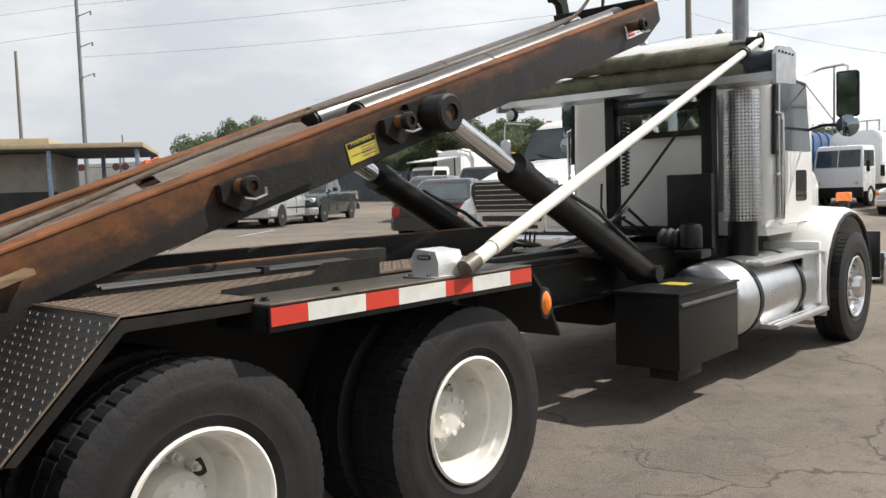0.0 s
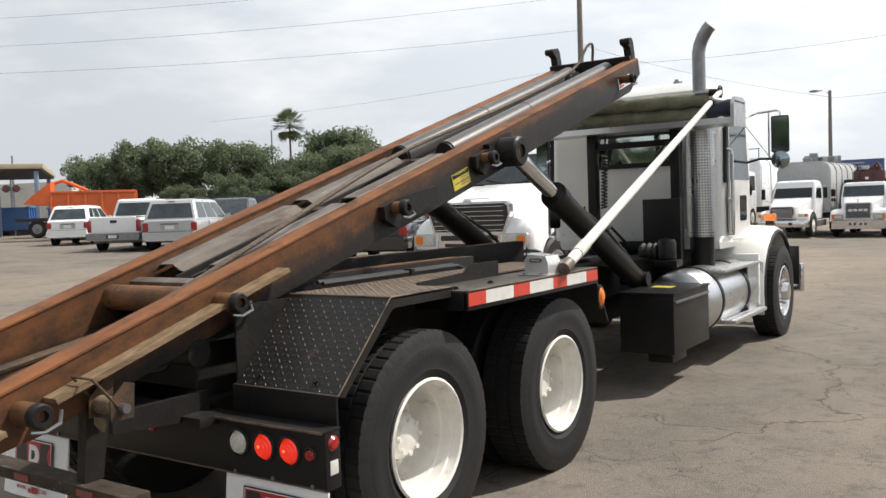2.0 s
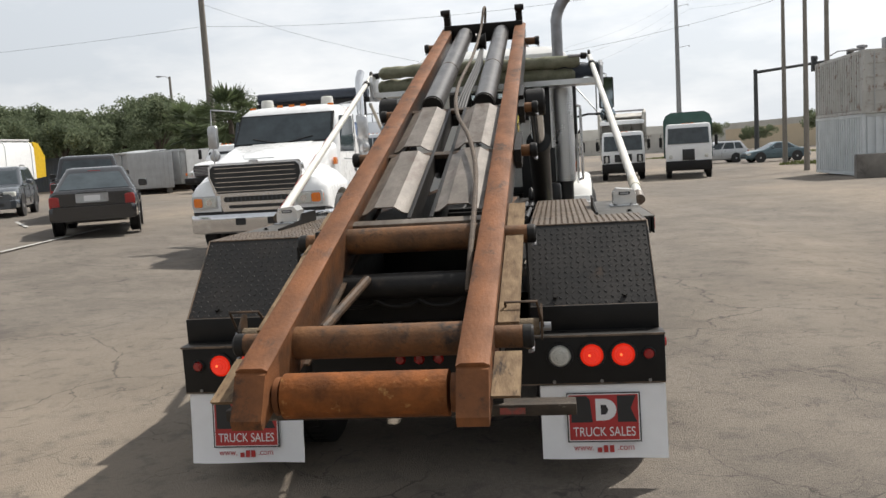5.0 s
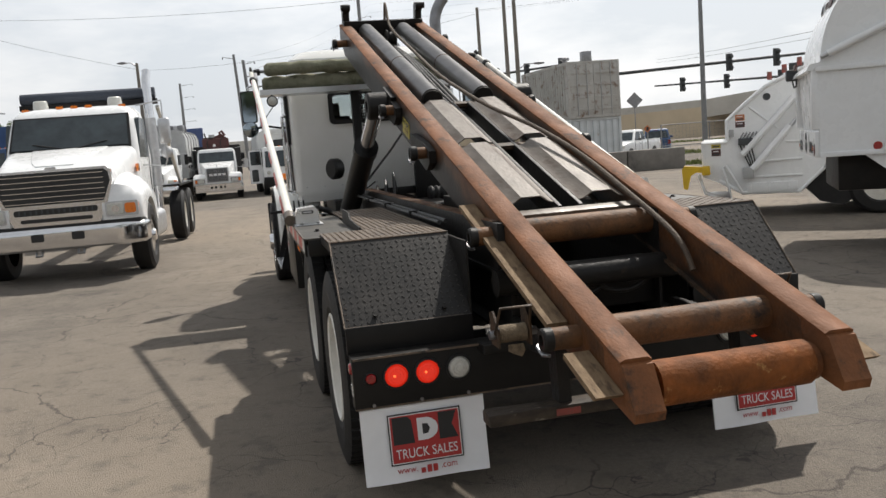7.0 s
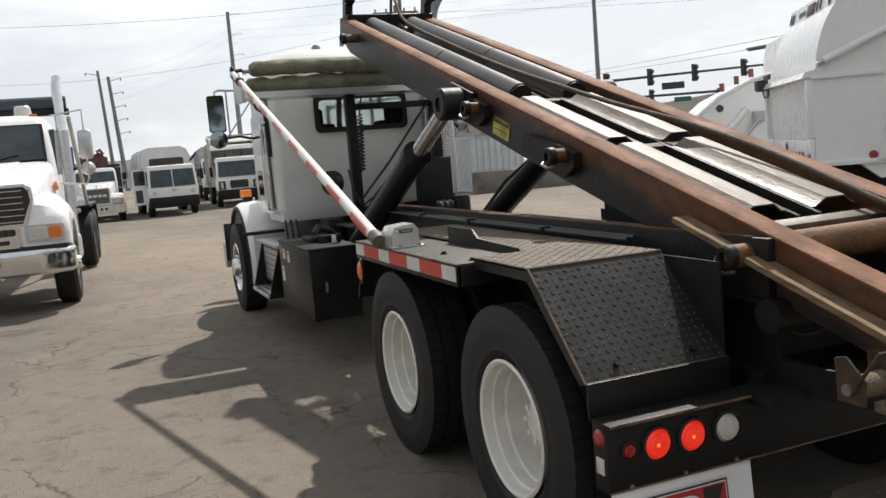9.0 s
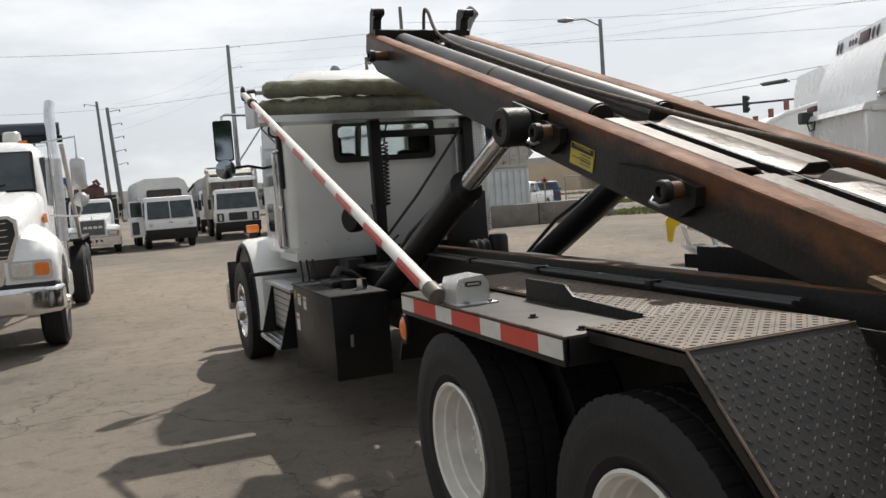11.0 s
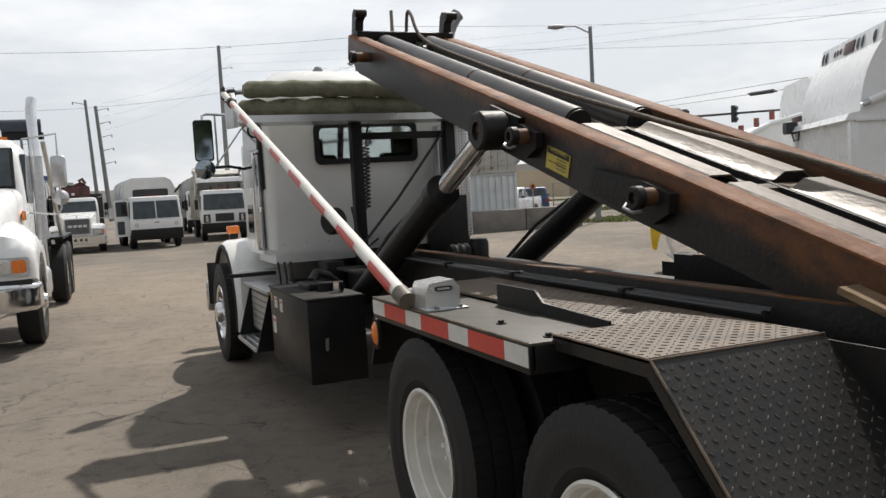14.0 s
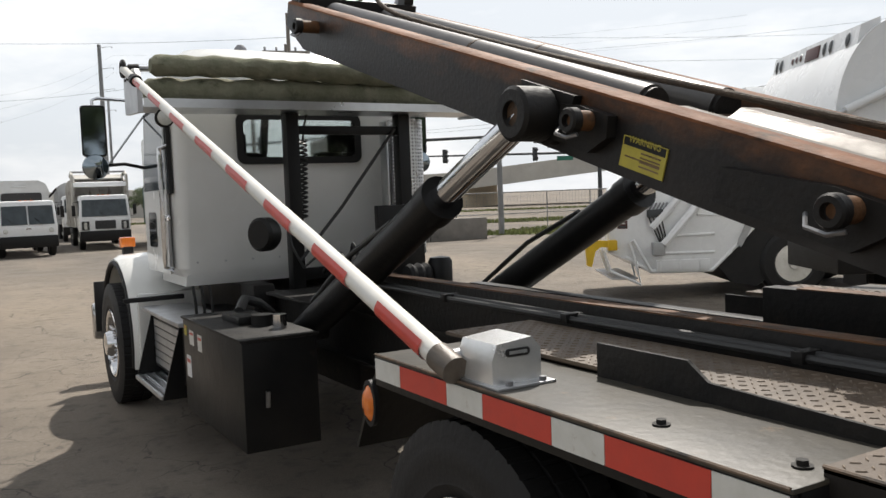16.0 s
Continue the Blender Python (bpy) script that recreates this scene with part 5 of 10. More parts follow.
def side_boxes():
    # right: black tool box, polished tank, steps
    b = part("tool_box", S().box(0.64, 1.09, 4.12, 5.03, 0.31, 0.785, 0.008), M["black_paint"], T, "black steel tool box")
    part("box_lid", S().box(0.63, 1.10, 4.11, 5.04, 0.785, 0.80, 0.004), M["black_paint"], b)
    part("drip_strip", S().box(1.09, 1.105, 4.14, 5.01, 0.715, 0.735, 0.003), M["dull_steel"], b)
    part("box_sticker", S().box(0.74, 0.92, 4.55, 4.70, 0.80, 0.802), M["sticker_yellow"], b, "yellow warning sticker")
    part("box_foot", S().box(0.86, 1.06, 4.16, 4.5, 0.24, 0.31, 0.006), M["black_paint"], b)
    tk = part("fuel_tank", S().lathe([(0, -0.85), (0.25, -0.85), (0.285, -0.83), (0.30, -0.79), (0.30, 0.79), (0.285, 0.83), (0.25, 0.85), (0, 0.85)], pose(0.80, 5.93, 0.60) @ Matrix.Rotation(radians(90), 4, "X"), 44), M["aluminium"], T, "polished aluminium cylindrical fuel tank")
    for y in (5.45, 6.35):
        part("tank_strap", S().lathe([(0.300, -0.03), (0.308, -0.03), (0.308, 0.03), (0.300, 0.03)], pose(0.80, y, 0.60) @ Matrix.Rotation(radians(90), 4, "X"), 40), M["black_paint"], tk)
    up = part("upper_step", S().box(0.80, 1.10, 5.50, 6.85, 0.845, 0.875, 0.006), M["alu_dull"], T, "aluminium cab step over the tank")
    lo = part("lower_step", S().box(0.88, 1.16, 5.62, 6.80, 0.36, 0.395, 0.006), M["alu_dull"], T, "ribbed aluminium lower cab step")
    for k in range(5):
        part("step_rib", S().box(0.90 + 0.05 * k, 0.925 + 0.05 * k, 5.64, 6.78, 0.395, 0.401), M["aluminium"], lo)
        part("step_rib", S().box(0.82 + 0.055 * k, 0.845 + 0.055 * k, 5.52, 6.83, 0.875, 0.881), M["aluminium"], up)
    part("step_panel", S().box(0.62, 1.12, 6.83, 6.87, 0.30, 0.86, 0.008), M["alu_dull"], T, "brushed aluminium step side panel")
    part("step_skirt", S().box(1.055, 1.075, 6.42, 6.83, 0.40, 0.85, 0.004), M["aluminium"], T)
    # left: black hydraulic tank, battery box steps
    h = part("hydraulic_tank", S().box(-1.11, -0.72, 4.12, 5.30, 0.375, 0.925, 0.008), M["black_paint"], T, "black rectangular hydraulic oil tank")
    part("tank_lid", S().box(-1.12, -0.71, 4.11, 5.31, 0.925, 0.94, 0.004), M["black_greasy"], h)
    part("filler_neck", S().tube([(-0.86, 4.55, 0.94), (-0.86, 4.55, 1.00)], 0.06, 18), M["black_paint"], h)
    part("filler_cap", S().tube([(-0.82, 4.38, 0.94), (-0.82, 4.38, 1.015)], 0.038, 14), M["chrome"], h, "chrome filler cap")
    part("filter_head", S().box(-0.97, -0.80, 4.62, 4.95, 0.94, 0.985, 0.012), M["black_paint"], h)
    part("tank_hose", S().tube([(-0.88, 4.9, 0.98), (-0.80, 5.05, 1.03), (-0.68, 5.15, 0.99), (-0.55, 5.2, 0.88)], 0.03, 10), M["hose"], h)
    for k, (y, z, w, hh, mm) in enumerate(((5.10, 0.84, 0.10, 0.065, "tape_white"), (4.92, 0.83, 0.09, 0.075, "tape_white"), (5.19, 0.66, 0.10, 0.11, "decal_white"), (5.24, 0.87, 0.06, 0.04, "sticker_yellow"))):
        st = part("label", S().box(-1.1115, -1.110, y - w / 2, y + w / 2, z - hh / 2 - 0.02, z + hh / 2), M[mm], h, "small white instruction label" if mm != "sticker_yellow" else "small yellow warning label")
        part("print_bars", S().box(-1.1125, -1.1115, y - w * 0.38, y + w * 0.38, z + hh * 0.1, z + hh * 0.3), M["tape_red"], st)
    part("tank_latch", S().tube([(-1.0, 4.095, 0.60), (-1.0, 4.085, 0.68)], 0.012, 8), M["dull_steel"], h)
    bx = part("battery_box", S().box(-1.05, -0.48, 5.55, 6.55, 0.45, 0.84, 0.01), M["black_paint"], T, "black battery box with tread steps")
    for k in range(6):
        part("tread_panel_rib", S().box(-1.056, -1.05, 5.68, 6.42, 0.478 + 0.055 * k, 0.522 + 0.055 * k), M["alu_dull"], bx)
    lo = part("lower_step", S().box(-1.20, -0.90, 5.62, 6.45, 0.37, 0.40, 0.006), M["alu_dull"], T, "diamond-pattern aluminium lower step")
    up = part("upper_step", S().box(-1.10, -0.75, 5.48, 6.62, 0.84, 0.87, 0.006), M["alu_dull"], T, "aluminium upper cab step")
    for k in range(5):
        part("step_rib", S().box(-1.19 + 0.055 * k, -1.165 + 0.055 * k, 5.64, 6.43, 0.40, 0.406), M["aluminium"], lo)
    for y in (5.60, 6.45):
        part("step_bracket", S().prism([(-1.19, 0.37), (-0.92, 0.37), (-0.92, 0.84), (-1.06, 0.84)], "y", y, y + 0.012), M["black_paint"], T)
    part("splash_plate", S().box(-1.22, -0.78, 6.62, 6.66, 0.90, 0.935, 0.008), M["rubber"], T)
    for k in range(3):
        part("control_lever", S().tube([(-1.0 + 0.05 * k, 5.40, 0.84), (-1.0 + 0.05 * k, 5.40, 0.98), (-1.005 + 0.05 * k, 5.43, 1.10)], 0.009, 8), M["black_paint"], T, "black hydraulic control lever")


def behind_cab():
    # coil hose, box lamp, hoses
    pts = []
    for k in range(170):
        a = k * 0.62
        pts.append((-0.13 + 0.028 * math.cos(a) - 0.02 * (k / 170), 5.70 + 0.028 * math.sin(a), 2.02 - 0.55 * k / 170))
    part("coiled_air_line", S().tube(pts, 0.008, 6), M["hose"], T, "black coiled air line")
    part("air_line_tail", S().tube([(-0.13, 5.70, 2.02), (-0.12, 5.69, 2.12), (-0.10, 5.67, 2.20)], 0.009, 8), M["hose"], T)
    part("box_lamp", S().lathe([(0.10, 0), (0.11, 0.02), (0.11, 0.09), (0.09, 0.11), (0, 0.11)], pose(-0.50, 5.40, 1.40, 0, 0, -62) @ Matrix.Rotation(radians(90), 4, "X"), 22), M["black_paint"], T, "round black work lamp behind the cab")
    part("diagonal_brace", S().tube([(0.55, 5.62, 2.1), (0.10, 5.60, 1.55), (-0.22, 5.60, 1.2)], 0.012, 8), M["hose"], T)
    for k, dx in enumerate((0.0, 0.09, 0.18)):
        part("hose_run", S().tube([(-0.05 + dx, 5.62, 1.1), (-0.12 + dx, 5.35, 1.18 + 0.06 * k), (-0.2 + dx, 4.9, 1.05), (-0.22 + dx, 4.4, 1.0)], 0.014, 8), M["hose"], T)
    part("cable_drop", S().tube([(-0.32, 5.6, 1.5), (-0.30, 5.55, 1.3), (-0.22, 5.55, 1.15), (-0.10, 5.6, 1.22)], 0.010, 8), M["hose"], T)
    ac = part("air_dryer", S().lathe([(0.07, 0), (0.085, 0.02), (0.085, 0.16), (0.07, 0.19), (0, 0.2)], pose(0.66, 5.22, 0.985), 20), M["black_paint"], T, "black round air dryer canister")
    part("dryer_base", S().box(0.56, 0.78, 5.13, 5.31, 0.93, 0.99, 0.01), M["black_paint"], ac)
    part("air_bag", S().lathe([(0, -0.09), (0.07, -0.085), (0.085, -0.06), (0.07, -0.03), (0.088, 0), (0.07, 0.03), (0.085, 0.06), (0.07, 0.085), (0, 0.09)], pose(0.49, 5.24, 1.06) @ Matrix.Rotation(radians(90), 4, "Y"), 20), M["rubber"], T, "black ribbed air spring")
    part("deck_plate", S().box(-0.5, 0.5, 4.4, 5.55, 0.99, 1.01, 0.004), M["black_greasy"], T)
    for sx in (-1, 1):
        part("cab_mount", S().box(min(0.40 * sx, 0.55 * sx), max(0.40 * sx, 0.55 * sx), 5.65, 5.95, 0.75, 1.05, 0.015), M["black_greasy"], T)


# hoist: local u runs up along the rails from their rear end, w is square to them
# and the whole frame swings about the pin at u = 1.42
HOIST_DEG = 17.5
HM = Matrix.Translation((0.03, 0.1225, 1.152)) @ Matrix.Rotation(radians(HOIST_DEG), 4, "X") @ Matrix.Translation((0, -1.42, 0.085))


def rail_side_paint():
    """Black paint on the rail's sides, rusting downwards from its top edge and forwards from its tail."""
    m = mat("rail_side", (0.0125, 0.0115, 0.0115), (0.024, 0.020, 0.018), 7, 0.42, bump=0.2, bump_scale=50, stain=(0.050, 0.033, 0.022), stain_scale=5, stain_at=0.63, spec=0.3)
    n, l = m.node_tree.nodes, m.node_tree.links
    b = n["Principled BSDF"]
    black = b.inputs["Base Color"].links[0].from_socket
    tc, mp, sep = n.new("ShaderNodeTexCoord"), n.new("ShaderNodeMapping"), n.new("ShaderNodeSeparateXYZ")
    mp.vector_type = "TEXTURE"
    mp.inputs["Location"].default_value = HM.to_translation()
    mp.inputs["Rotation"].default_value = HM.to_euler()
    l.new(tc.outputs["Object"], mp.inputs["Vector"])
    l.new(mp.outputs["Vector"], sep.inputs["Vector"])

    def noise(scale, stretch, detail):
        q, w = n.new("ShaderNodeTexNoise"), n.new("ShaderNodeMapping")
        w.inputs["Scale"].default_value = stretch
        q.inputs["Scale"].default_value, q.inputs["Detail"].default_value, q.inputs["Roughness"].default_value = scale, detail, 0.66
        l.new(mp.outputs["Vector"], w.inputs["Vector"])
        l.new(w.outputs["Vector"], q.inputs["Vector"])
        return q.outputs["Fac"]

    def calc(op, a, c):
        q = n.new("ShaderNodeMath")
        q.operation = op
        for k, v in enumerate((a, c)):
            if isinstance(v, float):
                q.inputs[k].default_value = v
            else:
                l.new(v, q.inputs[k])
        return q.outputs["Value"]
    edge = n.new("ShaderNodeMapRange")                       # lower limit of the rust along the rail
    edge.inputs["From Min"].default_value, edge.inputs["From Max"].default_value = 0.5, 3.4
    edge.inputs["To Min"].default_value, edge.inputs["To Max"].default_value = -0.20, -0.045
    l.new(sep.outputs["Y"], edge.inputs["Value"])
    depth = calc("SUBTRACT", sep.outputs["Z"], edge.outputs["Result"])
    ragged = calc("MULTIPLY", calc("SUBTRACT", noise(5.0, (1, 0.35, 1), 8), 0.5), 0.34)
    fade = n.new("ShaderNodeMapRange")
    fade.inputs["From Min"].default_value, fade.inputs["From Max"].default_value = -0.035, 0.05
    fade.inputs["To Max"].default_value = 0.92
    l.new(calc("ADD", depth, ragged), fade.inputs["Value"])
    rust, mixer = n.new("ShaderNodeMix"), n.new("ShaderNodeMix")
    rust.data_type = mixer.data_type = "RGBA"
    rust.inputs["A"].default_value, rust.inputs["B"].default_value = (0.140, 0.058, 0.023, 1), (0.052, 0.029, 0.018, 1)
    spread = n.new("ShaderNodeMapRange")
    spread.inputs["From Min"].default_value, spread.inputs["From Max"].default_value = 0.36, 0.66
    l.new(noise(16.0, (1, 0.5, 1), 9), spread.inputs["Value"])
    l.new(spread.outputs["Result"], rust.inputs["Factor"])
    l.new(fade.outputs["Result"], mixer.inputs["Factor"])
    l.new(black, mixer.inputs["A"])
    l.new(rust.outputs["Result"], mixer.inputs["B"])
    l.new(mixer.outputs["Result"], b.inputs["Base Color"])
    return m


def hoist():
    M["rail_side"] = rail_side_paint()
    for sx in (-1, 1):
        a, b = min(0.325 * sx, 0.425 * sx), max(0.325 * sx, 0.425 * sx)
        # rail: box section with a chamfered rear nose
        nose = [(0.0, -0.105), (0.11, 0.0), (6.72, 0.0), (6.72, -0.13), (6.42, -0.235), (3.2, -0.235), (1.6, -0.205), (0.50, -0.20), (0.0, -0.135)]
        r = part("hoist_rail", S().prism(nose, "x", a, b).moved(HM), M["rail_side"], T, "long steel hoist rail, rusty top and black sides")
        part("rail_cap", S().prism([(a - 0.006, 0.001), (b + 0.006, 0.001), (b + 0.006, 0.010), (b - 0.012, 0.020), (a + 0.012, 0.020), (a - 0.006, 0.010)], "y", 0.125, 6.70).moved(HM), M["rust_rail"], r, "rust-brown worn rail top")
        o = 0.425 * sx
        part("rail_nose", S().prism([(-0.004, -0.103), (0.02, -0.082), (0.108, 0.004), (0.26, 0.004), (0.20, -0.158), (-0.004, -0.138)], "x", a - 0.003, b + 0.003).moved(HM), M["rust_rail"], r, "rust-brown chamfered rail end")
        i = 0.325 * sx
        part("inner_lip", S().box(min(i, i - 0.02 * sx), max(i, i - 0.02 * sx), 0.5, 6.3, -0.205, -0.195).moved(HM), M["rust_dark"], r)
        # tan guide shoes along the outside
        part("guide_shoe", S().prism([(0.08, -0.080), (0.36, -0.080), (0.36, -0.100), (0.10, -0.103)], "x", 0.43 * sx, 0.525 * sx).moved(HM), M["plank_tan"], T, "scuffed tan steel guide shoe")
        part("guide_shoe", S().prism([(0.56, -0.074), (1.30, -0.072), (1.79, -0.072), (1.79, -0.092), (0.56, -0.096)], "x", 0.43 * sx, 0.510 * sx).moved(HM), M["plank_tan"], T, "scuffed tan steel guide shoe")
        # pulley pins with retaining hooks
        for u in (0.47, 1.42, 2.70, 3.70, 6.22):
            big = u > 2
            p = part("side_pin", S().tube([(0.42 * sx, u, -0.085), (0.545 * sx, u, -0.085)], 0.042 if not big else 0.035, 16).moved(HM), M["rust_tube"], T, "rusty protruding hoist pin")
            part("pin_collar", S().lathe([(0.0, -0.004), (0.018, -0.004), (0.022, 0.0), (0.022, 0.018), (0.038, 0.018), (0.044, 0.010), (0.044, -0.02), (0.034, -0.028)], HM @ pose(0.548 * sx, u, -0.085) @ (TURN_X if sx > 0 else Matrix.Rotation(radians(-90), 4, "Y")), 18), M["black_greasy"], p)
            part("pin_hook", S().tube([(0.55 * sx, u - 0.05, -0.12), (0.56 * sx, u - 0.01, -0.14), (0.56 * sx, u + 0.05, -0.14), (0.50 * sx, u + 0.10, -0.125)], 0.007, 6).moved(HM), M["dull_steel"], p)
            if 2 < u < 6:
                part("pin_arm", S().prism([(u - 0.09, -0.05), (u + 0.06, -0.045), (u + 0.42, -0.09), (u + 0.42, -0.19), (u - 0.02, -0.19), (u - 0.10, -0.12)], "x", 0.43 * sx, 0.47 * sx).moved(HM), M["black_greasy"], p)
        # warning stickers
        st = part("warning_sticker", S().box(min(o + 0.001 * sx, o + 0.006 * sx), max(o + 0.001 * sx, o + 0.006 * sx), 3.36, 3.56, -0.20, -0.10).moved(HM), M["sticker_yellow"], r, "worn yellow warning sticker")
        part("sticker_head", S().box(min(o + 0.006 * sx, o + 0.007 * sx), max(o + 0.006 * sx, o + 0.007 * sx), 3.365, 3.555, -0.128, -0.102).moved(HM), M["black_paint"], st)
        wm = HM @ Matrix.Translation((o + 0.0072 * sx, 3.46, -0.115)) @ Matrix.Rotation(radians(90 * sx), 4, "Z") @ Matrix.Rotation(radians(90), 4, "X")
        part("lettering", text_mesh("WARNING", 0.030, M["sticker_yellow"], 0.0004), None, st, "yellow lettering", m=wm)
        for k in range(4):
            part("sticker_bars", S().box(min(o + 0.006 * sx, o + 0.0072 * sx), max(o + 0.006 * sx, o + 0.0072 * sx), 3.45 if sx > 0 else 3.38, 3.54 if sx > 0 else 3.47, -0.142 - 0.014 * k, -0.137 - 0.014 * k).moved(HM), M["plank_tan"], st)
        part("sticker_bars", S().box(min(o + 0.006 * sx, o + 0.0075 * sx), max(o + 0.006 * sx, o + 0.0075 * sx), 3.38, 3.54, -0.165, -0.160).moved(HM), M["plank_tan"], st)
        # front horns
        hn = [(6.56, -0.06), (6.72, -0.06), (6.72, 0.17), (6.69, 0.21), (6.61, 0.21), (6.58, 0.17), (6.63, 0.13), (6.63, 0.03)]
        part("hook_horn", S().prism(hn, "x", 0.335 * sx, 0.40 * sx).moved(HM), M["black_paint"], T, "black upright horn at the hoist's front end")
        part("stop_roller", S().tube([(0.33 * sx, 6.60, 0.19), (0.42 * sx, 6.60, 0.19)], 0.03, 14).moved(HM), M["black_greasy"], T)
        # inner pull cylinders
        cx = 0.185 * sx
        cy = part("pull_cylinder", S().tube([(cx, 3.72, -0.035), (cx, 6.52, -0.035)], 0.078, 24).moved(HM), M["cylinder_steel"], T, "dark grey worn pull cylinder between the rails")
        part("cylinder_band", S().tube([(cx, 4.85, -0.035), (cx, 4.87, -0.035)], 0.0795, 24).moved(HM), M["rust_dark"], cy)
        part("cylinder_end", S().tube([(cx, 3.70, -0.035), (cx, 3.72, -0.035)], 0.070, 24).moved(HM), M["black_greasy"], cy)
        # folded cover plates
        for u0, u1 in ((1.66, 2.58), (2.68, 3.60)):
            pr = [(cx - 0.118, -0.045), (cx - 0.095, -0.040), (cx - 0.05, -0.008), (cx + 0.05, -0.008), (cx + 0.095, -0.040), (cx + 0.118, -0.045), (cx + 0.118, -0.051), (cx + 0.093, -0.046), (cx + 0.048, -0.014), (cx - 0.048, -0.014), (cx - 0.093, -0.046), (cx - 0.118, -0.051)]
            part("cover_plate", S().prism(pr, "y", u0, u1).moved(HM), M["worn_steel"], T, "folded grey steel cover plate, worn and streaked")
        part("inner_beam", S().box(min(0.045 * sx, 0.065 * sx), max(0.045 * sx, 0.065 * sx), 1.60, 3.66, -0.16, -0.045, 0.002).moved(HM), M["black_greasy"], T)
        # lift cylinder
        top = HM @ Vector((0.54 * sx, 3.95, -0.115))
        base = Vector((0.57 * sx, 4.66, 0.86))
        d = (base - top).normalized()
        ln = (base - top).length
        lc = part("lift_cylinder", S().tube([base, base - d * 1.65], 0.088, 24), M["black_paint"], T, "black hydraulic lift cylinder barrel")
        part("gland", S().tube([base - d * 1.60, base - d * 1.70], 0.098, 24), M["black_paint"], lc)
        part("rod", S().tube([base - d * (ln * 0.5), top], 0.055, 22), M["chrome"], lc, "bright chrome cylinder rod")
        part("rod_eye", S().lathe([(0.046, -0.075), (0.085, -0.075), (0.098, -0.062), (0.098, 0.062), (0.085, 0.075), (0.046, 0.075), (0.046, -0.075)], Matrix.Translation(top) @ TURN_X, 28), M["black_greasy"], lc, "black rod eye")
        part("eye_pin", S().tube([top + Vector((-0.055, 0, 0)), top + Vector((0.055, 0, 0))], 0.0455, 18), M["rust_dark"], lc)
        part("eye_bracket", S().prism([(3.80, -0.02), (4.12, -0.02), (4.06, -0.16), (3.99, -0.215), (3.90, -0.215), (3.83, -0.16)], "x", 0.428 * sx, 0.464 * sx).moved(HM), M["black_greasy"], T, "black bracket that holds the lift cylinder")
        part("base_pin", S().tube([base + Vector((-0.12, 0, 0)), base + Vector((0.12, 0, 0))], 0.06, 16), M["black_greasy"], lc)
        part("rod_hose", S().tube([base - d * (ln * 0.55) + Vector((0, 0.09, 0.07)), base - d * (ln * 0.35) + Vector((0, 0.13, 0.10)), base - d * (ln * 0.1) + Vector((0, 0.10, 0.08))], 0.014, 8), M["hose"], lc)
    o = 0.425
    lab = part("maker_label", S().box(o + 0.004, o + 0.006, 6.17, 6.44, -0.165, -0.075).moved(HM), M["decal_white"], T, "white and red maker's label on the rail")
    part("label_red", S().prism([(6.20, -0.130), (6.29, -0.130), (6.29, -0.110), (6.275, -0.092), (6.245, -0.083), (6.215, -0.092), (6.20, -0.110)], "x", o + 0.006, o + 0.0075).moved(HM), M["decal_red"], lab)
    part("label_red", S().box(o + 0.006, o + 0.0075, 6.20, 6.29, -0.155, -0.137).moved(HM), M["decal_red"], lab)
    for k in range(3):
        part("label_bar", S().box(o + 0.006, o + 0.0072, 6.32, 6.41, -0.150 + 0.022 * k, -0.141 + 0.022 * k).moved(HM), M["dull_steel"], lab)
    # cross tubes and rear roller
    for u, r in ((0.47, 0.062), (1.42, 0.062)):
        part("cross_tube", S().tube([(-0.33, u, -0.085), (0.33, u, -0.085)], r, 26).moved(HM), M["rust_tube"], T, "rusty cross tube between the rails")
    rr = part("rear_roller", S().tube([(-0.285, 0.16, -0.115), (-0.275, 0.16, -0.115), (0.275, 0.16, -0.115), (0.285, 0.16, -0.115)], 0.078, 32).moved(HM), M["rust_roller"], T, "heavily rusted rear roller with yellow scale")
    for x in (-0.315, 0.295):
        part("roller_collar", S().tube([(x, 0.16, -0.115), (x + 0.02, 0.16, -0.115)], 0.066, 24).moved(HM), M["rust_rail"], rr)
    for u, mtl in ((1.56, "worn_steel"), (2.63, "rust_dark"), (3.65, "rust_dark")):
        part("cross_bar", S().box(-0.33, 0.33, u - 0.03, u + 0.03, -0.075, -0.048, 0.003).moved(HM), M[mtl], T)
        part("cross_web", S().box(-0.33, 0.33, u - 0.006, u + 0.006, -0.17, -0.075).moved(HM), M["black_greasy"], T)
    part("front_plate", S().box(-0.40, 0.40, 6.58, 6.62, -0.12, 0.06, 0.005).moved(HM), M["black_paint"], T, "black plate across the hoist's front end")
    part("front_bar", S().tube([(-0.40, 6.65, -0.10), (0.40, 6.65, -0.10)], 0.035, 14).moved(HM), M["black_greasy"], T)
    # cable sheave and wire rope
    part("cable_sheave", S().lathe([(0.03, -0.05), (0.085, -0.045), (0.06, -0.01), (0.06, 0.01), (0.085, 0.045), (0.03, 0.05)], HM @ pose(0, 6.2, -0.05) @ TURN_X, 24), M["black_greasy"], T, "black cable sheave")
    rope = [(0.02, 6.63, 0.05), (0.03, 6.66, 0.19), (0.02, 6.56, 0.20), (0.0, 6.2, 0.05), (0.0, 5.2, 0.02), (-0.02, 4.25, 0.03), (0.0, 3.62, 0.045), (0.06, 3.1, 0.05), (0.17, 2.6, 0.055), (0.245, 2.1, 0.04), (0.275, 1.6, 0.01), (0.29, 1.1, -0.03), (0.285, 0.9, -0.13)]
    fine = []
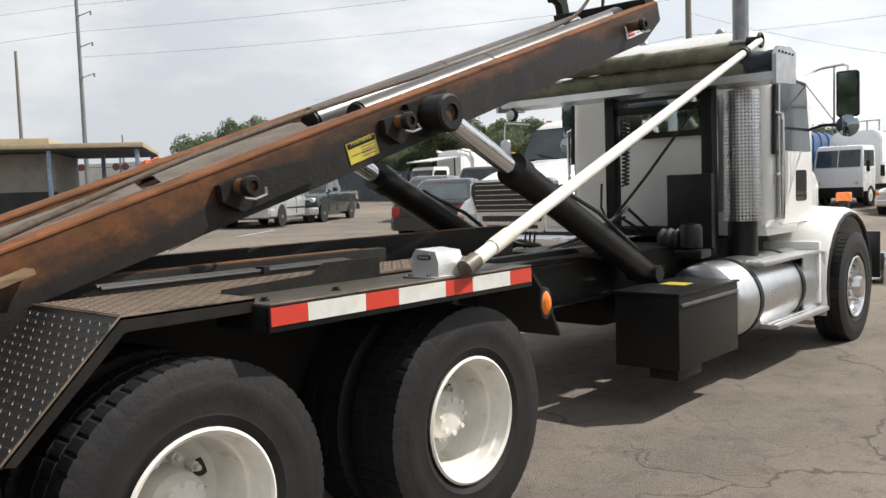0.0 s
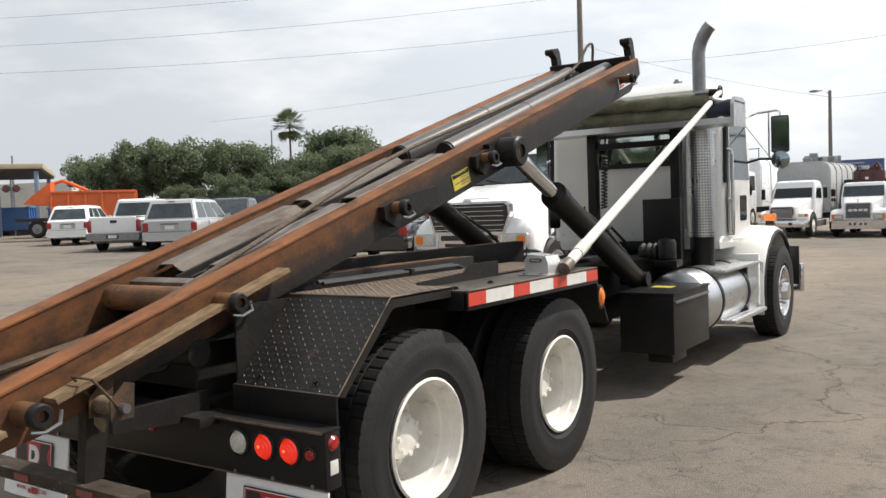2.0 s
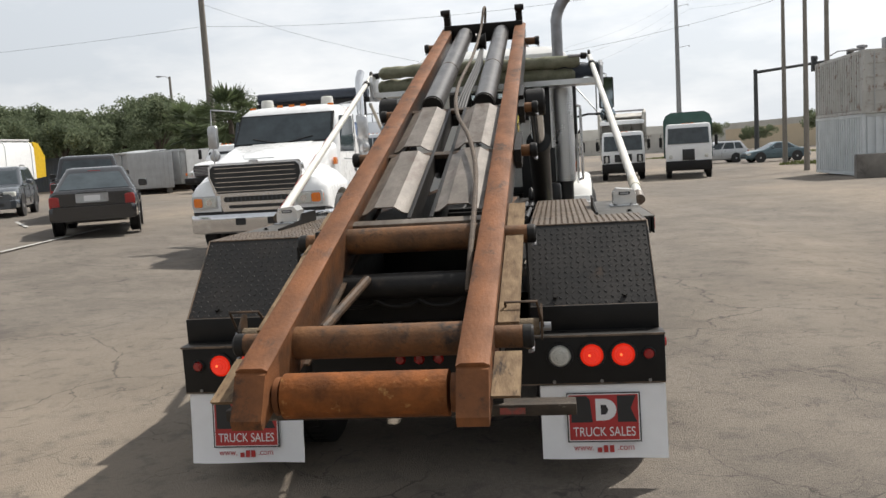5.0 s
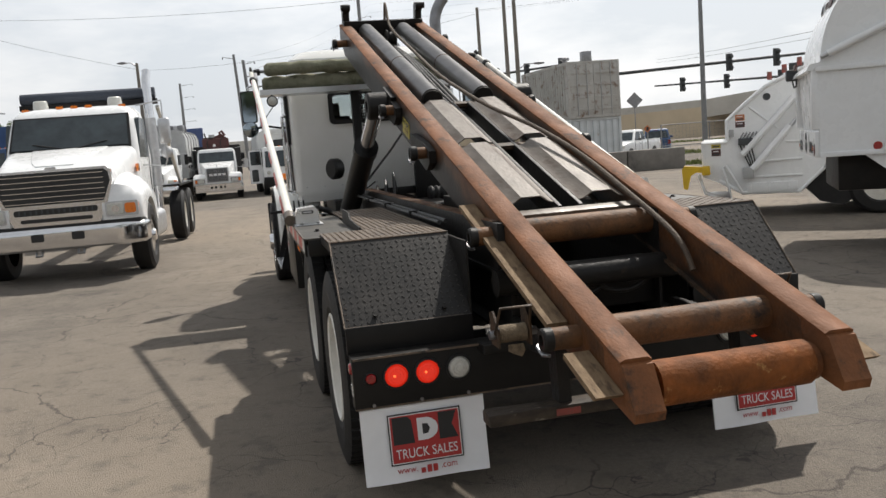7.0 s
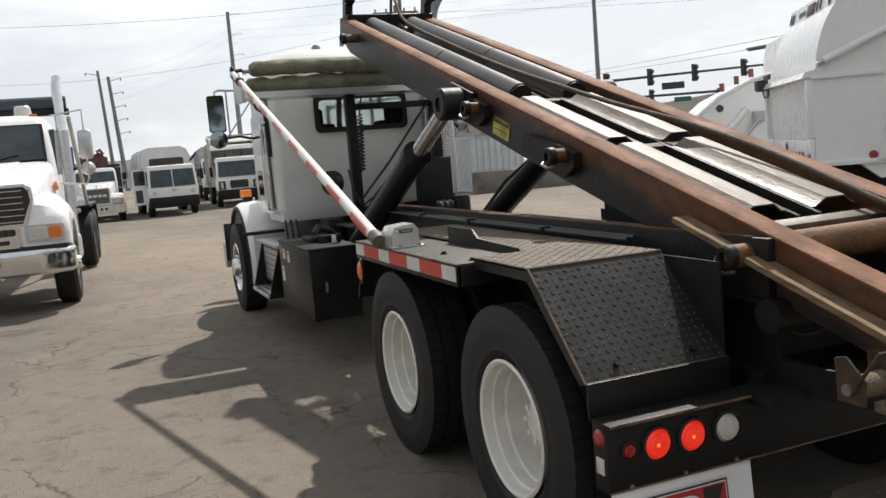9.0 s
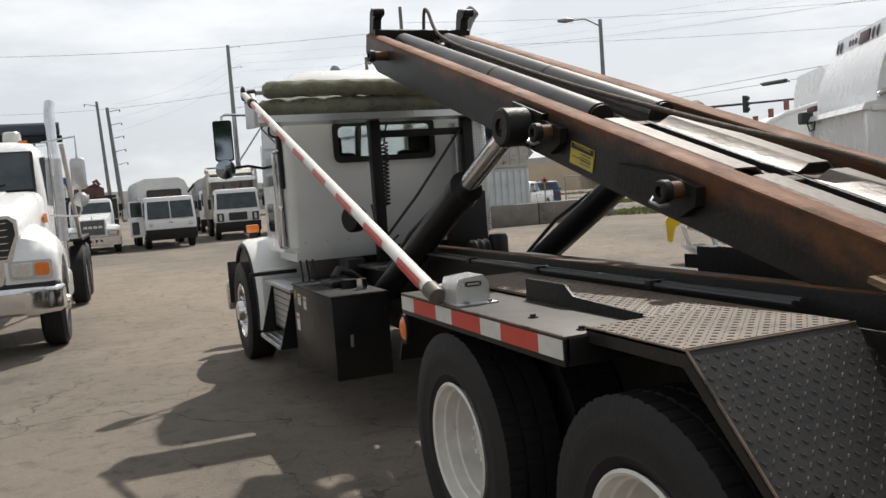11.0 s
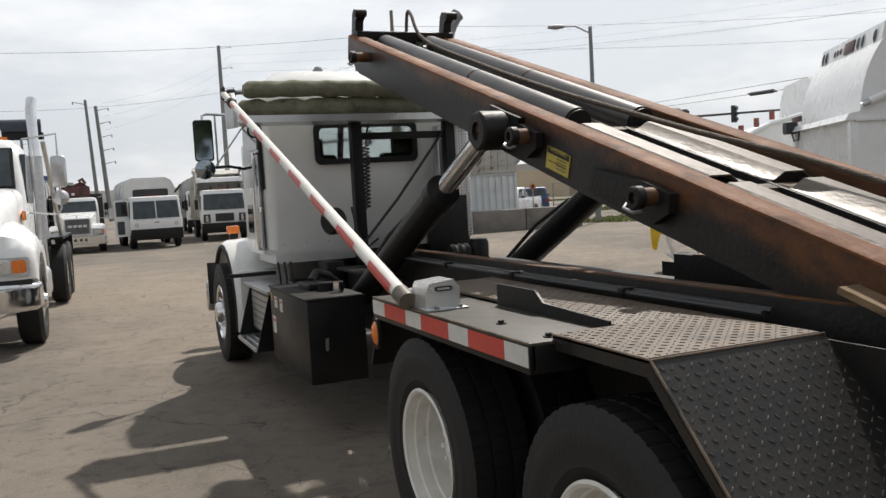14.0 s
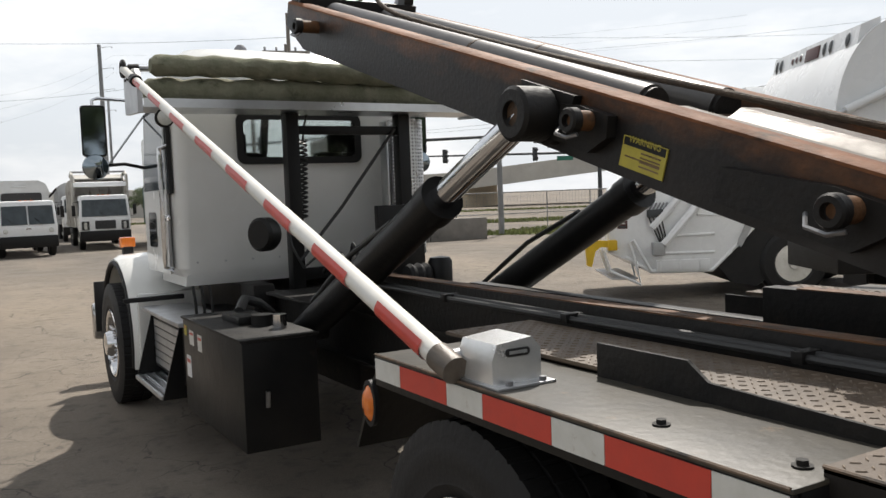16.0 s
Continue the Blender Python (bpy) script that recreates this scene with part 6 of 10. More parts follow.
    for k in range(len(rope) - 1):
        p0, p1, p2, p3 = [Vector(rope[min(max(q, 0), len(rope) - 1)]) for q in (k - 1, k, k + 1, k + 2)]
        for s in range(6):
            t = s / 6
            fine.append(0.5 * ((2 * p1) + (p2 - p0) * t + (2 * p0 - 5 * p1 + 4 * p2 - p3) * t * t + (3 * p1 - p0 - 3 * p2 + p3) * t ** 3))
    part("wire_rope", S().tube([HM @ p for p in fine], 0.013, 10), M["rope"], T, "brown wire rope lying along the hoist")
    part("prop_bar", S().tube([(-0.24, -0.62, 0.88), (-0.18, -0.05, 0.99)], 0.022, 10), M["rust_dark"], T, "short rusty prop bar")
    # cylinder and hydraulics seen between the rails
    part("hoist_pivot", S().tube([(-0.46, 0.0, 0.95), (0.46, 0.0, 0.95)], 0.06, 18), M["black_greasy"], T)
    for k in range(4):
        part("hoist_hose", S().tube([HM @ Vector((-0.03 + 0.02 * k, 3.6, -0.10)), HM @ Vector((-0.04 + 0.025 * k, 4.2, -0.11 + 0.01 * k)), HM @ Vector((0.0 + 0.02 * k, 5.3, -0.10)), HM @ Vector((0.0, 6.35, -0.11))], 0.012, 8), M["hose"], T)


for sgn in (-1, 1):
    rear_fender(sgn)
    side_deck(sgn)
    tarp_arm(sgn)
    for yy in (0.70, 2.04):
        truck_wheel(T, 1.015 * sgn, yy, sgn, "dual")
        truck_wheel(T, 0.690 * sgn, yy, sgn, "plain")
    truck_wheel(T, 1.06 * sgn, 7.49, sgn, "steer")
gantry()
cab()
exhaust()
chassis()
rear_end()
side_boxes()
behind_cab()
hoist()


# ---- other vehicles: local +y is the nose, the bumper at y = 0 ----
def far_wheel_mesh(r, w, rim):
    s = S().lathe([(rim, -w / 2), (r - 0.05, -w / 2), (r, -w * 0.36), (r, w * 0.36), (r - 0.05, w / 2), (rim + 0.03, w / 2), (rim, w * 0.42)], TURN_X, 28)
    return s.mesh("tyre", M["rubber"])


def far_rim_mesh(rim, w, dish, mtl):
    s = S().lathe([(rim, w * 0.42), (rim * 0.93, w * 0.42), (rim * 0.86, w * (0.42 - dish)), (rim * 0.35, w * (0.5 - dish)), (rim * 0.30, w * (0.62 - dish)), (0, w * (0.62 - dish))], TURN_X, 24)
    return s.mesh("rim", mtl)


FAR_TYRE = far_wheel_mesh(0.51, 0.28, 0.29)
FAR_RIM = {"white": far_rim_mesh(0.29, 0.28, 0.0, M["rim_white"]), "chrome": far_rim_mesh(0.29, 0.28, 0.0, M["chrome"]), "dual": far_rim_mesh(0.29, 0.28, 0.7, M["rim_white"]), "dark": far_rim_mesh(0.29, 0.28, 0.0, M["dull_steel"])}
CAR_TYRE = far_wheel_mesh(0.34, 0.21, 0.215)
CAR_RIM = far_rim_mesh(0.215, 0.21, 0.05, M["alu_dull"])


def far_wheel(th, x, y, rim, car=False):
    side = 1 if x > 0 else -1
    r = 0.34 if car else 0.51
    m = pose(x, y, r) @ (Matrix.Identity(4) if side > 0 else Matrix.Rotation(math.pi, 4, "Z"))
    w = part("wheel", CAR_TYRE if car else FAR_TYRE, None, th, m=m)
    part("rim", CAR_RIM if car else FAR_RIM[rim], None, w)


def ring_xz(y, hx, z0, z1, r):
    return [(px, y, pz) for px, pz in rect(0, (z0 + z1) / 2, hx, (z1 - z0) / 2, r, 4)]


def conventional(th, paint, hood=1.9, hood_z=(1.45, 1.85), cab_top=2.75, slats=9, grille="chrome", rear=7.5, bumper="chrome", rim="white", stack=False, lamps=True, roof_lamps=True, fender=None, gw=0.53, gz=(0.85, 1.39), visor=0.36, screen="glass", mirror="black_paint"):
    """Conventional-cab truck front: bonnet, fenders, cab and frame."""
    P = M[paint]
    part("bonnet", S().loft([ring_xz(-0.12, 0.55, 0.85, hood_z[0] - 0.08, 0.12), ring_xz(-0.25, 0.62, 0.80, hood_z[0], 0.14), ring_xz(-hood * 0.6, 0.76, 0.80, (hood_z[0] + hood_z[1]) / 2 + 0.02, 0.14), ring_xz(-hood, 0.88, 0.80, hood_z[1], 0.12)]), P, th)
    gm, gh = (gz[0] + gz[1]) / 2, (gz[1] - gz[0]) / 2
    gr = part("grille", S().prism([(-gw * 0.86, gz[0]), (gw * 0.86, gz[0]), (gw, gm), (gw * 0.97, gz[1] - 0.06), (gw * 0.8, gz[1]), (-gw * 0.8, gz[1]), (-gw * 0.97, gz[1] - 0.06), (-gw, gm)], "y", -0.16, -0.05), M[grille], th, "chrome grille surround")
    part("grille_recess", S().prism([(-gw * 0.80, gz[0] + 0.04), (gw * 0.80, gz[0] + 0.04), (gw * 0.92, gm), (gw * 0.88, gz[1] - 0.07), (gw * 0.75, gz[1] - 0.04), (-gw * 0.75, gz[1] - 0.04), (-gw * 0.88, gz[1] - 0.07), (-gw * 0.92, gm)], "y", -0.06, -0.042), M["decal_black"], gr)
    for k in range(slats):
        z = gz[0] + 0.08 + (gz[1] - gz[0] - 0.17) * k / (slats - 1)
        part("slat", S().box(-gw * 0.86, gw * 0.86, -0.05, -0.03, z - 0.010, z + 0.010, 0.003), M["alu_dull"], gr)
    part("bumper", S().loft([[(x, -0.16, z) for x, z in rect(0, 0.62, 1.17, 0.17, 0.05, 3)], [(x, -0.02, z) for x, z in rect(0, 0.62, 1.10, 0.165, 0.05, 3)], [(x, 0.02, z) for x, z in rect(0, 0.62, 1.02, 0.14, 0.05, 3)]]), M[bumper], th, "wide front bumper")
    for sx in (-1, 1):
        # thin black patch on the solid bumper for the hole's shade
        part("tow_hole", S().prism(rect(0.38 * sx, 0.62, 0.09, 0.06, 0.03), "y", 0.012, 0.024), M["decal_black"], th)
        if lamps:
            part("headlamp", S().box(min(0.68 * sx, 0.95 * sx), max(0.68 * sx, 0.95 * sx), -0.22, -0.08, 0.92, 1.08, 0.02), M["clear_lens"], th)
            part("turn_lamp", S().box(min(0.96 * sx, 1.10 * sx), max(0.96 * sx, 1.10 * sx), -0.28, -0.12, 0.93, 1.07, 0.02), M["amber_lens"], th)
        fr = []
        for k in range(13):
            a = radians(185 - 185 * k / 12)
            fr.append((-0.95 + 0.78 * math.cos(a), 0.55 + 0.70 * math.sin(a)))
        rings = [[(0.55 * sx, y, z + 0.02), (0.98 * sx, y, z), (1.12 * sx, -0.95 + (y + 0.95) * 0.93, 0.55 + (z - 0.55) * 0.93), (1.13 * sx, -0.95 + (y + 0.95) * 0.86, 0.55 + (z - 0.55) * 0.86), (0.55 * sx, -0.95 + (y + 0.95) * 0.86, 0.55 + (z - 0.55) * 0.86)] for y, z in fr]
        part("front_fender", S().loft(rings), M[fender] if fender else P, th)
        far_wheel(th, 1.02 * sx, -0.95, rim)
        for y in (-rear + 1.1, -rear + 2.45):
            far_wheel(th, 1.06 * sx, y, "dual")
        part("mirror", S().box(min(1.32 * sx, 1.50 * sx), max(1.32 * sx, 1.50 * sx), -hood - 0.30, -hood - 0.24, 1.75, 2.25, 0.02), M[mirror], th)
        part("mirror_arm", S().tube([(1.02 * sx, -hood - 0.35, 2.30), (1.41 * sx, -hood - 0.27, 2.32), (1.41 * sx, -hood - 0.27, 1.68), (1.02 * sx, -hood - 0.35, 1.65)], 0.014, 6), M["alu_dull"], th)
        part("frame_rail", S().box(min(0.36 * sx, 0.44 * sx), max(0.36 * sx, 0.44 * sx), -rear, -hood, 0.72, 1.0), M["black_greasy"], th)
        part("step", S().box(min(0.8 * sx, 1.14 * sx), max(0.8 * sx, 1.14 * sx), -hood - 1.5, -hood + 0.1, 0.45, 0.75, 0.03), M["alu_dull"], th)
        if stack and sx > 0:
            part("exhaust_pipe", S().tube([(1.0 * sx, -hood - 1.75, 0.8), (1.0 * sx, -hood - 1.75, 3.0), (1.0 * sx, -hood - 1.80, 3.15), (1.02 * sx, -hood - 1.95, 3.3)], 0.07, 12), M["chrome"], th)
    c = hood
    cab_rings = []
    for z, hx, y0, y1 in ((0.80, 0.98, -c - 1.55, -c + 0.02), (1.70, 1.02, -c - 1.55, -c - 0.02), (cab_top - 0.30, 0.97, -c - 1.52, -c - 0.38), (cab_top - 0.08, 0.92, -c - 1.48, -c - 0.50), (cab_top, 0.78, -c - 1.35, -c - 0.66)):
        cab_rings.append([(px, py, z) for px, py in rect(0, (y0 + y1) / 2, hx, (y1 - y0) / 2, 0.13, 4)])
    cb = part("cab", S().loft(cab_rings), P, th)
    y0, y1 = -c - 0.04, -c - 0.375 - (0.36 - visor) * 0.42
    part("windscreen", S().add([(-0.86, y0 + 0.025, hood_z[1] + 0.03), (0.86, y0 + 0.025, hood_z[1] + 0.03), (0.82, y1 + 0.05, cab_top - visor), (-0.82, y1 + 0.05, cab_top - visor),
                                (-0.86, y0 - 0.05, hood_z[1] + 0.03), (0.86, y0 - 0.05, hood_z[1] + 0.03), (0.82, y1 - 0.05, cab_top - visor), (-0.82, y1 - 0.05, cab_top - visor)],
                               [(0, 1, 2, 3), (4, 7, 6, 5), (0, 4, 5, 1), (1, 5, 6, 2), (2, 6, 7, 3), (3, 7, 4, 0)]), M[screen], cb, "dark windscreen")
    for sx in (-1, 1):
        part("side_window", S().prism([(-c - 1.15, 1.75), (-c - 0.18, 1.75), (-c - 0.45, cab_top - 0.38), (-c - 1.12, cab_top - 0.38)], "x", 0.965 * sx, 1.022 * sx), M["glass"], cb)
        if roof_lamps:
            part("beacon", S().lathe([(0.09, 0), (0.09, 0.08), (0.07, 0.12), (0, 0.12)], pose(0.55 * sx, -c - 0.9, cab_top - 0.01), 14), M["clear_lens"], cb)
    if roof_lamps:
        for k in range(3):
            part("roof_marker", S().box(-0.30 + 0.25 * k, -0.20 + 0.25 * k, -c - 0.72, -c - 0.66, cab_top - 0.01, cab_top + 0.05, 0.012), M["amber_lens"], cb)
    for k in range(5):
        part("frame_cross", S().box(-0.4, 0.4, -rear + 0.2 + k * 1.0, -rear + 0.32 + k * 1.0, 0.76, 0.96), M["black_greasy"], th)


def cabover(th, paint, top=2.85, rear=8.5, split=True, low="black_paint"):
    """Low-entry cabover cab with a wide windscreen."""
    P = M[paint]
    cab_rings = []
    for z, hx, y0, y1 in ((0.72, 1.12, -1.75, -0.06), (top - 1.25, 1.15, -1.75, 0.0), (top - 1.10, 1.15, -1.75, -0.01), (top - 0.2, 1.10, -1.75, -0.22), (top - 0.04, 1.06, -1.72, -0.28), (top, 0.95, -1.6, -0.40)):
        cab_rings.append([(px, py, z) for px, py in rect(0, (y0 + y1) / 2, hx, (y1 - y0) / 2, 0.09, 4)])
    cb = part("cab", S().loft(cab_rings), P, th)
    halves = ((-1.02, -0.03), (0.03, 1.02)) if split else ((-1.02, 1.02),)
    for a, b in halves:
        zb, zt = top - 1.02, top - 0.22
        part("windscreen", S().add([(a, 0.012, zb), (b, 0.012, zb), (b * 0.965, -0.185, zt), (a * 0.965, -0.185, zt), (a, -0.08, zb), (b, -0.08, zb), (b * 0.965, -0.25, zt), (a * 0.965, -0.25, zt)],
                                   [(0, 1, 2, 3), (4, 7, 6, 5), (0, 4, 5, 1), (1, 5, 6, 2), (2, 6, 7, 3), (3, 7, 4, 0)]), M["screen_glass"], cb, "dark windscreen pane")
        part("wiper", S().tube([((a + b) / 2, 0.03, zb - 0.02), ((a + b) / 2 + 0.25, -0.02, zb + 0.28)], 0.010, 6), M["rubber"], cb)
    part("lower_front", S().box(-1.14, 1.14, -0.14, 0.03, 0.42, 0.92, 0.03), M[low], th, "dark lower front bumper")
    for k in range(3):
        part("roof_marker", S().box(-0.25 + 0.22 * k, -0.17 + 0.22 * k, -0.40, -0.36, top - 0.02, top + 0.03, 0.01), M["amber_lens"], cb)
    for sx in (-1, 1):
        part("headlamp", S().lathe([(0, 0.03), (0.07, 0.025), (0.10, 0)], pose(0.88 * sx, 0.0, 1.14) @ Matrix.Rotation(radians(-90), 4, "X"), 16), M["clear_lens"], cb)
        part("side_window", S().prism([(-1.45, top - 1.0), (-0.15, top - 1.0), (-0.32, top - 0.25), (-1.4, top - 0.25)], "x", 1.09 * sx, 1.155 * sx), M["glass"], cb)
        part("mirror", S().box(min(1.28 * sx, 1.44 * sx), max(1.28 * sx, 1.44 * sx), -0.10, -0.04, 1.65, 2.15, 0.02), M["black_paint"], th)
        part("mirror_arm", S().tube([(1.12 * sx, -0.2, 2.3), (1.36 * sx, -0.07, 2.3), (1.36 * sx, -0.07, 1.6), (1.12 * sx, -0.2, 1.55)], 0.013, 6), M["black_paint"], th)
        far_wheel(th, 1.0 * sx, -1.1, "white")
        for y in (-rear + 1.6, -rear + 2.95):
            far_wheel(th, 1.04 * sx, y, "dual")
        part("frame_rail", S().box(min(0.36 * sx, 0.44 * sx), max(0.36 * sx, 0.44 * sx), -rear, -1.7, 0.72, 1.0), M["black_greasy"], th)


def packer_body(th, paint, y0, y1, top=3.45, w=1.2, ribs=5, name="refuse_body", label=""):
    """A refuse body with rounded top edges and upright ribs."""
    prof = [(-w, 1.05), (w, 1.05), (w, top - 0.45), (w - 0.12, top - 0.16), (w - 0.4, top), (-w + 0.4, top), (-w + 0.12, top - 0.16), (-w, top - 0.45)]
    b = part(name, S().prism(prof, "y", y0, y1), M[paint], th, label)
    rp = [(x * 1.03, z if z < 1.2 else 1.05 + (z - 1.05) * 1.02) for x, z in prof]
    for k in range(ribs):
        y = y0 + (y1 - y0) * (k + 0.1) / max(ribs - 0.8, 1)
        part("rib", S().prism(rp, "y", y - 0.05, y + 0.05), M[paint], b)
    return b


def at(x, y, heading, dz=0.0):
    return pose(x, y, height(x, y) + dz, 0, 0, heading)


def vehicle(name, label, x, y, heading, category="truck", group=""):
    return thing(name, label, category, group, at(x, y, heading))


ROW = "parked trucks across the yard"
def lamp_marker(th, x, y, z, mtl="amber_lens"):
    part("roof_marker", S().loft([[(x + px, y - 0.05 * (1 - f), z + pz) for px, pz in rect(0, 0.03, 0.055 * f, 0.03 * f, 0.015, 2)] for f in (1.0, 0.96, 0.7)]), M[mtl], th)


def truck_mirror(th, sx, x, y, z, mtl, h=0.42):
    """A tall mirror head with a round convex mirror under it, on a looped tube arm."""
    loop = [(0.98 * sx, y - 0.12, z + 0.50), (x * sx, y + 0.03, z + 0.55), (x * sx, y + 0.05, z + 0.30), (x * sx, y + 0.05, z - 0.42), (x * 0.97 * sx, y + 0.02, z - 0.50), (1.0 * sx, y - 0.10, z - 0.46)]
    arm = part("mirror_arm", S().tube(loop, 0.013, 8), M["alu_dull"], th, "bright looped mirror arm")
    part("mirror", S().loft([[(x * sx + px, y + d, z + pz) for px, pz in rect(0, 0.06, 0.095 * f, h / 2 * f, 0.05, 4)] for d, f in ((0.0, 0.97), (0.015, 1.0), (0.05, 0.95), (0.075, 0.70))]), M[mtl], arm, "tall mirror head")
    part("round_mirror", S().lathe([(0.10, -0.02), (0.10, 0.0), (0.07, 0.03), (0.0, 0.045)], pose(x * sx, y + 0.01, z - 0.28) @ Matrix.Rotation(radians(-90), 4, "X"), 18), M[mtl], arm, "round convex mirror")


def passing_truck():
    """White roll-off truck with a wide barred grille, sculpted fenders and chrome bumper."""
    th = vehicle("roll_off_truck", "white conventional truck with chrome bumper and barred grille", -4.1, 9.3, 178, group=ROW)
    W, C, K = M["white_paint"], M["chrome"], M["decal_black"]
    bonnet = part("bonnet", S().loft([ring_xz(-0.10, 0.74, 0.84, 1.56, 0.12), ring_xz(-0.16, 0.80, 0.82, 1.62, 0.16), ring_xz(-0.50, 0.86, 0.80, 1.73, 0.20), ring_xz(-0.95, 0.91, 0.80, 1.83, 0.20), ring_xz(-1.48, 0.97, 0.80, 1.92, 0.16)]), W, th, "white sloping bonnet")
    part("bonnet_crease", S().loft([[(px, y, z + pz) for px, pz in rect(0, 0.0, 0.26 + 0.10 * k, 0.014, 0.012, 2)] for k, (y, z) in enumerate(((-0.30, 1.665), (-0.50, 1.728), (-0.95, 1.828), (-1.46, 1.918)))]), W, bonnet)

    def front(hw_low, hw_mid, hw_top, z0, z1, y0, y1, mtl, parent, label=""):
        zm = z0 + 0.6 * (z1 - z0)
        prof = [(-hw_low, z0), (hw_low, z0), (hw_mid, zm), (hw_mid * 0.985, z1 - 0.05), (hw_top, z1), (-hw_top, z1), (-hw_mid * 0.985, z1 - 0.05), (-hw_mid, zm)]
        return part("grille" if parent is th else "grille_recess", S().prism(prof, "y", y0, y1), mtl, parent, label)
    g = front(0.70, 0.80, 0.72, 1.10, 1.62, -0.16, -0.045, C, th, "wide black grille with chrome bars")
    front(0.655, 0.765, 0.70, 1.135, 1.585, -0.06, -0.039, K, g)
    for k in range(6):
        z = 1.165 + 0.075 * k
        h = 0.66 + 0.10 * min(k, 4) / 4
        part("grille_bar", S().loft([[(x, -0.028 - 0.03 * (x / 0.8) ** 2 + dy, z + dz) for dy, dz in ((-0.012, -0.011), (0.010, -0.007), (0.012, 0.006), (-0.012, 0.011))] for x in [h * (-1 + 2 * i / 8) for i in range(9)]]), C, g, "chrome grille bar")
    part("emblem", S().prism(rect(0, 1.625, 0.075, 0.03, 0.028), "y", -0.05, -0.025), C, g)
    low = part("lower_surround", S().prism([(-0.58, 0.84), (0.58, 0.84), (0.64, 1.00), (0.70, 1.11), (-0.70, 1.11), (-0.64, 1.00)], "y", -0.14, -0.05), C, th, "chrome lower grille surround")
    part("intake", S().prism(rect(0, 1.035, 0.56, 0.042, 0.035), "y", -0.056, -0.042), K, low)
    for k in range(14):
        part("intake_tooth", S().box(-0.50 + 0.075 * k, -0.475 + 0.075 * k, -0.046, -0.036, 1.005, 1.062, 0.004), M["signal_black"], low)
    part("intake", S().prism(rect(0, 0.915, 0.48, 0.026, 0.022), "y", -0.056, -0.042), K, low)
    # added black block fills the gap, giving its shade as colour
    part("bumper_gap", S().box(-1.12, 1.12, -0.5, -0.09, 0.78, 0.85, 0.01), K, th)
    bp = part("bumper", S().loft([[(x, -0.40, z) for x, z in rect(0, 0.645, 1.20, 0.15, 0.05, 4)], [(x, -0.12, z) for x, z in rect(0, 0.645, 1.185, 0.155, 0.06, 4)], [(x, 0.0, z) for x, z in rect(0, 0.645, 1.02, 0.155, 0.06, 4)], [(x, 0.03, z) for x, z in rect(0, 0.645, 0.80, 0.13, 0.06, 4)]]), C, th, "chrome front bumper, wrapped round the corners")
    for sx in (-1, 1):
        # black patch on solid chrome, shade of the tow opening
        part("tow_hole", S().prism(rect(0.27 * sx, 0.675, 0.085, 0.055, 0.02), "y", 0.028, 0.036), K, bp)
        part("tow_hook", S().tube([(0.24 * sx, -0.02, 0.47), (0.24 * sx, 0.02, 0.42), (0.32 * sx, 0.02, 0.42), (0.32 * sx, -0.02, 0.47)], 0.018, 8), M["dull_steel"], bp)
        # fender drawn over the wheel, square lamp nose in front
        arch = [(-0.95 + 0.60 * math.cos(radians(a)), 0.51 + 0.60 * math.sin(radians(a))) for a in range(162, 20, -10)]

        def side(top, inset):
            return [(-0.05 - inset, 0.85), (-0.035 - inset, 1.00), (-0.06 - inset, 1.16), (-0.16 - inset, 1.16 + 0.14 * top), (-0.42, 1.16 + 0.24 * top), (-0.85, 1.16 + 0.28 * top), (-1.20, 1.16 + 0.24 * top), (-1.48, 1.16 + 0.06 * top), (-1.62, 1.0), (-1.66, 0.72)] + arch + [(-0.39, 0.80)]
        fd = part("front_fender", S().loft([[(x * sx, y, z) for y, z in side(top, inset)] for x, top, inset in ((0.62, 1.55, 0.0), (0.86, 1.30, 0.0), (1.02, 1.0, 0.015), (1.11, 0.60, 0.05), (1.155, 0.15, 0.10), (1.165, -0.1, 0.14))]), W, th, "white rounded front fender")
        part("lamp_bezel", S().prism(rect(0.885 * sx, 1.0, 0.225, 0.105, 0.03), "y", -0.12, -0.028), M["alu_dull"], fd)
        part("headlamp", S().loft([[(px, y, pz) for px, pz in rect(0.80 * sx, 1.0, 0.115 * f, 0.082 * f, 0.03, 3)] for y, f in ((-0.04, 1.0), (-0.018, 1.0), (-0.008, 0.9))]), M["clear_lens"], fd, "square clear headlamp")
        part("lamp_bowl", disc(S(), (0.80 * sx, -0.012, 1.0), (0, 1, 0), 0.055, 0.008, 16), M["chrome"], fd)
        part("turn_lamp", S().loft([[(px + dx * sx, y, pz) for px, pz in rect(1.01 * sx, 1.0, 0.088 * f, 0.085 * f, 0.03, 3)] for y, f, dx in ((-0.16, 1.0, 0.03), (-0.05, 1.0, 0.005), (-0.022, 0.82, -0.012))]), M["amber_lens"], fd, "amber wrap-round turn lamp")
        part("side_lamp", S().box(min(0.965 * sx, 1.0 * sx), max(0.965 * sx, 1.0 * sx), -1.40, -1.24, 1.50, 1.62, 0.012), M["amber_lens"], fd, "amber side lamp")
        far_wheel(th, 1.02 * sx, -0.95, "chrome")
        for y in (-7.1, -5.75):
            far_wheel(th, 1.06 * sx, y, "dual")
        truck_mirror(th, sx, 1.40, -1.72, 2.05, "alu_dull")
        part("frame_rail", S().box(min(0.36 * sx, 0.44 * sx), max(0.36 * sx, 0.44 * sx), -8.2, -1.4, 0.72, 1.0), M["black_greasy"], th)
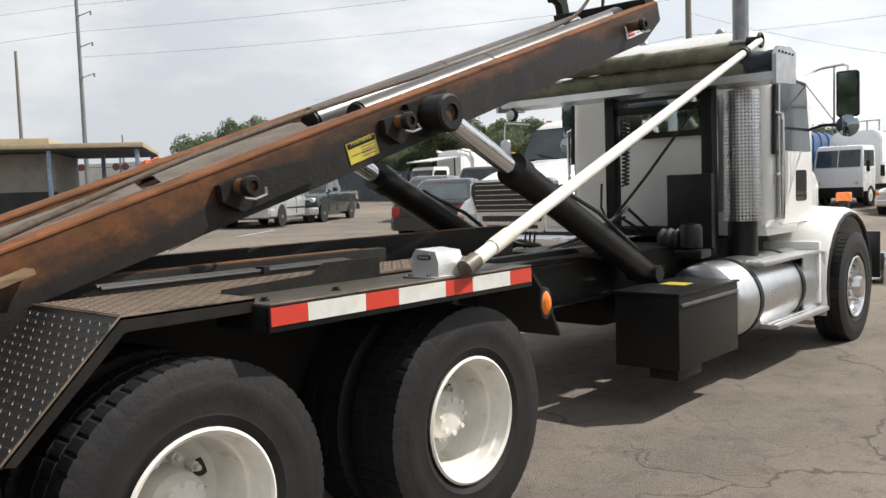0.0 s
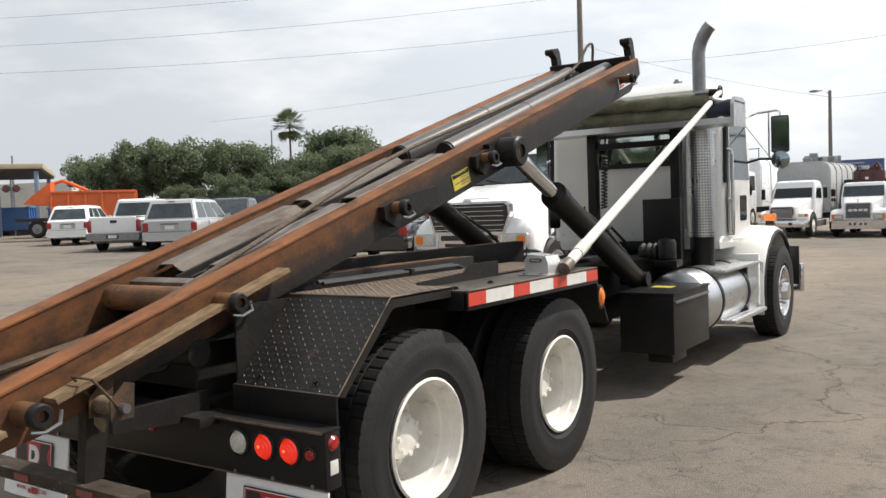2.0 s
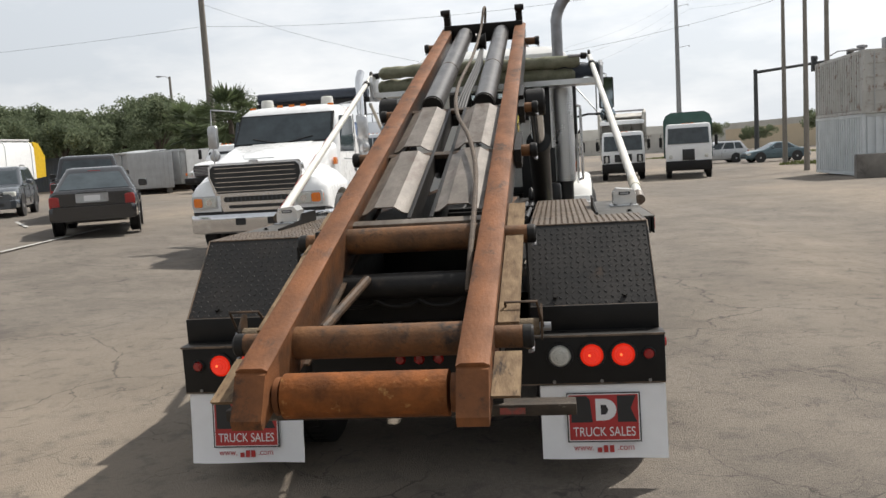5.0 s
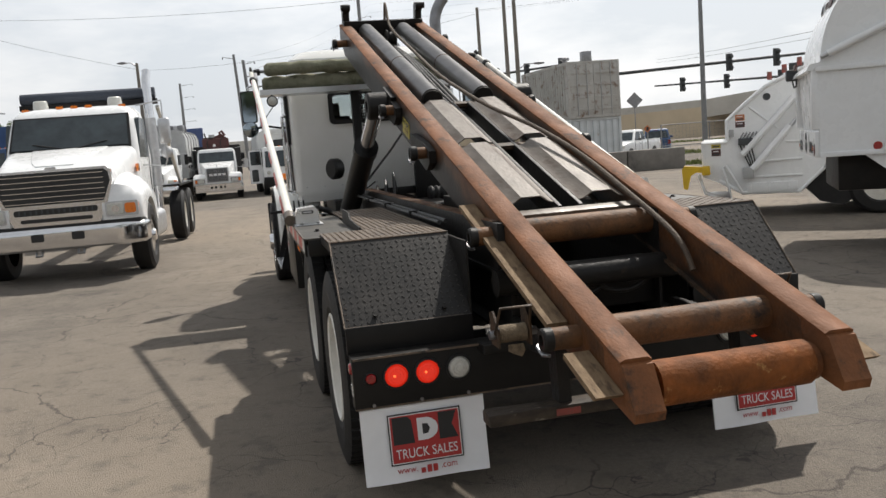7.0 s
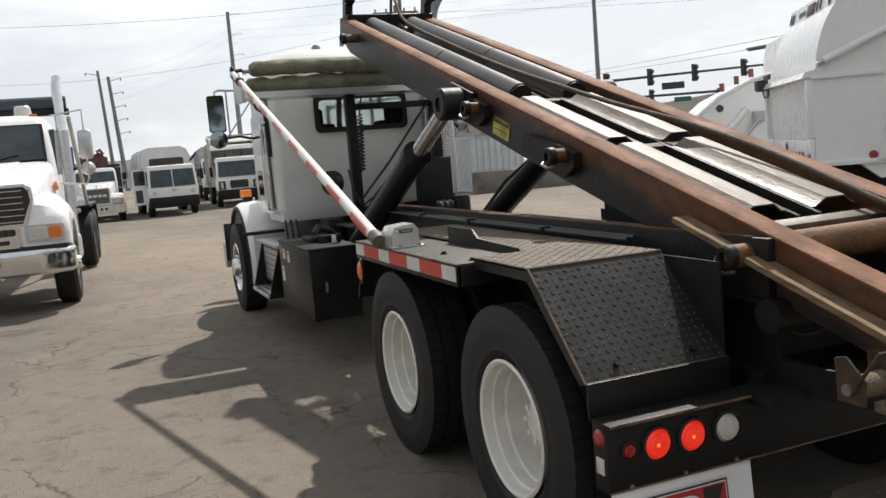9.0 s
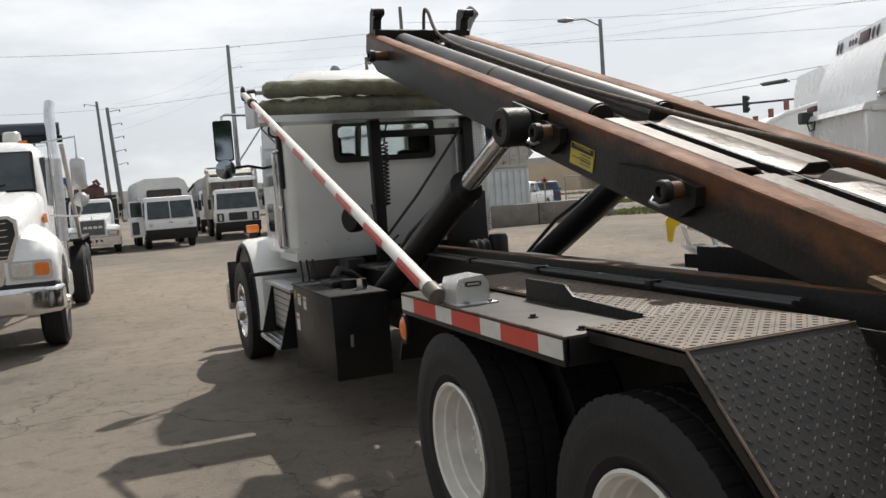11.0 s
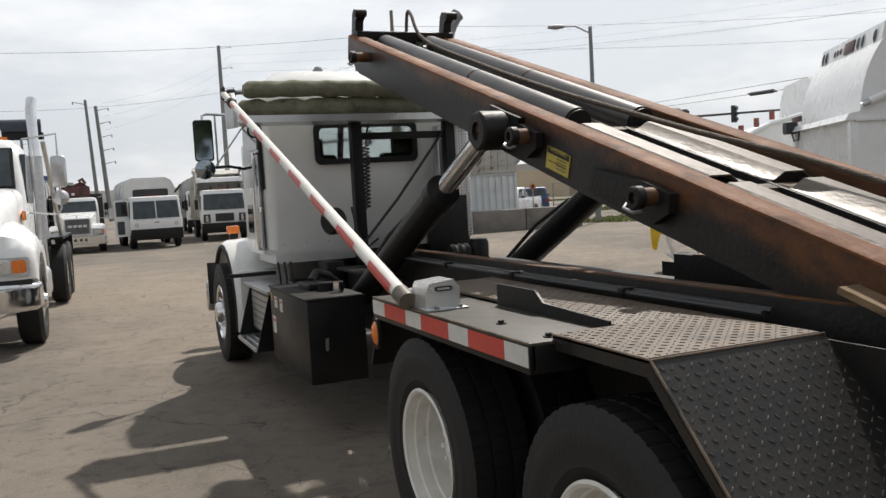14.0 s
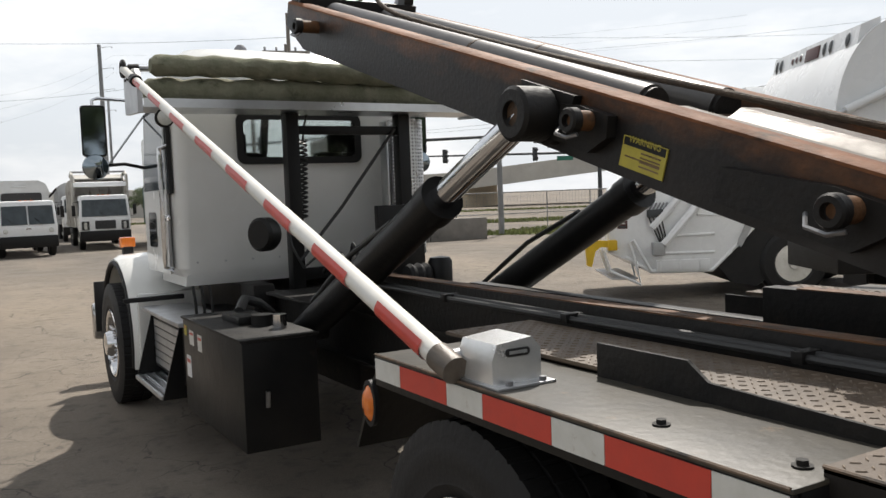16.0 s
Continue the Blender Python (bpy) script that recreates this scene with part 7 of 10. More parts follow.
        part("fuel_tank", S().prism(rect(0.88 * sx, 0.60, 0.24, 0.22, 0.10), "y", -3.0, -1.75), M["alu_dull"], th, "bright rounded fuel tank")
        part("hoist_rail", S().box(min(0.32 * sx, 0.42 * sx), max(0.32 * sx, 0.42 * sx), -8.3, -3.5, 1.06, 1.26, 0.006), M["black_greasy"], th)
        part("gantry_post", S().box(min(0.98 * sx, 1.06 * sx), max(0.98 * sx, 1.06 * sx), -3.42, -3.34, 0.95, 2.72, 0.006), M["black_paint"], th)
        part("tarp_arm", S().tube([(1.12 * sx, -6.0, 1.15), (1.12 * sx, -3.5, 2.62)], 0.035, 10), M["arm_white"], th, "white tarp arm")
        part("rear_fender", S().prism([(-5.0, 1.12), (-5.0, 1.16), (-7.9, 1.16), (-8.0, 0.8), (-7.96, 0.8), (-7.88, 1.12)], "x", 0.88 * sx, 1.2 * sx), M["black_paint"], th)
    part("gantry_bar", S().box(-1.15, 1.15, -3.44, -3.32, 2.66, 2.76, 0.01), M["black_paint"], th)
    part("tarp_roll", S().tube([(-1.12, -3.38, 2.86), (1.12, -3.38, 2.86)], 0.10, 14), M["tarp_navy"], th, "dark rolled tarp")
    part("exhaust_pipe", S().tube([(-1.02, -3.1, 0.8), (-1.02, -3.1, 2.95), (-1.02, -3.14, 3.08), (-1.03, -3.26, 3.22)], 0.075, 16), C, th, "chrome exhaust stack")
    part("exhaust_guard", S().tube([(-1.02, -3.1, 1.2), (-1.02, -3.1, 2.4)], 0.10, 16), M["alu_dull"], th)
    c = 1.45
    rings = []
    for z, hx, y0, y1, r in ((0.80, 0.97, -c - 1.5, -c + 0.02, 0.12), (1.75, 1.0, -c - 1.5, -c + 0.0, 0.14), (2.30, 0.955, -c - 1.48, -c - 0.30, 0.16), (2.46, 0.92, -c - 1.46, -c - 0.40, 0.16), (2.56, 0.84, -c - 1.40, -c - 0.52, 0.18), (2.60, 0.66, -c - 1.25, -c - 0.72, 0.16)):
        rings.append([(px, py, z) for px, py in rect(0, (y0 + y1) / 2, hx, (y1 - y0) / 2, r, 5)])
    cb = part("cab", S().loft(rings), W, th, "white day cab")
    part("windscreen_seal", S().loft([[(hx * -1, y, z), (hx, y, z), (hx, y - 0.06, z), (-hx, y - 0.06, z)] for hx, y, z in ((0.90, -c + 0.006, 1.905), (0.865, -c - 0.345, 2.445))]), M["rubber"], cb)
    part("windscreen", S().loft([[(-hx, y, z), (-hx * 0.5, y + 0.016, z), (hx * 0.5, y + 0.016, z), (hx, y, z), (hx, y - 0.06, z), (-hx, y - 0.06, z)] for hx, y, z in ((0.865, -c + 0.002, 1.94), (0.83, -c - 0.31, 2.42))]), M["screen_glass"], cb, "wide dark windscreen")
    for sx in (-1, 1):
        part("wiper", S().tube([(0.12 * sx, -c + 0.03, 1.93), (0.55 * sx, -c - 0.02, 2.02)], 0.010, 6), M["rubber"], cb)
        part("side_window", S().prism([(-c - 1.05, 1.72), (-c - 0.14, 1.72), (-c - 0.42, 2.36), (-c - 1.02, 2.36)], "x", 0.94 * sx, 1.004 * sx), M["screen_glass"], cb)
        part("door_seam", S().box(min(0.99 * sx, 1.003 * sx), max(0.99 * sx, 1.003 * sx), -c - 1.14, -c - 1.12, 0.9, 2.4), M["signal_black"], cb)
        part("beacon", S().lathe([(0.0, -0.02), (0.12, -0.02), (0.12, 0.05), (0.11, 0.13), (0.09, 0.15), (0, 0.15)], pose(0.58 * sx, -c - 0.95, 2.60), 16), M["clear_lens"], cb, "clear round roof beacon")
    for x in (-0.74, -0.22, 0.0, 0.22, 0.74):
        lamp_marker(cb, x, -c - 0.62, 2.565 if abs(x) < 0.5 else 2.545)


passing_truck()


def boxy_truck():
    """White truck with a tall square grille, boxy fenders and a folded grapple crane on a dark body."""
    th = vehicle("dump_truck", "white truck with dark red grapple crane parked facing the yard", -2.65, 40.0, 180, group=ROW)
    W, K = M["white_paint"], M["decal_black"]
    part("bonnet", S().loft([ring_xz(-0.10, 0.56, 0.80, 1.56, 0.05), ring_xz(-0.16, 0.60, 0.80, 1.62, 0.06), ring_xz(-1.75, 0.84, 0.80, 1.86, 0.08)]), W, th, "white square bonnet")
    g = part("grille", S().prism(rect(0, 1.22, 0.53, 0.36, 0.03, 2), "y", -0.14, -0.05), M["alu_dull"], th, "square bright-framed grille")
    part("grille_recess", S().box(-0.49, 0.49, -0.06, -0.044, 0.90, 1.54), M["signal_black"], g)
    for k in range(13):
        part("grille_bar", S().box(-0.49, 0.49, -0.046, -0.032, 0.925 + 0.047 * k, 0.942 + 0.047 * k, 0.003), M["dull_steel"], g)
    for k in range(4):
        part("badge_block", S().box(-0.40 + 0.21 * k, -0.24 + 0.21 * k, -0.034, -0.018, 1.19, 1.30, 0.008), M["decal_white"], g)
    part("bonnet_emblem", S().prism([(-0.16, 1.62), (-0.06, 1.62), (-0.08, 1.72), (-0.12, 1.74)], "x", -0.025, 0.025), M["chrome"], g)
    bp = part("bumper", S().loft([[(x, -0.30, z) for x, z in rect(0, 0.60, 1.21, 0.21, 0.03, 3)], [(x, -0.05, z) for x, z in rect(0, 0.60, 1.20, 0.21, 0.04, 3)], [(x, 0.03, z) for x, z in rect(0, 0.60, 1.10, 0.19, 0.04, 3)]]), M["chrome"], th, "wide bright front bumper")
    for x in (-0.32, -0.12, 0.12, 0.32):
        # black patches paint shaded holes on the uncut bumper
        part("bumper_hole", S().prism(rect(x, 0.62, 0.05, 0.055, 0.02), "y", 0.028, 0.036), K, bp)
    for sx in (-1, 1):
        arch = [(-0.98 + 0.60 * math.cos(radians(a)), 0.51 + 0.60 * math.sin(radians(a))) for a in range(160, 20, -14)]
        side = [(-0.08, 0.82), (-0.06, 1.10), (-0.20, 1.24), (-0.60, 1.30), (-1.35, 1.28), (-1.62, 1.05), (-1.66, 0.72)] + arch + [(-0.42, 0.80)]
        fd = part("front_fender", S().loft([[(x * sx, y - i, z + d * (z > 1.0)) for y, z in side] for x, d, i in ((0.55, 0.04, 0.0), (1.08, 0.0, 0.0), (1.16, -0.05, 0.03), (1.18, -0.12, 0.06))]), W, th, "white square-shouldered fender")
        part("lamp_bezel", S().prism(rect(0.86 * sx, 0.955, 0.24, 0.105, 0.02), "y", -0.12, -0.045), M["dull_steel"], fd)
        part("headlamp", S().prism(rect(0.82 * sx, 0.955, 0.16, 0.075, 0.02), "y", -0.06, -0.034), M["clear_lens"], fd, "oblong headlamp")
        part("turn_lamp", S().prism(rect(1.04 * sx, 0.955, 0.05, 0.075, 0.02), "y", -0.06, -0.034), M["amber_lens"], fd)
        far_wheel(th, 1.02 * sx, -0.98, "white")
        for y in (-7.4, -6.05):
            far_wheel(th, 1.06 * sx, y, "dual")
        truck_mirror(th, sx, 1.32, -1.95, 2.02, "black_paint", 0.36)
        part("frame_rail", S().box(min(0.36 * sx, 0.44 * sx), max(0.36 * sx, 0.44 * sx), -8.4, -1.7, 0.72, 1.0), M["black_greasy"], th)
        part("step_tank", S().prism(rect(0.9 * sx, 0.62, 0.24, 0.20, 0.08), "y", -3.3, -1.8), M["alu_dull"], th)
    rings = []
    for z, hx, y0, y1 in ((0.80, 0.96, -3.35, -1.72), (1.75, 0.98, -3.35, -1.74), (2.35, 0.94, -3.33, -2.02), (2.50, 0.88, -3.28, -2.12), (2.54, 0.76, -3.15, -2.28)):
        rings.append([(px, py, z) for px, py in rect(0, (y0 + y1) / 2, hx, (y1 - y0) / 2, 0.10, 4)])
    cb = part("cab", S().loft(rings), W, th, "white cab with a low roof")
    part("windscreen", S().loft([[(-hx, y, z), (hx, y, z), (hx, y - 0.06, z), (-hx, y - 0.06, z)] for hx, y, z in ((0.88, -1.745, 1.87), (0.85, -1.985, 2.36))]), M["screen_glass"], cb, "dark windscreen")
    for sx in (-1, 1):
        part("side_window", S().prism([(-2.95, 1.75), (-1.92, 1.75), (-2.12, 2.32), (-2.92, 2.32)], "x", 0.92 * sx, 0.985 * sx), M["screen_glass"], cb)
    b = part("body", S().prism([(-1.2, 1.1), (1.2, 1.1), (1.2, 2.72), (1.13, 2.72), (1.13, 1.3), (-1.13, 1.3), (-1.13, 2.72), (-1.2, 2.72)], "y", -8.4, -4.3), K, th, "black open steel body")
    part("body_front", S().box(-1.2, 1.2, -4.38, -4.28, 1.1, 2.72), K, b)
    for k in range(5):
        part("body_rib", S().box(-1.25, 1.25, -5.2 - 0.75 * k, -5.1 - 0.75 * k, 1.1, 2.70, 0.01), K, b)
    # folded crane behind the cab
    cr = part("crane_base", S().box(-0.62, 0.62, -4.2, -3.6, 1.0, 2.62, 0.03), M["maroon"], th, "dark red crane pedestal")
    part("crane_mast", S().box(-0.68, 0.70, -4.15, -3.65, 2.62, 3.10, 0.05), M["maroon"], cr, "dark red folded crane frame")
    part("boom", S().prism([(-0.62, 3.08), (-0.30, 3.34), (0.05, 3.20), (0.66, 3.16), (0.66, 3.02), (-0.62, 2.96)], "y", -4.1, -3.8), M["maroon"], cr)
    part("boom_end", S().tube([(-0.50, -3.75, 3.22), (-0.36, -3.75, 3.46), (-0.20, -3.75, 3.34)], 0.08, 10), M["maroon"], cr)
    part("crane_cylinder", S().tube([(-0.55, -3.70, 2.75), (0.30, -3.70, 3.12)], 0.05, 10), M["black_greasy"], cr)
    part("crane_seat", S().box(0.02, 0.34, -4.0, -3.75, 3.16, 3.32, 0.04), M["grey_body"], cr)
    part("lever_stand", S().tube([(0.50, -3.8, 3.1), (0.54, -3.8, 3.42), (0.66, -3.8, 3.30)], 0.035, 8), M["black_greasy"], cr)
    part("small_plate", S().box(0.02, 0.16, -3.648, -3.640, 2.68, 2.80), M["decal_white"], cr)
    for x in (-0.28, 0.40):
        part("crane_hose", S().tube([(x, -3.62, 2.4), (x + 0.05, -3.55, 2.9), (x - 0.08, -3.66, 3.15)], 0.025, 6), M["hose"], cr)


boxy_truck()

# service truck with a pale box body
th = vehicle("service_truck", "white truck with tall pale equipment box body", -5.6, 38.5, 176, group=ROW)
conventional(th, "white_paint", hood=1.7, hood_z=(1.5, 1.78), cab_top=2.62, slats=8, roof_lamps=False)
packer_body(th, "grey_body", -9.5, -3.6, 3.5, 1.22, 6, "equipment_body", "pale grey equipment box body")
rng = random.Random(9)
for k in range(9):
    part("roof_equipment", S().box(-0.2, 0.2, -0.3, 0.3, 0, rng.uniform(0.25, 0.6), 0.04, pose(rng.uniform(-0.8, 0.8), rng.uniform(-8.5, -4), 3.5, 0, 0, rng.uniform(0, 90))), M["dull_steel"], th)

# low cab refuse trucks
th = vehicle("refuse_truck", "white low-cab refuse truck with split windscreen and open door", 0.74, 40.0, 182, group=ROW)
cabover(th, "white_paint", 2.42)
packer_body(th, "pale_body", -8.6, -2.3, 3.30, 1.17, 4, label="grey-white rounded refuse body")
# black plate on the closed body front, painting the opening's shade
part("body_opening", S().prism(rect(-0.05, 2.55, 0.82, 0.24, 0.10), "y", -2.3, -2.26), M["decal_black"], th)
part("body_hood", S().box(-0.30, 0.30, -2.32, -2.25, 3.02, 3.10, 0.02), M["pale_body"], th)
part("lift_arm", S().tube([(-1.16, -2.5, 2.55), (-1.30, -2.2, 2.72), (-1.46, -2.0, 2.95)], 0.05, 8), M["black_greasy"], th, "dark bent lift arm")
part("badge", S().prism(rect(0, 1.22, 0.10, 0.035, 0.03), "y", 0.0, 0.018), M["chrome"], th)
dr = part("open_door", S().prism([(1.14, 0.62), (1.78, 0.62), (1.78, 2.25), (1.68, 2.30), (1.14, 2.30), (1.14, 2.24), (1.70, 2.22), (1.70, 1.55), (1.20, 1.55), (1.20, 2.24), (1.14, 2.24)], "y", -0.66, -0.60), M["white_paint"], th, "white cab door standing open")
part("door_glass", S().box(1.20, 1.70, -0.64, -0.625, 1.55, 2.23), M["screen_glass"], dr)
part("door_window_low", S().prism(rect(1.52, 1.02, 0.16, 0.30, 0.05), "y", -0.602, -0.59), M["screen_glass"], dr)
part("door_mirror", S().prism(rect(1.92, 1.72, 0.10, 0.24, 0.05), "y", -0.58, -0.52), M["alu_dull"], dr)

th = vehicle("refuse_truck", "white cabover refuse truck with tall grimy ribbed body", 4.3, 43.2, 176, group=ROW)
cabover(th, "white_paint", 2.62, 9.5, split=False)
g = part("grille", S().prism(rect(0, 1.20, 0.46, 0.20, 0.03), "y", 0.0, 0.03), M["decal_black"], th, "black grille panel")
for k in range(5):
    part("grille_bar", S().box(-0.42, 0.42, 0.028, 0.036, 1.06 + 0.065 * k, 1.075 + 0.065 * k), M["signal_black"], g)
for sx in (-1, 1):
    q = part("lamp_panel", S().prism(rect(0.88 * sx, 1.17, 0.17, 0.21, 0.03), "y", 0.0, 0.022), M["decal_black"], th)
    for z in (1.07, 1.26):
        part("lamp", disc(S(), (0.88 * sx, 0.02, z), (0, 1, 0), 0.07, 0.012, 14), M["clear_lens"], q)
packer_body(th, "grimy_body", -9.4, -3.4, 3.65, 1.22, 8, label="grimy pale ribbed refuse body")
part("hopper_wall", S().prism([(-3.4, 1.1), (-2.1, 1.1), (-2.1, 2.75), (-1.9, 3.15), (-1.9, 3.30), (-3.4, 3.70)], "x", -1.2, -1.12), M["grimy_body"], th)
part("hopper_wall", S().prism([(-3.4, 1.1), (-2.1, 1.1), (-2.1, 2.75), (-1.9, 3.15), (-1.9, 3.30), (-3.4, 3.70)], "x", 1.12, 1.2), M["grimy_body"], th)
part("hopper_floor", S().box(-1.12, 1.12, -3.4, -2.12, 1.1, 2.4), M["decal_black"], th)
part("hopper_lip", S().prism([(-2.0, 3.05), (-1.84, 3.05), (-1.84, 3.26), (-2.0, 3.30)], "x", -1.22, 1.22), M["white_paint"], th, "white hopper crossbeam")
part("hopper_roof", S().prism([(-3.4, 3.60), (-2.3, 3.42), (-2.3, 3.48), (-3.4, 3.70)], "x", -1.12, 1.12), M["grimy_body"], th)
for sx in (-1, 1):
    part("lift_arm", S().tube([(1.24 * sx, -3.6, 3.62), (1.24 * sx, -2.6, 3.80), (1.26 * sx, -2.0, 3.62), (1.26 * sx, -1.88, 3.1), (1.26 * sx, -2.2, 2.0)], 0.075, 8), M["grimy_body"], th, "bent grimy lift arm")
part("arm_bar", S().tube([(-1.24, -2.4, 3.80), (1.24, -2.4, 3.80)], 0.05, 8), M["dull_steel"], th)

th = vehicle("refuse_truck", "white cabover truck with dark green refuse body", 7.4, 41.0, 172, group=ROW)
cabover(th, "white_paint", 2.8, 9.0, split=False)
part("grille", S().box(-0.3, 0.3, 0.0, 0.03, 0.95, 1.5, 0.02), M["decal_black"], th)
packer_body(th, "green_paint", -9.0, -2.2, 3.4, 1.22, 6, label="dark green refuse body")

th = vehicle("refuse_truck", "white cabover truck with pale body parked in the row", 5.0, 56.0, 176, group=ROW)
cabover(th, "white_paint", 2.8, 9.0, split=False)
part("grille", S().box(-0.4, 0.4, 0.0, 0.03, 0.95, 1.42, 0.02), M["decal_black"], th)
packer_body(th, "grey_body", -9.0, -2.2, 3.6, 1.22, 6)

th = vehicle("dump_truck", "older white truck with boxy bonnet and black grille", -17.2, 37.6, 166, group=ROW)
conventional(th, "white_paint", hood=1.6, hood_z=(1.5, 1.65), cab_top=2.45, slats=6, grille="black_paint", bumper="black_paint", rear=6.5)
th = vehicle("tractor_truck", "blue highway tractor with tall roof fairing", -15.3, 42.0, 170, group=ROW)
conventional(th, "blue_paint", hood=1.9, hood_z=(1.5, 1.85), cab_top=2.7, slats=10, bumper="blue_dark", roof_lamps=False)
part("roof_fairing", S().loft([[(px, -2.5, pz) for px, pz in rect(0, 2.75, 0.85, 0.12, 0.1)], [(px, -3.1, pz) for px, pz in rect(0, 3.1, 1.05, 0.5, 0.2)], [(px, -3.9, pz) for px, pz in rect(0, 3.2, 1.15, 0.6, 0.2)]]), M["blue_paint"], th, "blue roof air fairing")
part("sleeper", S().box(-1.15, 1.15, -5.2, -3.4, 0.9, 2.9, 0.12), M["blue_paint"], th)
th = vehicle("refuse_truck", "dark blue cabover refuse truck with blue packer body", -11.6, 37.8, 182, group=ROW)
cabover(th, "blue_dark", 2.6, 9.0, low="blue_dark")
part("grille", S().prism([(-0.35, 0.85), (0.35, 0.85), (0.45, 1.3), (0.2, 1.5), (-0.2, 1.5), (-0.45, 1.3)], "y", 0.0, 0.035), M["alu_dull"], th)
packer_body(th, "blue_dark", -9.2, -2.3, 3.6, 1.2, 6, label="dark blue refuse body")
th = vehicle("refuse_truck", "white cabover truck with tall frame rack", -9.2, 42.0, 176, group=ROW)
cabover(th, "white_paint", 2.9, 9.0)
packer_body(th, "white_paint", -9.0, -2.2, 3.6, 1.2, 5)
for k in range(5):
    part("rack_bar", S().tube([(-1.1 + 0.55 * k, -2.3, 3.6), (-1.1 + 0.55 * k, -2.3, 4.1)], 0.03, 6), M["dull_steel"], th)
part("rack_rail", S().tube([(-1.15, -2.3, 4.1), (1.15, -2.3, 4.1)], 0.03, 6), M["dull_steel"], th)


# two white refuse trucks parked side by side, their tails towards the hoist truck's cab
def rear_loader():
    """The farther of two parked refuse trucks: local tail edge at y = 0, nose towards +y, near side at x = 0."""
    th = thing("refuse_truck", "clean white rear-loader refuse truck with big ribbed hopper tailgate", "truck", ROW, pose(6.29, 10.14, -0.15, 0, 0, LOADER_TURN))
    W = 2.44
    G = 0.15
    gate = [(0.17, 0.62), (0.16, 1.23), (0.60, 1.22), (0.58, 1.58), (0.79, 1.78), (1.23, 2.14), (1.76, 2.38), (2.45, 2.55), (2.45, 0.95), (2.15, 0.65), (1.78, 0.28), (0.82, 0.29), (0.42, 0.52)]
    t = part("tailgate", S().prism([(y, z + G) for y, z in gate], "x", -W, 0.0), M["white_paint"], th, "white sloping hopper tailgate")

    def strip(pts, x, name="rib", mtl="white_paint", r=0.03, label=""):
        return part(name, S().tube([(x, y, z + G) for y, z in pts], r, 8), M[mtl], t, label)

    def plate(name, y0, y1, z0, z1, mtl, x0=0.0, x1=0.006, b=0.0, label=""):
        return part(name, S().box(x0, x1, y0, y1, z0 + G, z1 + G, b), M[mtl], t, label)
    # edge beads and cross ribs
    strip([(0.60, 1.24), (0.60, 1.58), (0.80, 1.76), (1.23, 2.11), (1.76, 2.35), (2.42, 2.52)], 0.01, r=0.035)
    strip([(0.19, 0.64), (0.18, 1.21), (0.58, 1.20)], 0.005, r=0.025)
    strip([(0.44, 0.54), (0.83, 0.31), (1.76, 0.30), (2.13, 0.66), (2.42, 0.96)], 0.01, r=0.032)
    strip([(1.10, 0.84), (1.80, 0.86)], 0.01, r=0.022)
    strip([(1.05, 0.58), (1.80, 0.58)], 0.01, r=0.022)
    strip([(1.55, 1.16), (2.25, 1.12)], 0.01, r=0.022)
    strip([(0.98, 1.78), (1.42, 1.40)], 0.006, r=0.018)
    # packing ram beside its guide beam
    strip([(0.84, 0.98), (1.70, 1.90)], 0.07, "guide_beam", "white_paint", 0.055)
    strip([(1.00, 0.72), (1.62, 1.42)], 0.13, "ram_barrel", "white_paint", 0.062, "white packing cylinder")
    strip([(1.62, 1.42), (1.90, 1.74)], 0.13, "ram_rod", "alu_dull", 0.035)
    plate("ram_bracket", 1.78, 1.96, 1.66, 1.84, "grey_body", 0.0, 0.16, 0.02)
    plate("ram_bracket", 0.84, 1.02, 0.56, 0.76, "grey_body", 0.0, 0.16, 0.02)
    # valve block with levers and hoses
    plate("valve_block", 0.78, 1.02, 1.14, 1.26, "signal_black", 0.0, 0.09, 0.012, "black hydraulic valve block")
    for k in range(5):
        strip([(0.80 + 0.055 * k, 1.24), (0.87 + 0.055 * k, 1.36)], 0.06, "valve_lever", "dull_steel", 0.012)
    for k in range(4):
        strip([(0.80 + 0.06 * k, 1.16), (0.86 + 0.05 * k, 1.0), (0.92 + 0.04 * k, 0.86), (0.98, 0.72)], 0.05 + 0.012 * k, "valve_hose", "hose", 0.012)
    # sill box, latch bar and seam
    plate("sill_box", 0.90, 1.72, 0.31, 0.48, "white_paint", 0.0, 0.05, 0.012)
    for y in (0.94, 1.24, 1.55):
        plate("sill_rib", y, y + 0.035, 0.32, 0.47, "white_paint", 0.05, 0.064, 0.004)
    part("latch_bar", S().prism([(y, z + G) for y, z in ((2.40, 1.50), (2.46, 1.50), (2.43, 1.32), (2.47, 1.26), (2.36, 1.02), (2.38, 0.98), (2.20, 0.64), (2.13, 0.68), (2.27, 0.98), (2.25, 1.02), (2.35, 1.26))], "x", 0.005, 0.05), M["grey_body"], t, "jagged grey latch bar")
    part("port_hole", disc(S(), (0.0, 1.26, 1.94 + G), (1, 0, 0), 0.062, 0.012, 20), M["signal_black"], t)
    plate("junction_box", 0.63, 0.71, 1.30, 1.42, "grey_body", 0.0, 0.05, 0.008)
    for y, z, hh, mm in ((0.74, 1.565, 0.105, "sign_orange"), (0.74, 1.45, 0.095, "maroon"), (0.33, 1.12, 0.10, "sticker_yellow"), (0.33, 0.98, 0.12, "maroon")):
        w = plate("warning_label", y, y + 0.155, z, z + hh, mm, 0.0, 0.004, 0, "small printed warning label")
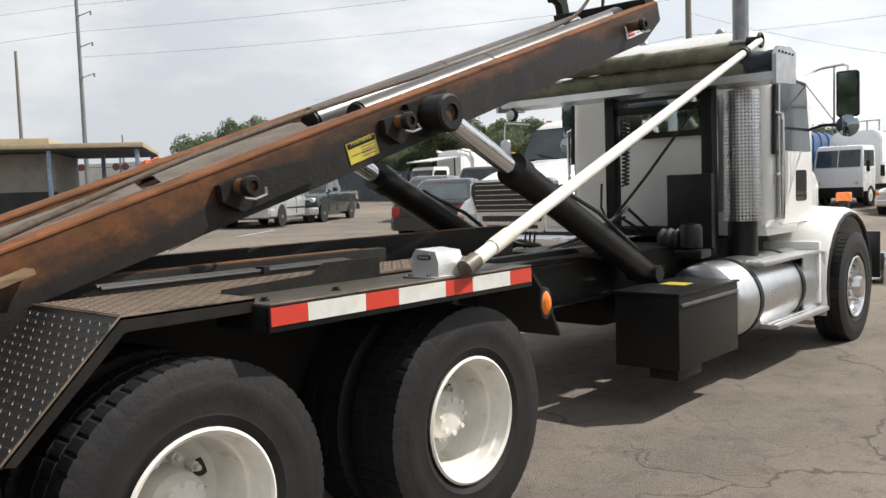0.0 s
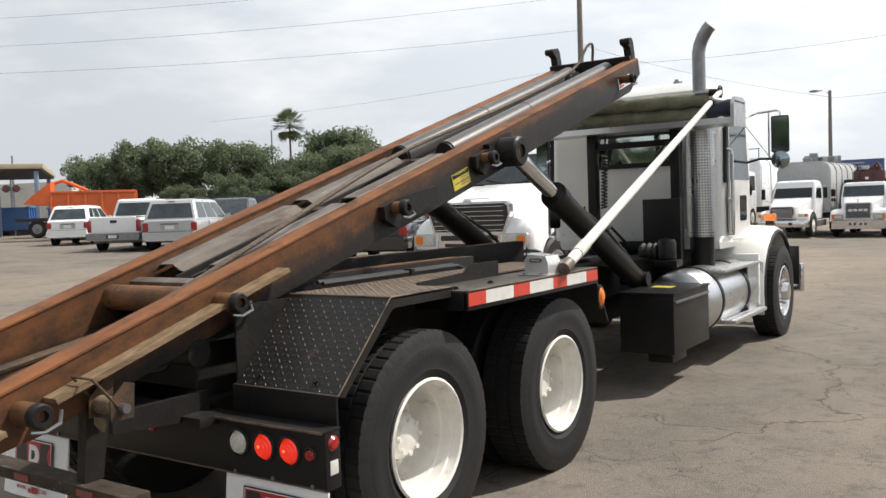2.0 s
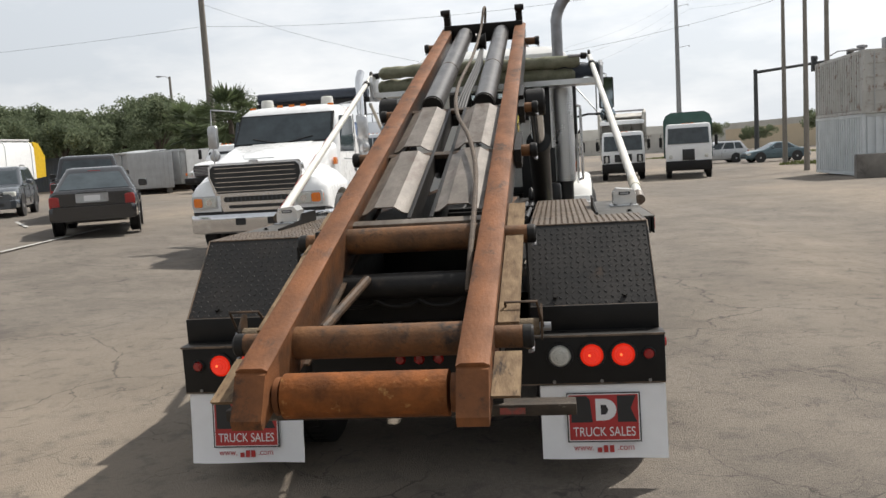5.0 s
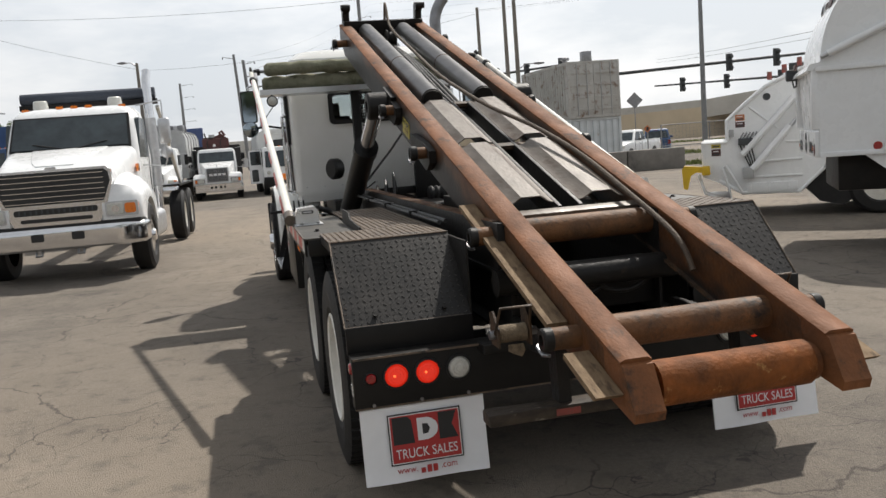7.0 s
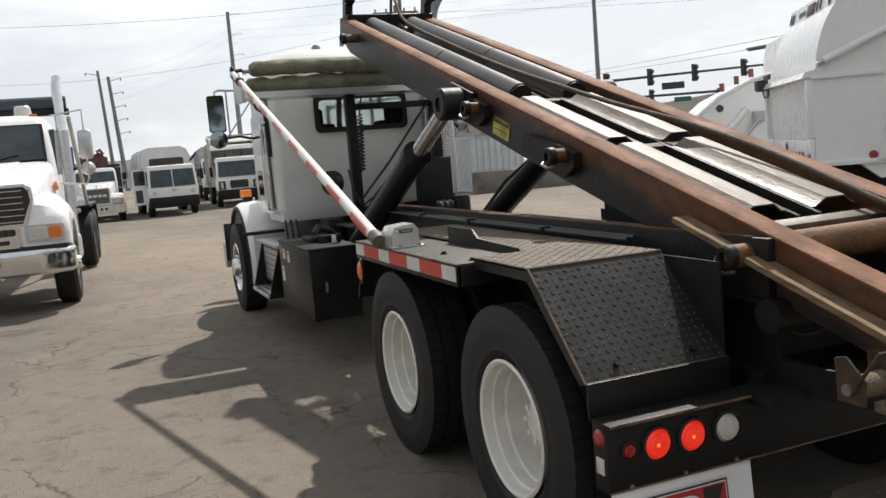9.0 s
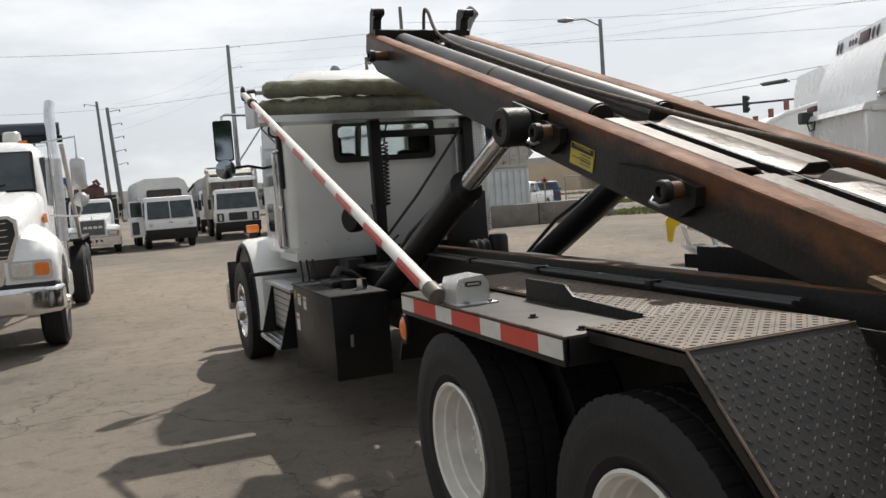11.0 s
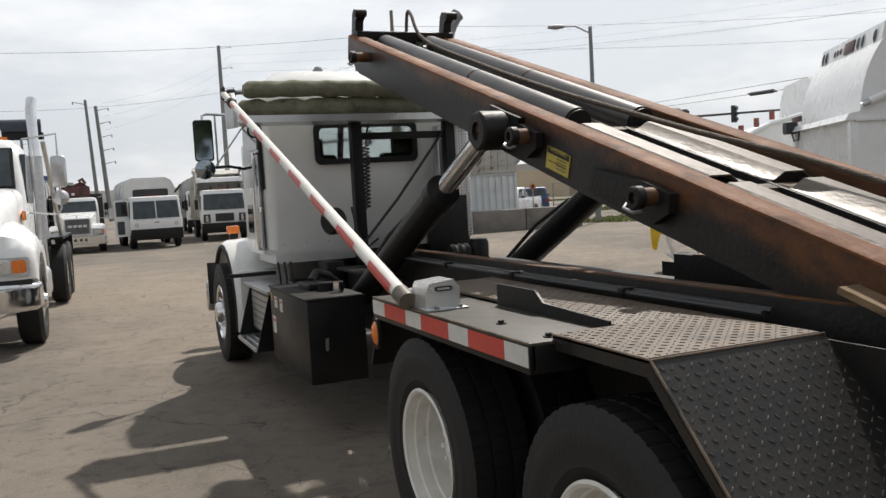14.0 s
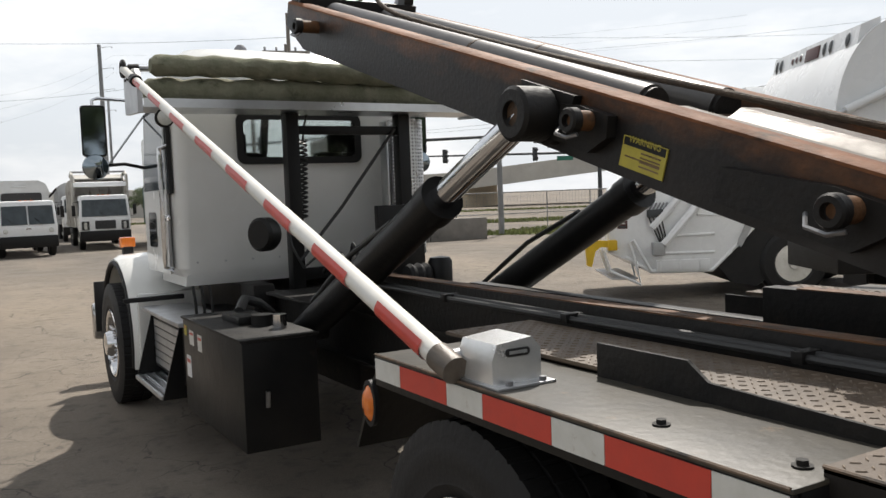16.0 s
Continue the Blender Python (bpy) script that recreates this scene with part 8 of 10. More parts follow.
        part("label_bar", S().box(0.004, 0.0055, y + 0.02, y + 0.135, z + hh * 0.15 + G, z + hh * 0.38 + G), M["signal_black"], w)
        part("label_bar", S().box(0.004, 0.0055, y + 0.03, y + 0.12, z + hh * 0.6 + G, z + hh * 0.75 + G), M["decal_white"], w)
    for k in range(3):
        part("marker_tab", S().box(-0.10, -0.06, 1.28 + 0.24 * k, 1.36 + 0.24 * k, 2.22 + 0.10 * k + G, 2.36 + 0.10 * k + G, 0.005), M["tape_worn"], t, "faded red marker tab")
    # tipping hook and riding step
    yl = part("yellow_handle", S().prism([(-0.16, 0.44 + G), (-0.09, 0.42 + G), (-0.03, 0.66 + G), (0.06, 0.72 + G), (0.26, 0.70 + G), (0.26, 0.80 + G), (-0.14, 0.84 + G), (-0.18, 0.78 + G)], "x", 0.02, 0.12), M["yellow_paint"], th, "yellow painted tipping hook")
    part("handle_block", S().box(0.0, 0.16, 0.16, 0.30, 0.66 + G, 0.82 + G, 0.02), M["yellow_paint"], yl)
    for x in (0.05, -0.30):
        part("step_frame", S().tube([(x, 0.10, 0.66 + G), (x, 0.20, 0.34 + G), (x, 0.66, 0.12 + G), (x, 0.60, 0.40 + G), (x, 0.50, 0.76 + G), (x, 0.56, 0.80 + G), (x, 0.82, 0.32 + G)], 0.024, 8), M["white_paint"], t)
    part("step_tread", S().box(-1.6, 0.05, 0.22, 0.62, 0.20 + G, 0.23 + G, 0.008), M["alu_dull"], t)
    # body, guard, axles
    prof = [(-W, 0.92), (0.0, 0.92), (0.0, 2.5), (-0.12, 2.85), (-0.42, 3.1), (-W + 0.42, 3.1), (-W + 0.12, 2.85), (-W, 2.5)]
    b = part("refuse_body", S().prism([(x, z + G) for x, z in prof], "y", 2.45, 8.2), M["white_paint"], th, "smooth white refuse body with rounded roof")
    part("top_rail", S().tube([(0.02, 2.5, 2.46 + G), (0.02, 8.1, 2.46 + G)], 0.035, 8), M["white_paint"], b)
    part("fender_flap", S().prism([(y, z + G) for y, z in ((1.86, 0.35), (2.08, 0.10), (2.45, 0.02), (2.86, 0.30), (3.40, 0.75), (3.40, 0.92), (2.46, 0.92), (2.20, 0.68))], "x", -W + 0.02, -0.05), M["rubber"], th, "black angled mud guard before the wheels")
    for y in (3.02, 4.37):
        for x, q in ((-0.14, 1), (-W + 0.14, -1)):
            w = part("wheel", FAR_TYRE, None, th, m=pose(x, y, 0.51) @ (Matrix.Identity(4) if q > 0 else Matrix.Rotation(math.pi, 4, "Z")))
            part("rim", FAR_RIM["white"], None, w)
    part("axle_box", S().box(-W + 0.3, -0.3, 2.5, 9.5, 0.70, 1.1, 0.05), M["black_greasy"], th)
    part("cab", S().box(-W + 0.05, -0.05, 8.6, 10.4, 0.85, 3.0, 0.12), M["white_paint"], th)


def domed_refuse_truck():
    """The nearer refuse truck: its domed tail with the lamp panel at y = 0, nose towards +y, near side at x = 0."""
    th = thing("refuse_truck", "white refuse truck with domed tail and a row of oval lamps", "truck", ROW, pose(5.30, 5.40, -0.15, 0, 0, LOADER_TURN))
    W, G = 2.40, 0.15
    prof = [(0.0, 1.06), (0.0, 1.40), (-0.03, 1.75), (-0.05, 2.10)]
    prof += [(0.02 + 0.72 * (1 - math.cos(a)), 2.14 + 1.06 * math.sin(a)) for a in [radians(9 * k) for k in range(11)]]
    prof += [(7.0, 3.20), (7.0, 1.06)]
    b = part("refuse_body", S().prism([(y, z + G) for y, z in prof], "x", -W, 0.0), M["white_paint"], th, "white refuse body with domed tail")
    # tail: framed panel, lamp panel, oval lamps
    for x0, x1 in ((-W, -W + 0.10), (-0.10, 0.0)):
        part("corner_post", S().box(x0 - 0.004 if x0 < -1 else x0, x1 if x0 < -1 else x1 + 0.004, -0.085, -0.0, 1.40 + G, 2.10 + G, 0.012), M["white_paint"], b)
    part("tail_ledge", S().prism([(-0.14, 2.10 + G), (0.06, 2.10 + G), (0.06, 2.20 + G), (-0.10, 2.17 + G)], "x", -W - 0.02, 0.02), M["white_paint"], b)
    lp = part("lamp_panel", S().box(-W + 0.02, -0.005, -0.05, 0.0, 1.06 + G, 1.37 + G, 0.01), M["white_paint"], b, "white panel with oval lamps")
    for x, z, r, e, mm in ((-2.24, 1.155, 0.030, 0.7, "amber_lens"), (-2.13, 1.16, 0.055, 0.62, "clear_lens"), (-1.99, 1.16, 0.055, 0.62, "signal_black"), (-1.85, 1.16, 0.055, 0.62, "clear_lens"), (-1.24, 1.29, 0.050, 0.95, "signal_black"),
                           (-1.24, 1.16, 0.060, 0.75, "signal_black"), (-0.72, 1.17, 0.062, 0.62, "clear_lens"), (-0.56, 1.17, 0.062, 0.62, "signal_black"), (-0.40, 1.17, 0.062, 0.62, "maroon"), (-0.27, 1.165, 0.032, 0.7, "amber_lens"), (-0.10, 1.15, 0.062, 1.0, "red_lens")):
        m = pose(x, -0.048, z + G) @ Matrix.Rotation(radians(90), 4, "X") @ Matrix.Diagonal((e, 1, 1, 1))
        l = part("lamp", S().lathe([(0, 0.016), (r * 0.7, 0.014), (r, 0.0)], m, 20), M[mm], lp)
        part("lamp_rim", S().lathe([(r * 0.98, 0.010), (r * 1.18, 0.008), (r * 1.2, 0.0)], m, 20), M["signal_black"], l)
    # upper light bar standing on the dome
    bar = part("light_bar", S().prism([(0.26, 2.90 + G), (0.31, 3.13 + G), (0.50, 3.20 + G), (0.50, 2.96 + G)], "x", -W + 0.06, -0.06), M["white_paint"], b, "white upper light bar")
    lean = Matrix.Rotation(radians(90 - 12), 4, "X")
    for x, r, e in ((-2.22, 0.075, 0.62), (-2.08, 0.075, 0.62), (-1.72, 0.042, 0.8), (-1.60, 0.042, 0.8), (-1.48, 0.042, 0.8), (-0.84, 0.075, 0.62), (-0.68, 0.075, 0.62), (-0.28, 0.075, 0.8)):
        m = pose(x, 0.283, 3.015 + G) @ lean @ Matrix.Diagonal((e, 1, 1, 1))
        l = part("lamp", S().lathe([(0, 0.016), (r * 0.7, 0.014), (r, 0.0)], m, 18), M["maroon" if r < 0.05 else "signal_black"], bar)
        part("lamp_rim", S().lathe([(r * 0.98, 0.008), (r * 1.15, 0.0)], m, 18), M["alu_dull"], l)
    part("lamp_block", S().box(-1.34, -0.98, -0.012, 0.012, -0.07, 0.07, 0.006, pose(0, 0.283, 3.015 + G, -12, 0, 0)), M["maroon"], bar, "red ribbed centre lamp")
    # work lamp and marker bar at the far corner
    part("work_lamp", S().box(-W - 0.02, -W + 0.20, -0.22, -0.06, 2.08 + G, 2.24 + G, 0.03), M["signal_black"], b, "black work lamp cluster")
    part("lamp_cable", S().tube([(-W + 0.14, -0.14, 2.10 + G), (-W + 0.20, -0.12, 1.98 + G), (-W + 0.34, -0.10, 1.99 + G), (-W + 0.38, -0.10, 2.10 + G)], 0.012, 6), M["hose"], b)
    part("marker_bar", S().box(-W + 0.10, -W + 0.50, -0.12, -0.09, 2.22 + G, 2.29 + G, 0.006), M["maroon"], b, "red marker bar")
    # near side: ram, rails, seam, reflector
    part("side_ram", S().tube([(0.05, 0.10, 2.28 + G), (0.05, 1.10, 2.72 + G)], 0.045, 12), M["white_paint"], b, "white hydraulic ram")
    part("ram_rod", S().tube([(0.05, 0.02, 2.245 + G), (0.05, 0.12, 2.288 + G)], 0.028, 10), M["alu_dull"], b)
    part("side_rail", S().box(0.0, 0.035, -0.04, 0.76, 2.08 + G, 2.14 + G, 0.01), M["white_paint"], b)
    part("side_post", S().prism([(0.68, 1.08 + G), (0.80, 1.08 + G), (1.14, 2.72 + G), (1.02, 2.72 + G)], "x", 0.0, 0.03), M["white_paint"], b)
    part("body_seam", S().tube([(0.034, 0.81, 1.08 + G), (0.034, 1.13, 2.70 + G)], 0.014, 6), M["signal_black"], b)
    for z in (1.33, 2.10, 2.75):
        part("side_rail", S().box(0.0, 0.03, 1.20, 6.9, z - 0.03 + G, z + 0.03 + G, 0.01), M["white_paint"], b)
    part("sill_rail", S().box(0.0, 0.03, 0.0, 6.9, 1.06 + G, 1.12 + G, 0.008), M["white_paint"], b)
    part("red_reflector", disc(S(), (0.0, 0.63, 1.16 + G), (1, 0, 0), 0.05, 0.012, 18), M["red_lens"], b)
    br = part("tow_bracket", S().prism([(0.50, 1.06 + G), (1.10, 1.06 + G), (1.02, 0.92 + G), (0.72, 0.88 + G)], "x", -0.10, -0.02), M["white_paint"], th)
    part("bracket_hole", disc(S(), (-0.02, 0.93, 0.98 + G), (1, 0, 0), 0.04, 0.006, 16), M["signal_black"], br)
    # running gear in the shade below
    part("frame", S().box(-W + 0.5, -0.5, 0.25, 8.6, 0.60 + G, 1.04 + G, 0.03), M["black_greasy"], th)
    part("mud_guard", S().box(-W + 0.06, -0.06, 1.15, 4.35, 0.98 + G, 1.05 + G, 0.01), M["rubber"], th)
    part("mud_flap", S().box(-0.72, -0.10, 1.10, 1.125, 0.30 + G, 1.04 + G, 0.004), M["rubber"], th)
    part("mud_flap", S().box(-W + 0.10, -W + 0.72, 1.10, 1.125, 0.30 + G, 1.04 + G, 0.004), M["rubber"], th)
    for y in (1.85, 3.2):
        for x, q in ((-0.16, 1), (-W + 0.16, -1)):
            w = part("wheel", FAR_TYRE, None, th, m=pose(x, y, 0.51) @ (Matrix.Identity(4) if q > 0 else Matrix.Rotation(math.pi, 4, "Z")))
            part("rim", FAR_RIM["dual"], None, w)
    part("cab", S().box(-W + 0.05, -0.05, 7.3, 9.1, 0.75 + G, 2.9 + G, 0.12), M["white_paint"], th)
    for x in (-0.2, -W + 0.2):
        w = part("wheel", FAR_TYRE, None, th, m=pose(x, 8.4, 0.51))
        part("rim", FAR_RIM["white"], None, w)


LOADER_TURN = math.degrees(math.atan2(-0.85, -0.527))
rear_loader()
domed_refuse_truck()


# ---- cars ----
def sheet4(corners, out=0.006, deep=0.02):
    """A thin pane on four corners, counted so that its normal points outwards."""
    p = [Vector(c) for c in corners]
    n = (p[1] - p[0]).cross(p[3] - p[0]).normalized()
    return S().add([q + n * out for q in p] + [q - n * deep for q in p], [(0, 1, 2, 3), (7, 6, 5, 4), (0, 4, 5, 1), (1, 5, 6, 2), (2, 6, 7, 3), (3, 7, 4, 0)])


CAR_SHAPE = {   # half width, length, roof, belt, bonnet, roof's and belt's ends
    "van": (0.98, 4.9, 1.76, 1.06, 0.98, (-4.84, -4.58), (-1.05, -2.05), ((0.06, 0.30), (0.335, 0.62), (0.655, 0.93))),
    "suv": (0.91, 4.55, 1.69, 1.06, 1.02, (-4.47, -4.08), (-1.25, -2.05), ((0.08, 0.28), (0.31, 0.60), (0.635, 0.93))),
    "sedan": (0.88, 4.6, 1.45, 0.95, 0.88, (-3.90, -3.15), (-1.25, -2.15), ((0.13, 0.48), (0.52, 0.90))),
    "pickup": (0.97, 5.6, 1.86, 1.18, 1.12, (-3.40, -3.22), (-1.45, -2.05), ((0.07, 0.42), (0.47, 0.93)))}


def car(name, label, x, y, heading, paint, kind, group="cars parked in the yard"):
    th = thing(name, label, "car" if kind != "pickup" else "pickup truck", group, at(x, y, heading))
    P, K = M[paint], M["decal_black"]
    W, L, top, belt, hood, (r0, r1), (f0, f1), panes = CAR_SHAPE[kind]
    pick = kind == "pickup"
    # lower body in rings from tail to nose, its flanks swelling below the belt
    st = [(-L, 0.93, 0.46, belt - 0.05), (-L + 0.06, 0.965, 0.36, belt), (-L + 0.5, 0.99, 0.26, belt), (-L * 0.7, 1.0, 0.24, belt), (-L * 0.45, 1.0, 0.24, belt), (-1.45, 0.995, 0.24, belt - 0.01), (-1.05, 0.98, 0.25, hood + 0.02), (-0.55, 0.96, 0.27, hood - 0.04), (-0.15, 0.90, 0.30, hood - 0.13), (0, 0.80, 0.36, hood - 0.26)]
    rings = []
    for yy, k, z0, z1 in st:
        w, zm = W * k, z0 + 0.52 * (z1 - z0)
        rings.append([(-w * 0.86, yy, z0), (w * 0.86, yy, z0), (w * 0.97, yy, z0 + 0.10), (w, yy, zm), (w * 0.985, yy, z1 - 0.12), (w * 0.95, yy, z1 - 0.03), (w * 0.86, yy, z1), (-w * 0.86, yy, z1), (-w * 0.95, yy, z1 - 0.03), (-w * 0.985, yy, z1 - 0.12), (-w, yy, zm), (-w * 0.97, yy, z0 + 0.10)])
    b = part("body", S().loft(rings), P, th)
    # painted cabin with its panes let in
    zb, zt = belt - 0.02, top - 0.08
    wb, wt = W * 0.945, W * (0.70 if kind == "sedan" else 0.79)
    cab = part("cabin", S().loft([[(px, py, z) for px, py in rect(0, (ya + yb) / 2, hw, (yb - ya) / 2, 0.09)] for z, ya, yb, hw in ((zb, r0, f0, wb), (zt, r1, f1, wt), (top - 0.03, r1 + 0.06, f1 - 0.08, wt * 0.95), (top, r1 + 0.25, f1 - 0.28, wt * 0.80))]), P, th)

    def skin(f, g, side):
        """A place on the cabin's flank: f from tail to front, g from belt to roof."""
        ya, yb = r0 + (r1 - r0) * g, f0 + (f1 - f0) * g
        return (side * (wb + (wt - wb) * g), ya + (yb - ya) * f, zb + (zt - zb) * g)
    for sx in (-1, 1):
        for fa, fb in panes:
            c = [skin(fa, 0.08, sx), skin(fb, 0.08, sx), skin(fb, 0.93, sx), skin(fa, 0.93, sx)]
            part("side_window", sheet4(c if sx > 0 else c[::-1]), M["screen_glass"], cab, "dark tinted side window")
        for f in [q[1] + 0.017 for q in panes[:-1]] + [panes[-1][1] + 0.02]:
            yy = r0 + (f0 - r0) * f
            part("door_seam", S().box(min(W * 0.985 * sx, W * 1.004 * sx), max(W * 0.985 * sx, W * 1.004 * sx), yy - 0.006, yy + 0.006, 0.42, belt - 0.06), K, b)
        for fa, fb in panes[-2:]:
            yy = r0 + (f0 - r0) * (fa + 0.05)
            part("door_handle", S().box(min(W * 0.98 * sx, W * 1.015 * sx), max(W * 0.98 * sx, W * 1.015 * sx), yy, yy + 0.16, belt - 0.20, belt - 0.165, 0.01), K if pick else P, b)
        part("side_moulding", S().box(min(W * 0.985 * sx, W * 1.012 * sx), max(W * 0.985 * sx, W * 1.012 * sx), -L + 1.45, -1.45, 0.60, 0.65, 0.01), K if kind == "van" else P, b)
        for yy in (-0.92, -L + (1.2 if pick else 0.95)):
            far_wheel(th, (W - 0.11) * sx, yy, "", car=True)
            # black disc on the uncut flank paints the shaded wheel well
            part("wheel_arch", disc(S(), ((W - 0.02) * sx, yy, 0.36), (sx, 0, 0), 0.405, 0.026, 24), K, th)
        tw, tz = (0.075, 0.21) if pick else (0.10, 0.15) if kind == "van" else (0.10, 0.13)
        part("tail_lamp", S().loft([[(px, yy, pz) for px, pz in rect((W * 0.955 - tw) * sx, belt - 0.10 - tz, tw * f, tz * f, 0.05, 3)] for yy, f in ((-L + 0.18, 1.0), (-L - 0.004, 1.0), (-L - 0.02, 0.86))]), M["red_lens"], th, "red tail lamp")
        part("headlamp", S().loft([[(px, yy, pz) for px, pz in rect((W * 0.90 - 0.19) * sx, hood - 0.26, 0.19 * f, 0.085 * f, 0.04, 3)] for yy, f in ((-0.35, 1.0), (-0.06, 1.0), (-0.01, 0.85))]), M["clear_lens"], th, "clear headlamp")
        part("wing_mirror", S().loft([[(px, yy, pz) for px, pz in rect((W + 0.10) * sx, belt + 0.08, 0.10 * f, 0.085 * f, 0.04, 3)] for yy, f in ((f0 - 0.62, 0.95), (f0 - 0.58, 1.0), (f0 - 0.48, 0.7))]), K if pick else P, th)
        if kind in ("van", "suv"):
            part("roof_rail", S().tube([(wt * 0.86 * sx, r1 + 0.35, top + 0.02), (wt * 0.86 * sx, r1 + 0.42, top + 0.045), (wt * 0.86 * sx, f1 - 0.75, top + 0.045), (wt * 0.86 * sx, f1 - 0.68, top + 0.015)], 0.016, 6), K, th)
    rear = [(-wb * 0.86, 0.10), (wb * 0.86, 0.10), (wt * 0.86, 0.88), (-wt * 0.86, 0.88)]
    part("rear_window", sheet4([(x0, r0 + (r1 - r0) * g - 0.002, zb + (zt - zb) * g) for x0, g in rear]), M["screen_glass"], cab, "dark tinted rear window")
    part("windscreen", sheet4([(x0, f0 + (f1 - f0) * g + 0.002, zb + (zt - zb) * g) for x0, g in [(-q[0], q[1]) for q in rear]]), M["screen_glass"], cab, "dark windscreen")
    if pick:
        part("rear_bumper", S().loft([[(x0, yy, z) for x0, z in rect(0, 0.50, W * k, 0.12, 0.03, 2)] for yy, k in ((-L + 0.05, 1.0), (-L - 0.12, 0.98), (-L - 0.16, 0.93))]), M["dull_steel"], th, "dull step bumper")
        part("plate_recess", S().box(-0.22, 0.22, -L - 0.17, -L - 0.155, 0.43, 0.57, 0.01), K, th)
        part("number_plate", S().box(-0.15, 0.15, -L - 0.176, -L - 0.168, 0.45, 0.55), M["decal_white"], th)
        g = part("tailgate", S().box(-W * 0.80, W * 0.80, -L - 0.012, -L + 0.03, 0.64, belt - 0.01, 0.012), P, th)
        part("tailgate_handle", S().prism(rect(0, belt - 0.16, 0.12, 0.05, 0.03), "y", -L - 0.022, -L - 0.010), K, g)
        # black sheet on the closed body, in place of a shaded bed
        part("bed_void", S().box(-W * 0.80, W * 0.80, -L + 0.10, -3.45, belt - 0.02, belt + 0.006), K, th)
        for sx in (-1, 1):
            part("bed_rail", S().box(min(W * 0.80 * sx, W * 0.95 * sx), max(W * 0.80 * sx, W * 0.95 * sx), -L + 0.02, -3.42, belt - 0.01, belt + 0.03, 0.01), P, th)
    else:
        rb = part("rear_bumper", S().loft([[(x0, yy, z) for x0, z in rect(0, 0.48, W * k, 0.15, 0.06, 3)] for yy, k in ((-L + 0.30, 1.0), (-L - 0.03, 0.97), (-L - 0.09, 0.88))]), P, th, "body-coloured rear bumper")
        part("bumper_seam", S().box(-W * 0.9, W * 0.9, -L - 0.045, -L - 0.005, 0.632, 0.642), K, rb)
        part("plate_recess", S().prism(rect(0, 0.80, 0.32, 0.10, 0.03), "y", -L - 0.012, -L + 0.02), M["grey_body"], th)
        part("plate_strip", S().box(-0.30, 0.30, -L - 0.030, -L - 0.005, 0.895, 0.920, 0.008), K, th)
        part("number_plate", S().box(-0.16, 0.16, -L - 0.018, -L - 0.010, 0.73, 0.85), M["decal_white"], th)
        part("brake_lamp", S().box(-0.13, 0.13, r1 - 0.015, r1 + 0.03, top - 0.10, top - 0.075, 0.006), M["red_lens"], th)
    part("front_bumper", S().loft([[(x0, yy, z) for x0, z in rect(0, 0.44, W * k, 0.14, 0.05, 3)] for yy, k in ((-0.35, 0.97), (-0.04, 0.90), (0.05, 0.74))]), M["alu_dull"] if pick else P, th)
    part("lower_intake", S().prism(rect(0, 0.42, 0.48, 0.055, 0.03), "y", 0.035, 0.056), K, th)
    gr = part("grille", S().prism(rect(0, hood - 0.27, 0.46, 0.095, 0.03), "y", -0.10, 0.012), K, th)
    for k in (-1, 1):
        part("grille_bar", S().box(-0.45, 0.45, 0.010, 0.024, hood - 0.275 + 0.045 * k, hood - 0.255 + 0.045 * k, 0.005), M["chrome"], gr)
    return th


def nose_from_tail(x, y, heading, length):
    """The nose's place of a car whose tail is known."""
    return x - math.sin(radians(heading)) * length, y + math.cos(radians(heading)) * length


for nm, lab, tx, ty, hd, pt, kd, ln in (("minivan", "silver minivan parked with its tail to the yard", -20.6, 16.4, 32, "silver_paint", "van", 4.9),
                                        ("pickup", "white pickup truck parked beside a minivan", -22.7, 15.7, 34, "white_paint", "pickup", 5.6),
                                        ("suv", "white sport utility car parked beside a pickup", -30.4, 18.8, 40, "white_paint", "suv", 4.55),
                                        ("sedan", "black saloon car with pale-red tail lamps", -8.95, 12.85, 26, "black_car", "sedan", 4.6)):
    nx, ny = nose_from_tail(tx, ty, hd, ln)
    car(nm, lab, nx, ny, hd, pt, kd)
car("pickup", "dark green pickup truck facing the yard", -22.1, 19.6, 210, "dark_green_car", "pickup")
car("crossover", "dark grey crossover car facing the yard", -17.5, 21.4, 205, "grey_car", "suv")
car("pickup", "black pickup truck standing before a saloon car", -14.9, 23.3, 28, "black_car", "pickup")
car("hatchback", "teal-grey car parked beyond the containers", 14.5, 62.0, 100, "teal_car", "sedan")
car("suv", "silver car parked by the road", 11.0, 66.0, 95, "silver_paint", "suv")
car("van", "dark blue van standing beyond the fence", 29.4, 56.0, -27, "blue_dark", "van")
car("pickup", "white pickup truck parked behind barrier blocks", 20.2, 44.2, 130, "white_paint", "pickup")

# ---- white refuse truck with yellow rear, far side ----
th = vehicle("refuse_truck", "white refuse truck with yellow tail before a grey fence", -36.6, 42.5, 176)
cabover(th, "white_paint", 2.55, 9.0, split=False)
bd = packer_body(th, "white_paint", -8.4, -2.8, 3.65, 1.2, 3, label="white rounded refuse body")
part("roof_rail", S().box(-1.0, 1.0, -8.3, -3.6, 3.65, 3.78, 0.03), M["pale_body"], bd)
part("yellow_tail", S().prism([(-9.4, 1.2), (-8.4, 1.1), (-8.4, 3.60), (-8.9, 3.5), (-9.5, 2.6)], "x", -1.2, 1.2), M["yellow_paint"], th, "yellow curved tailgate")
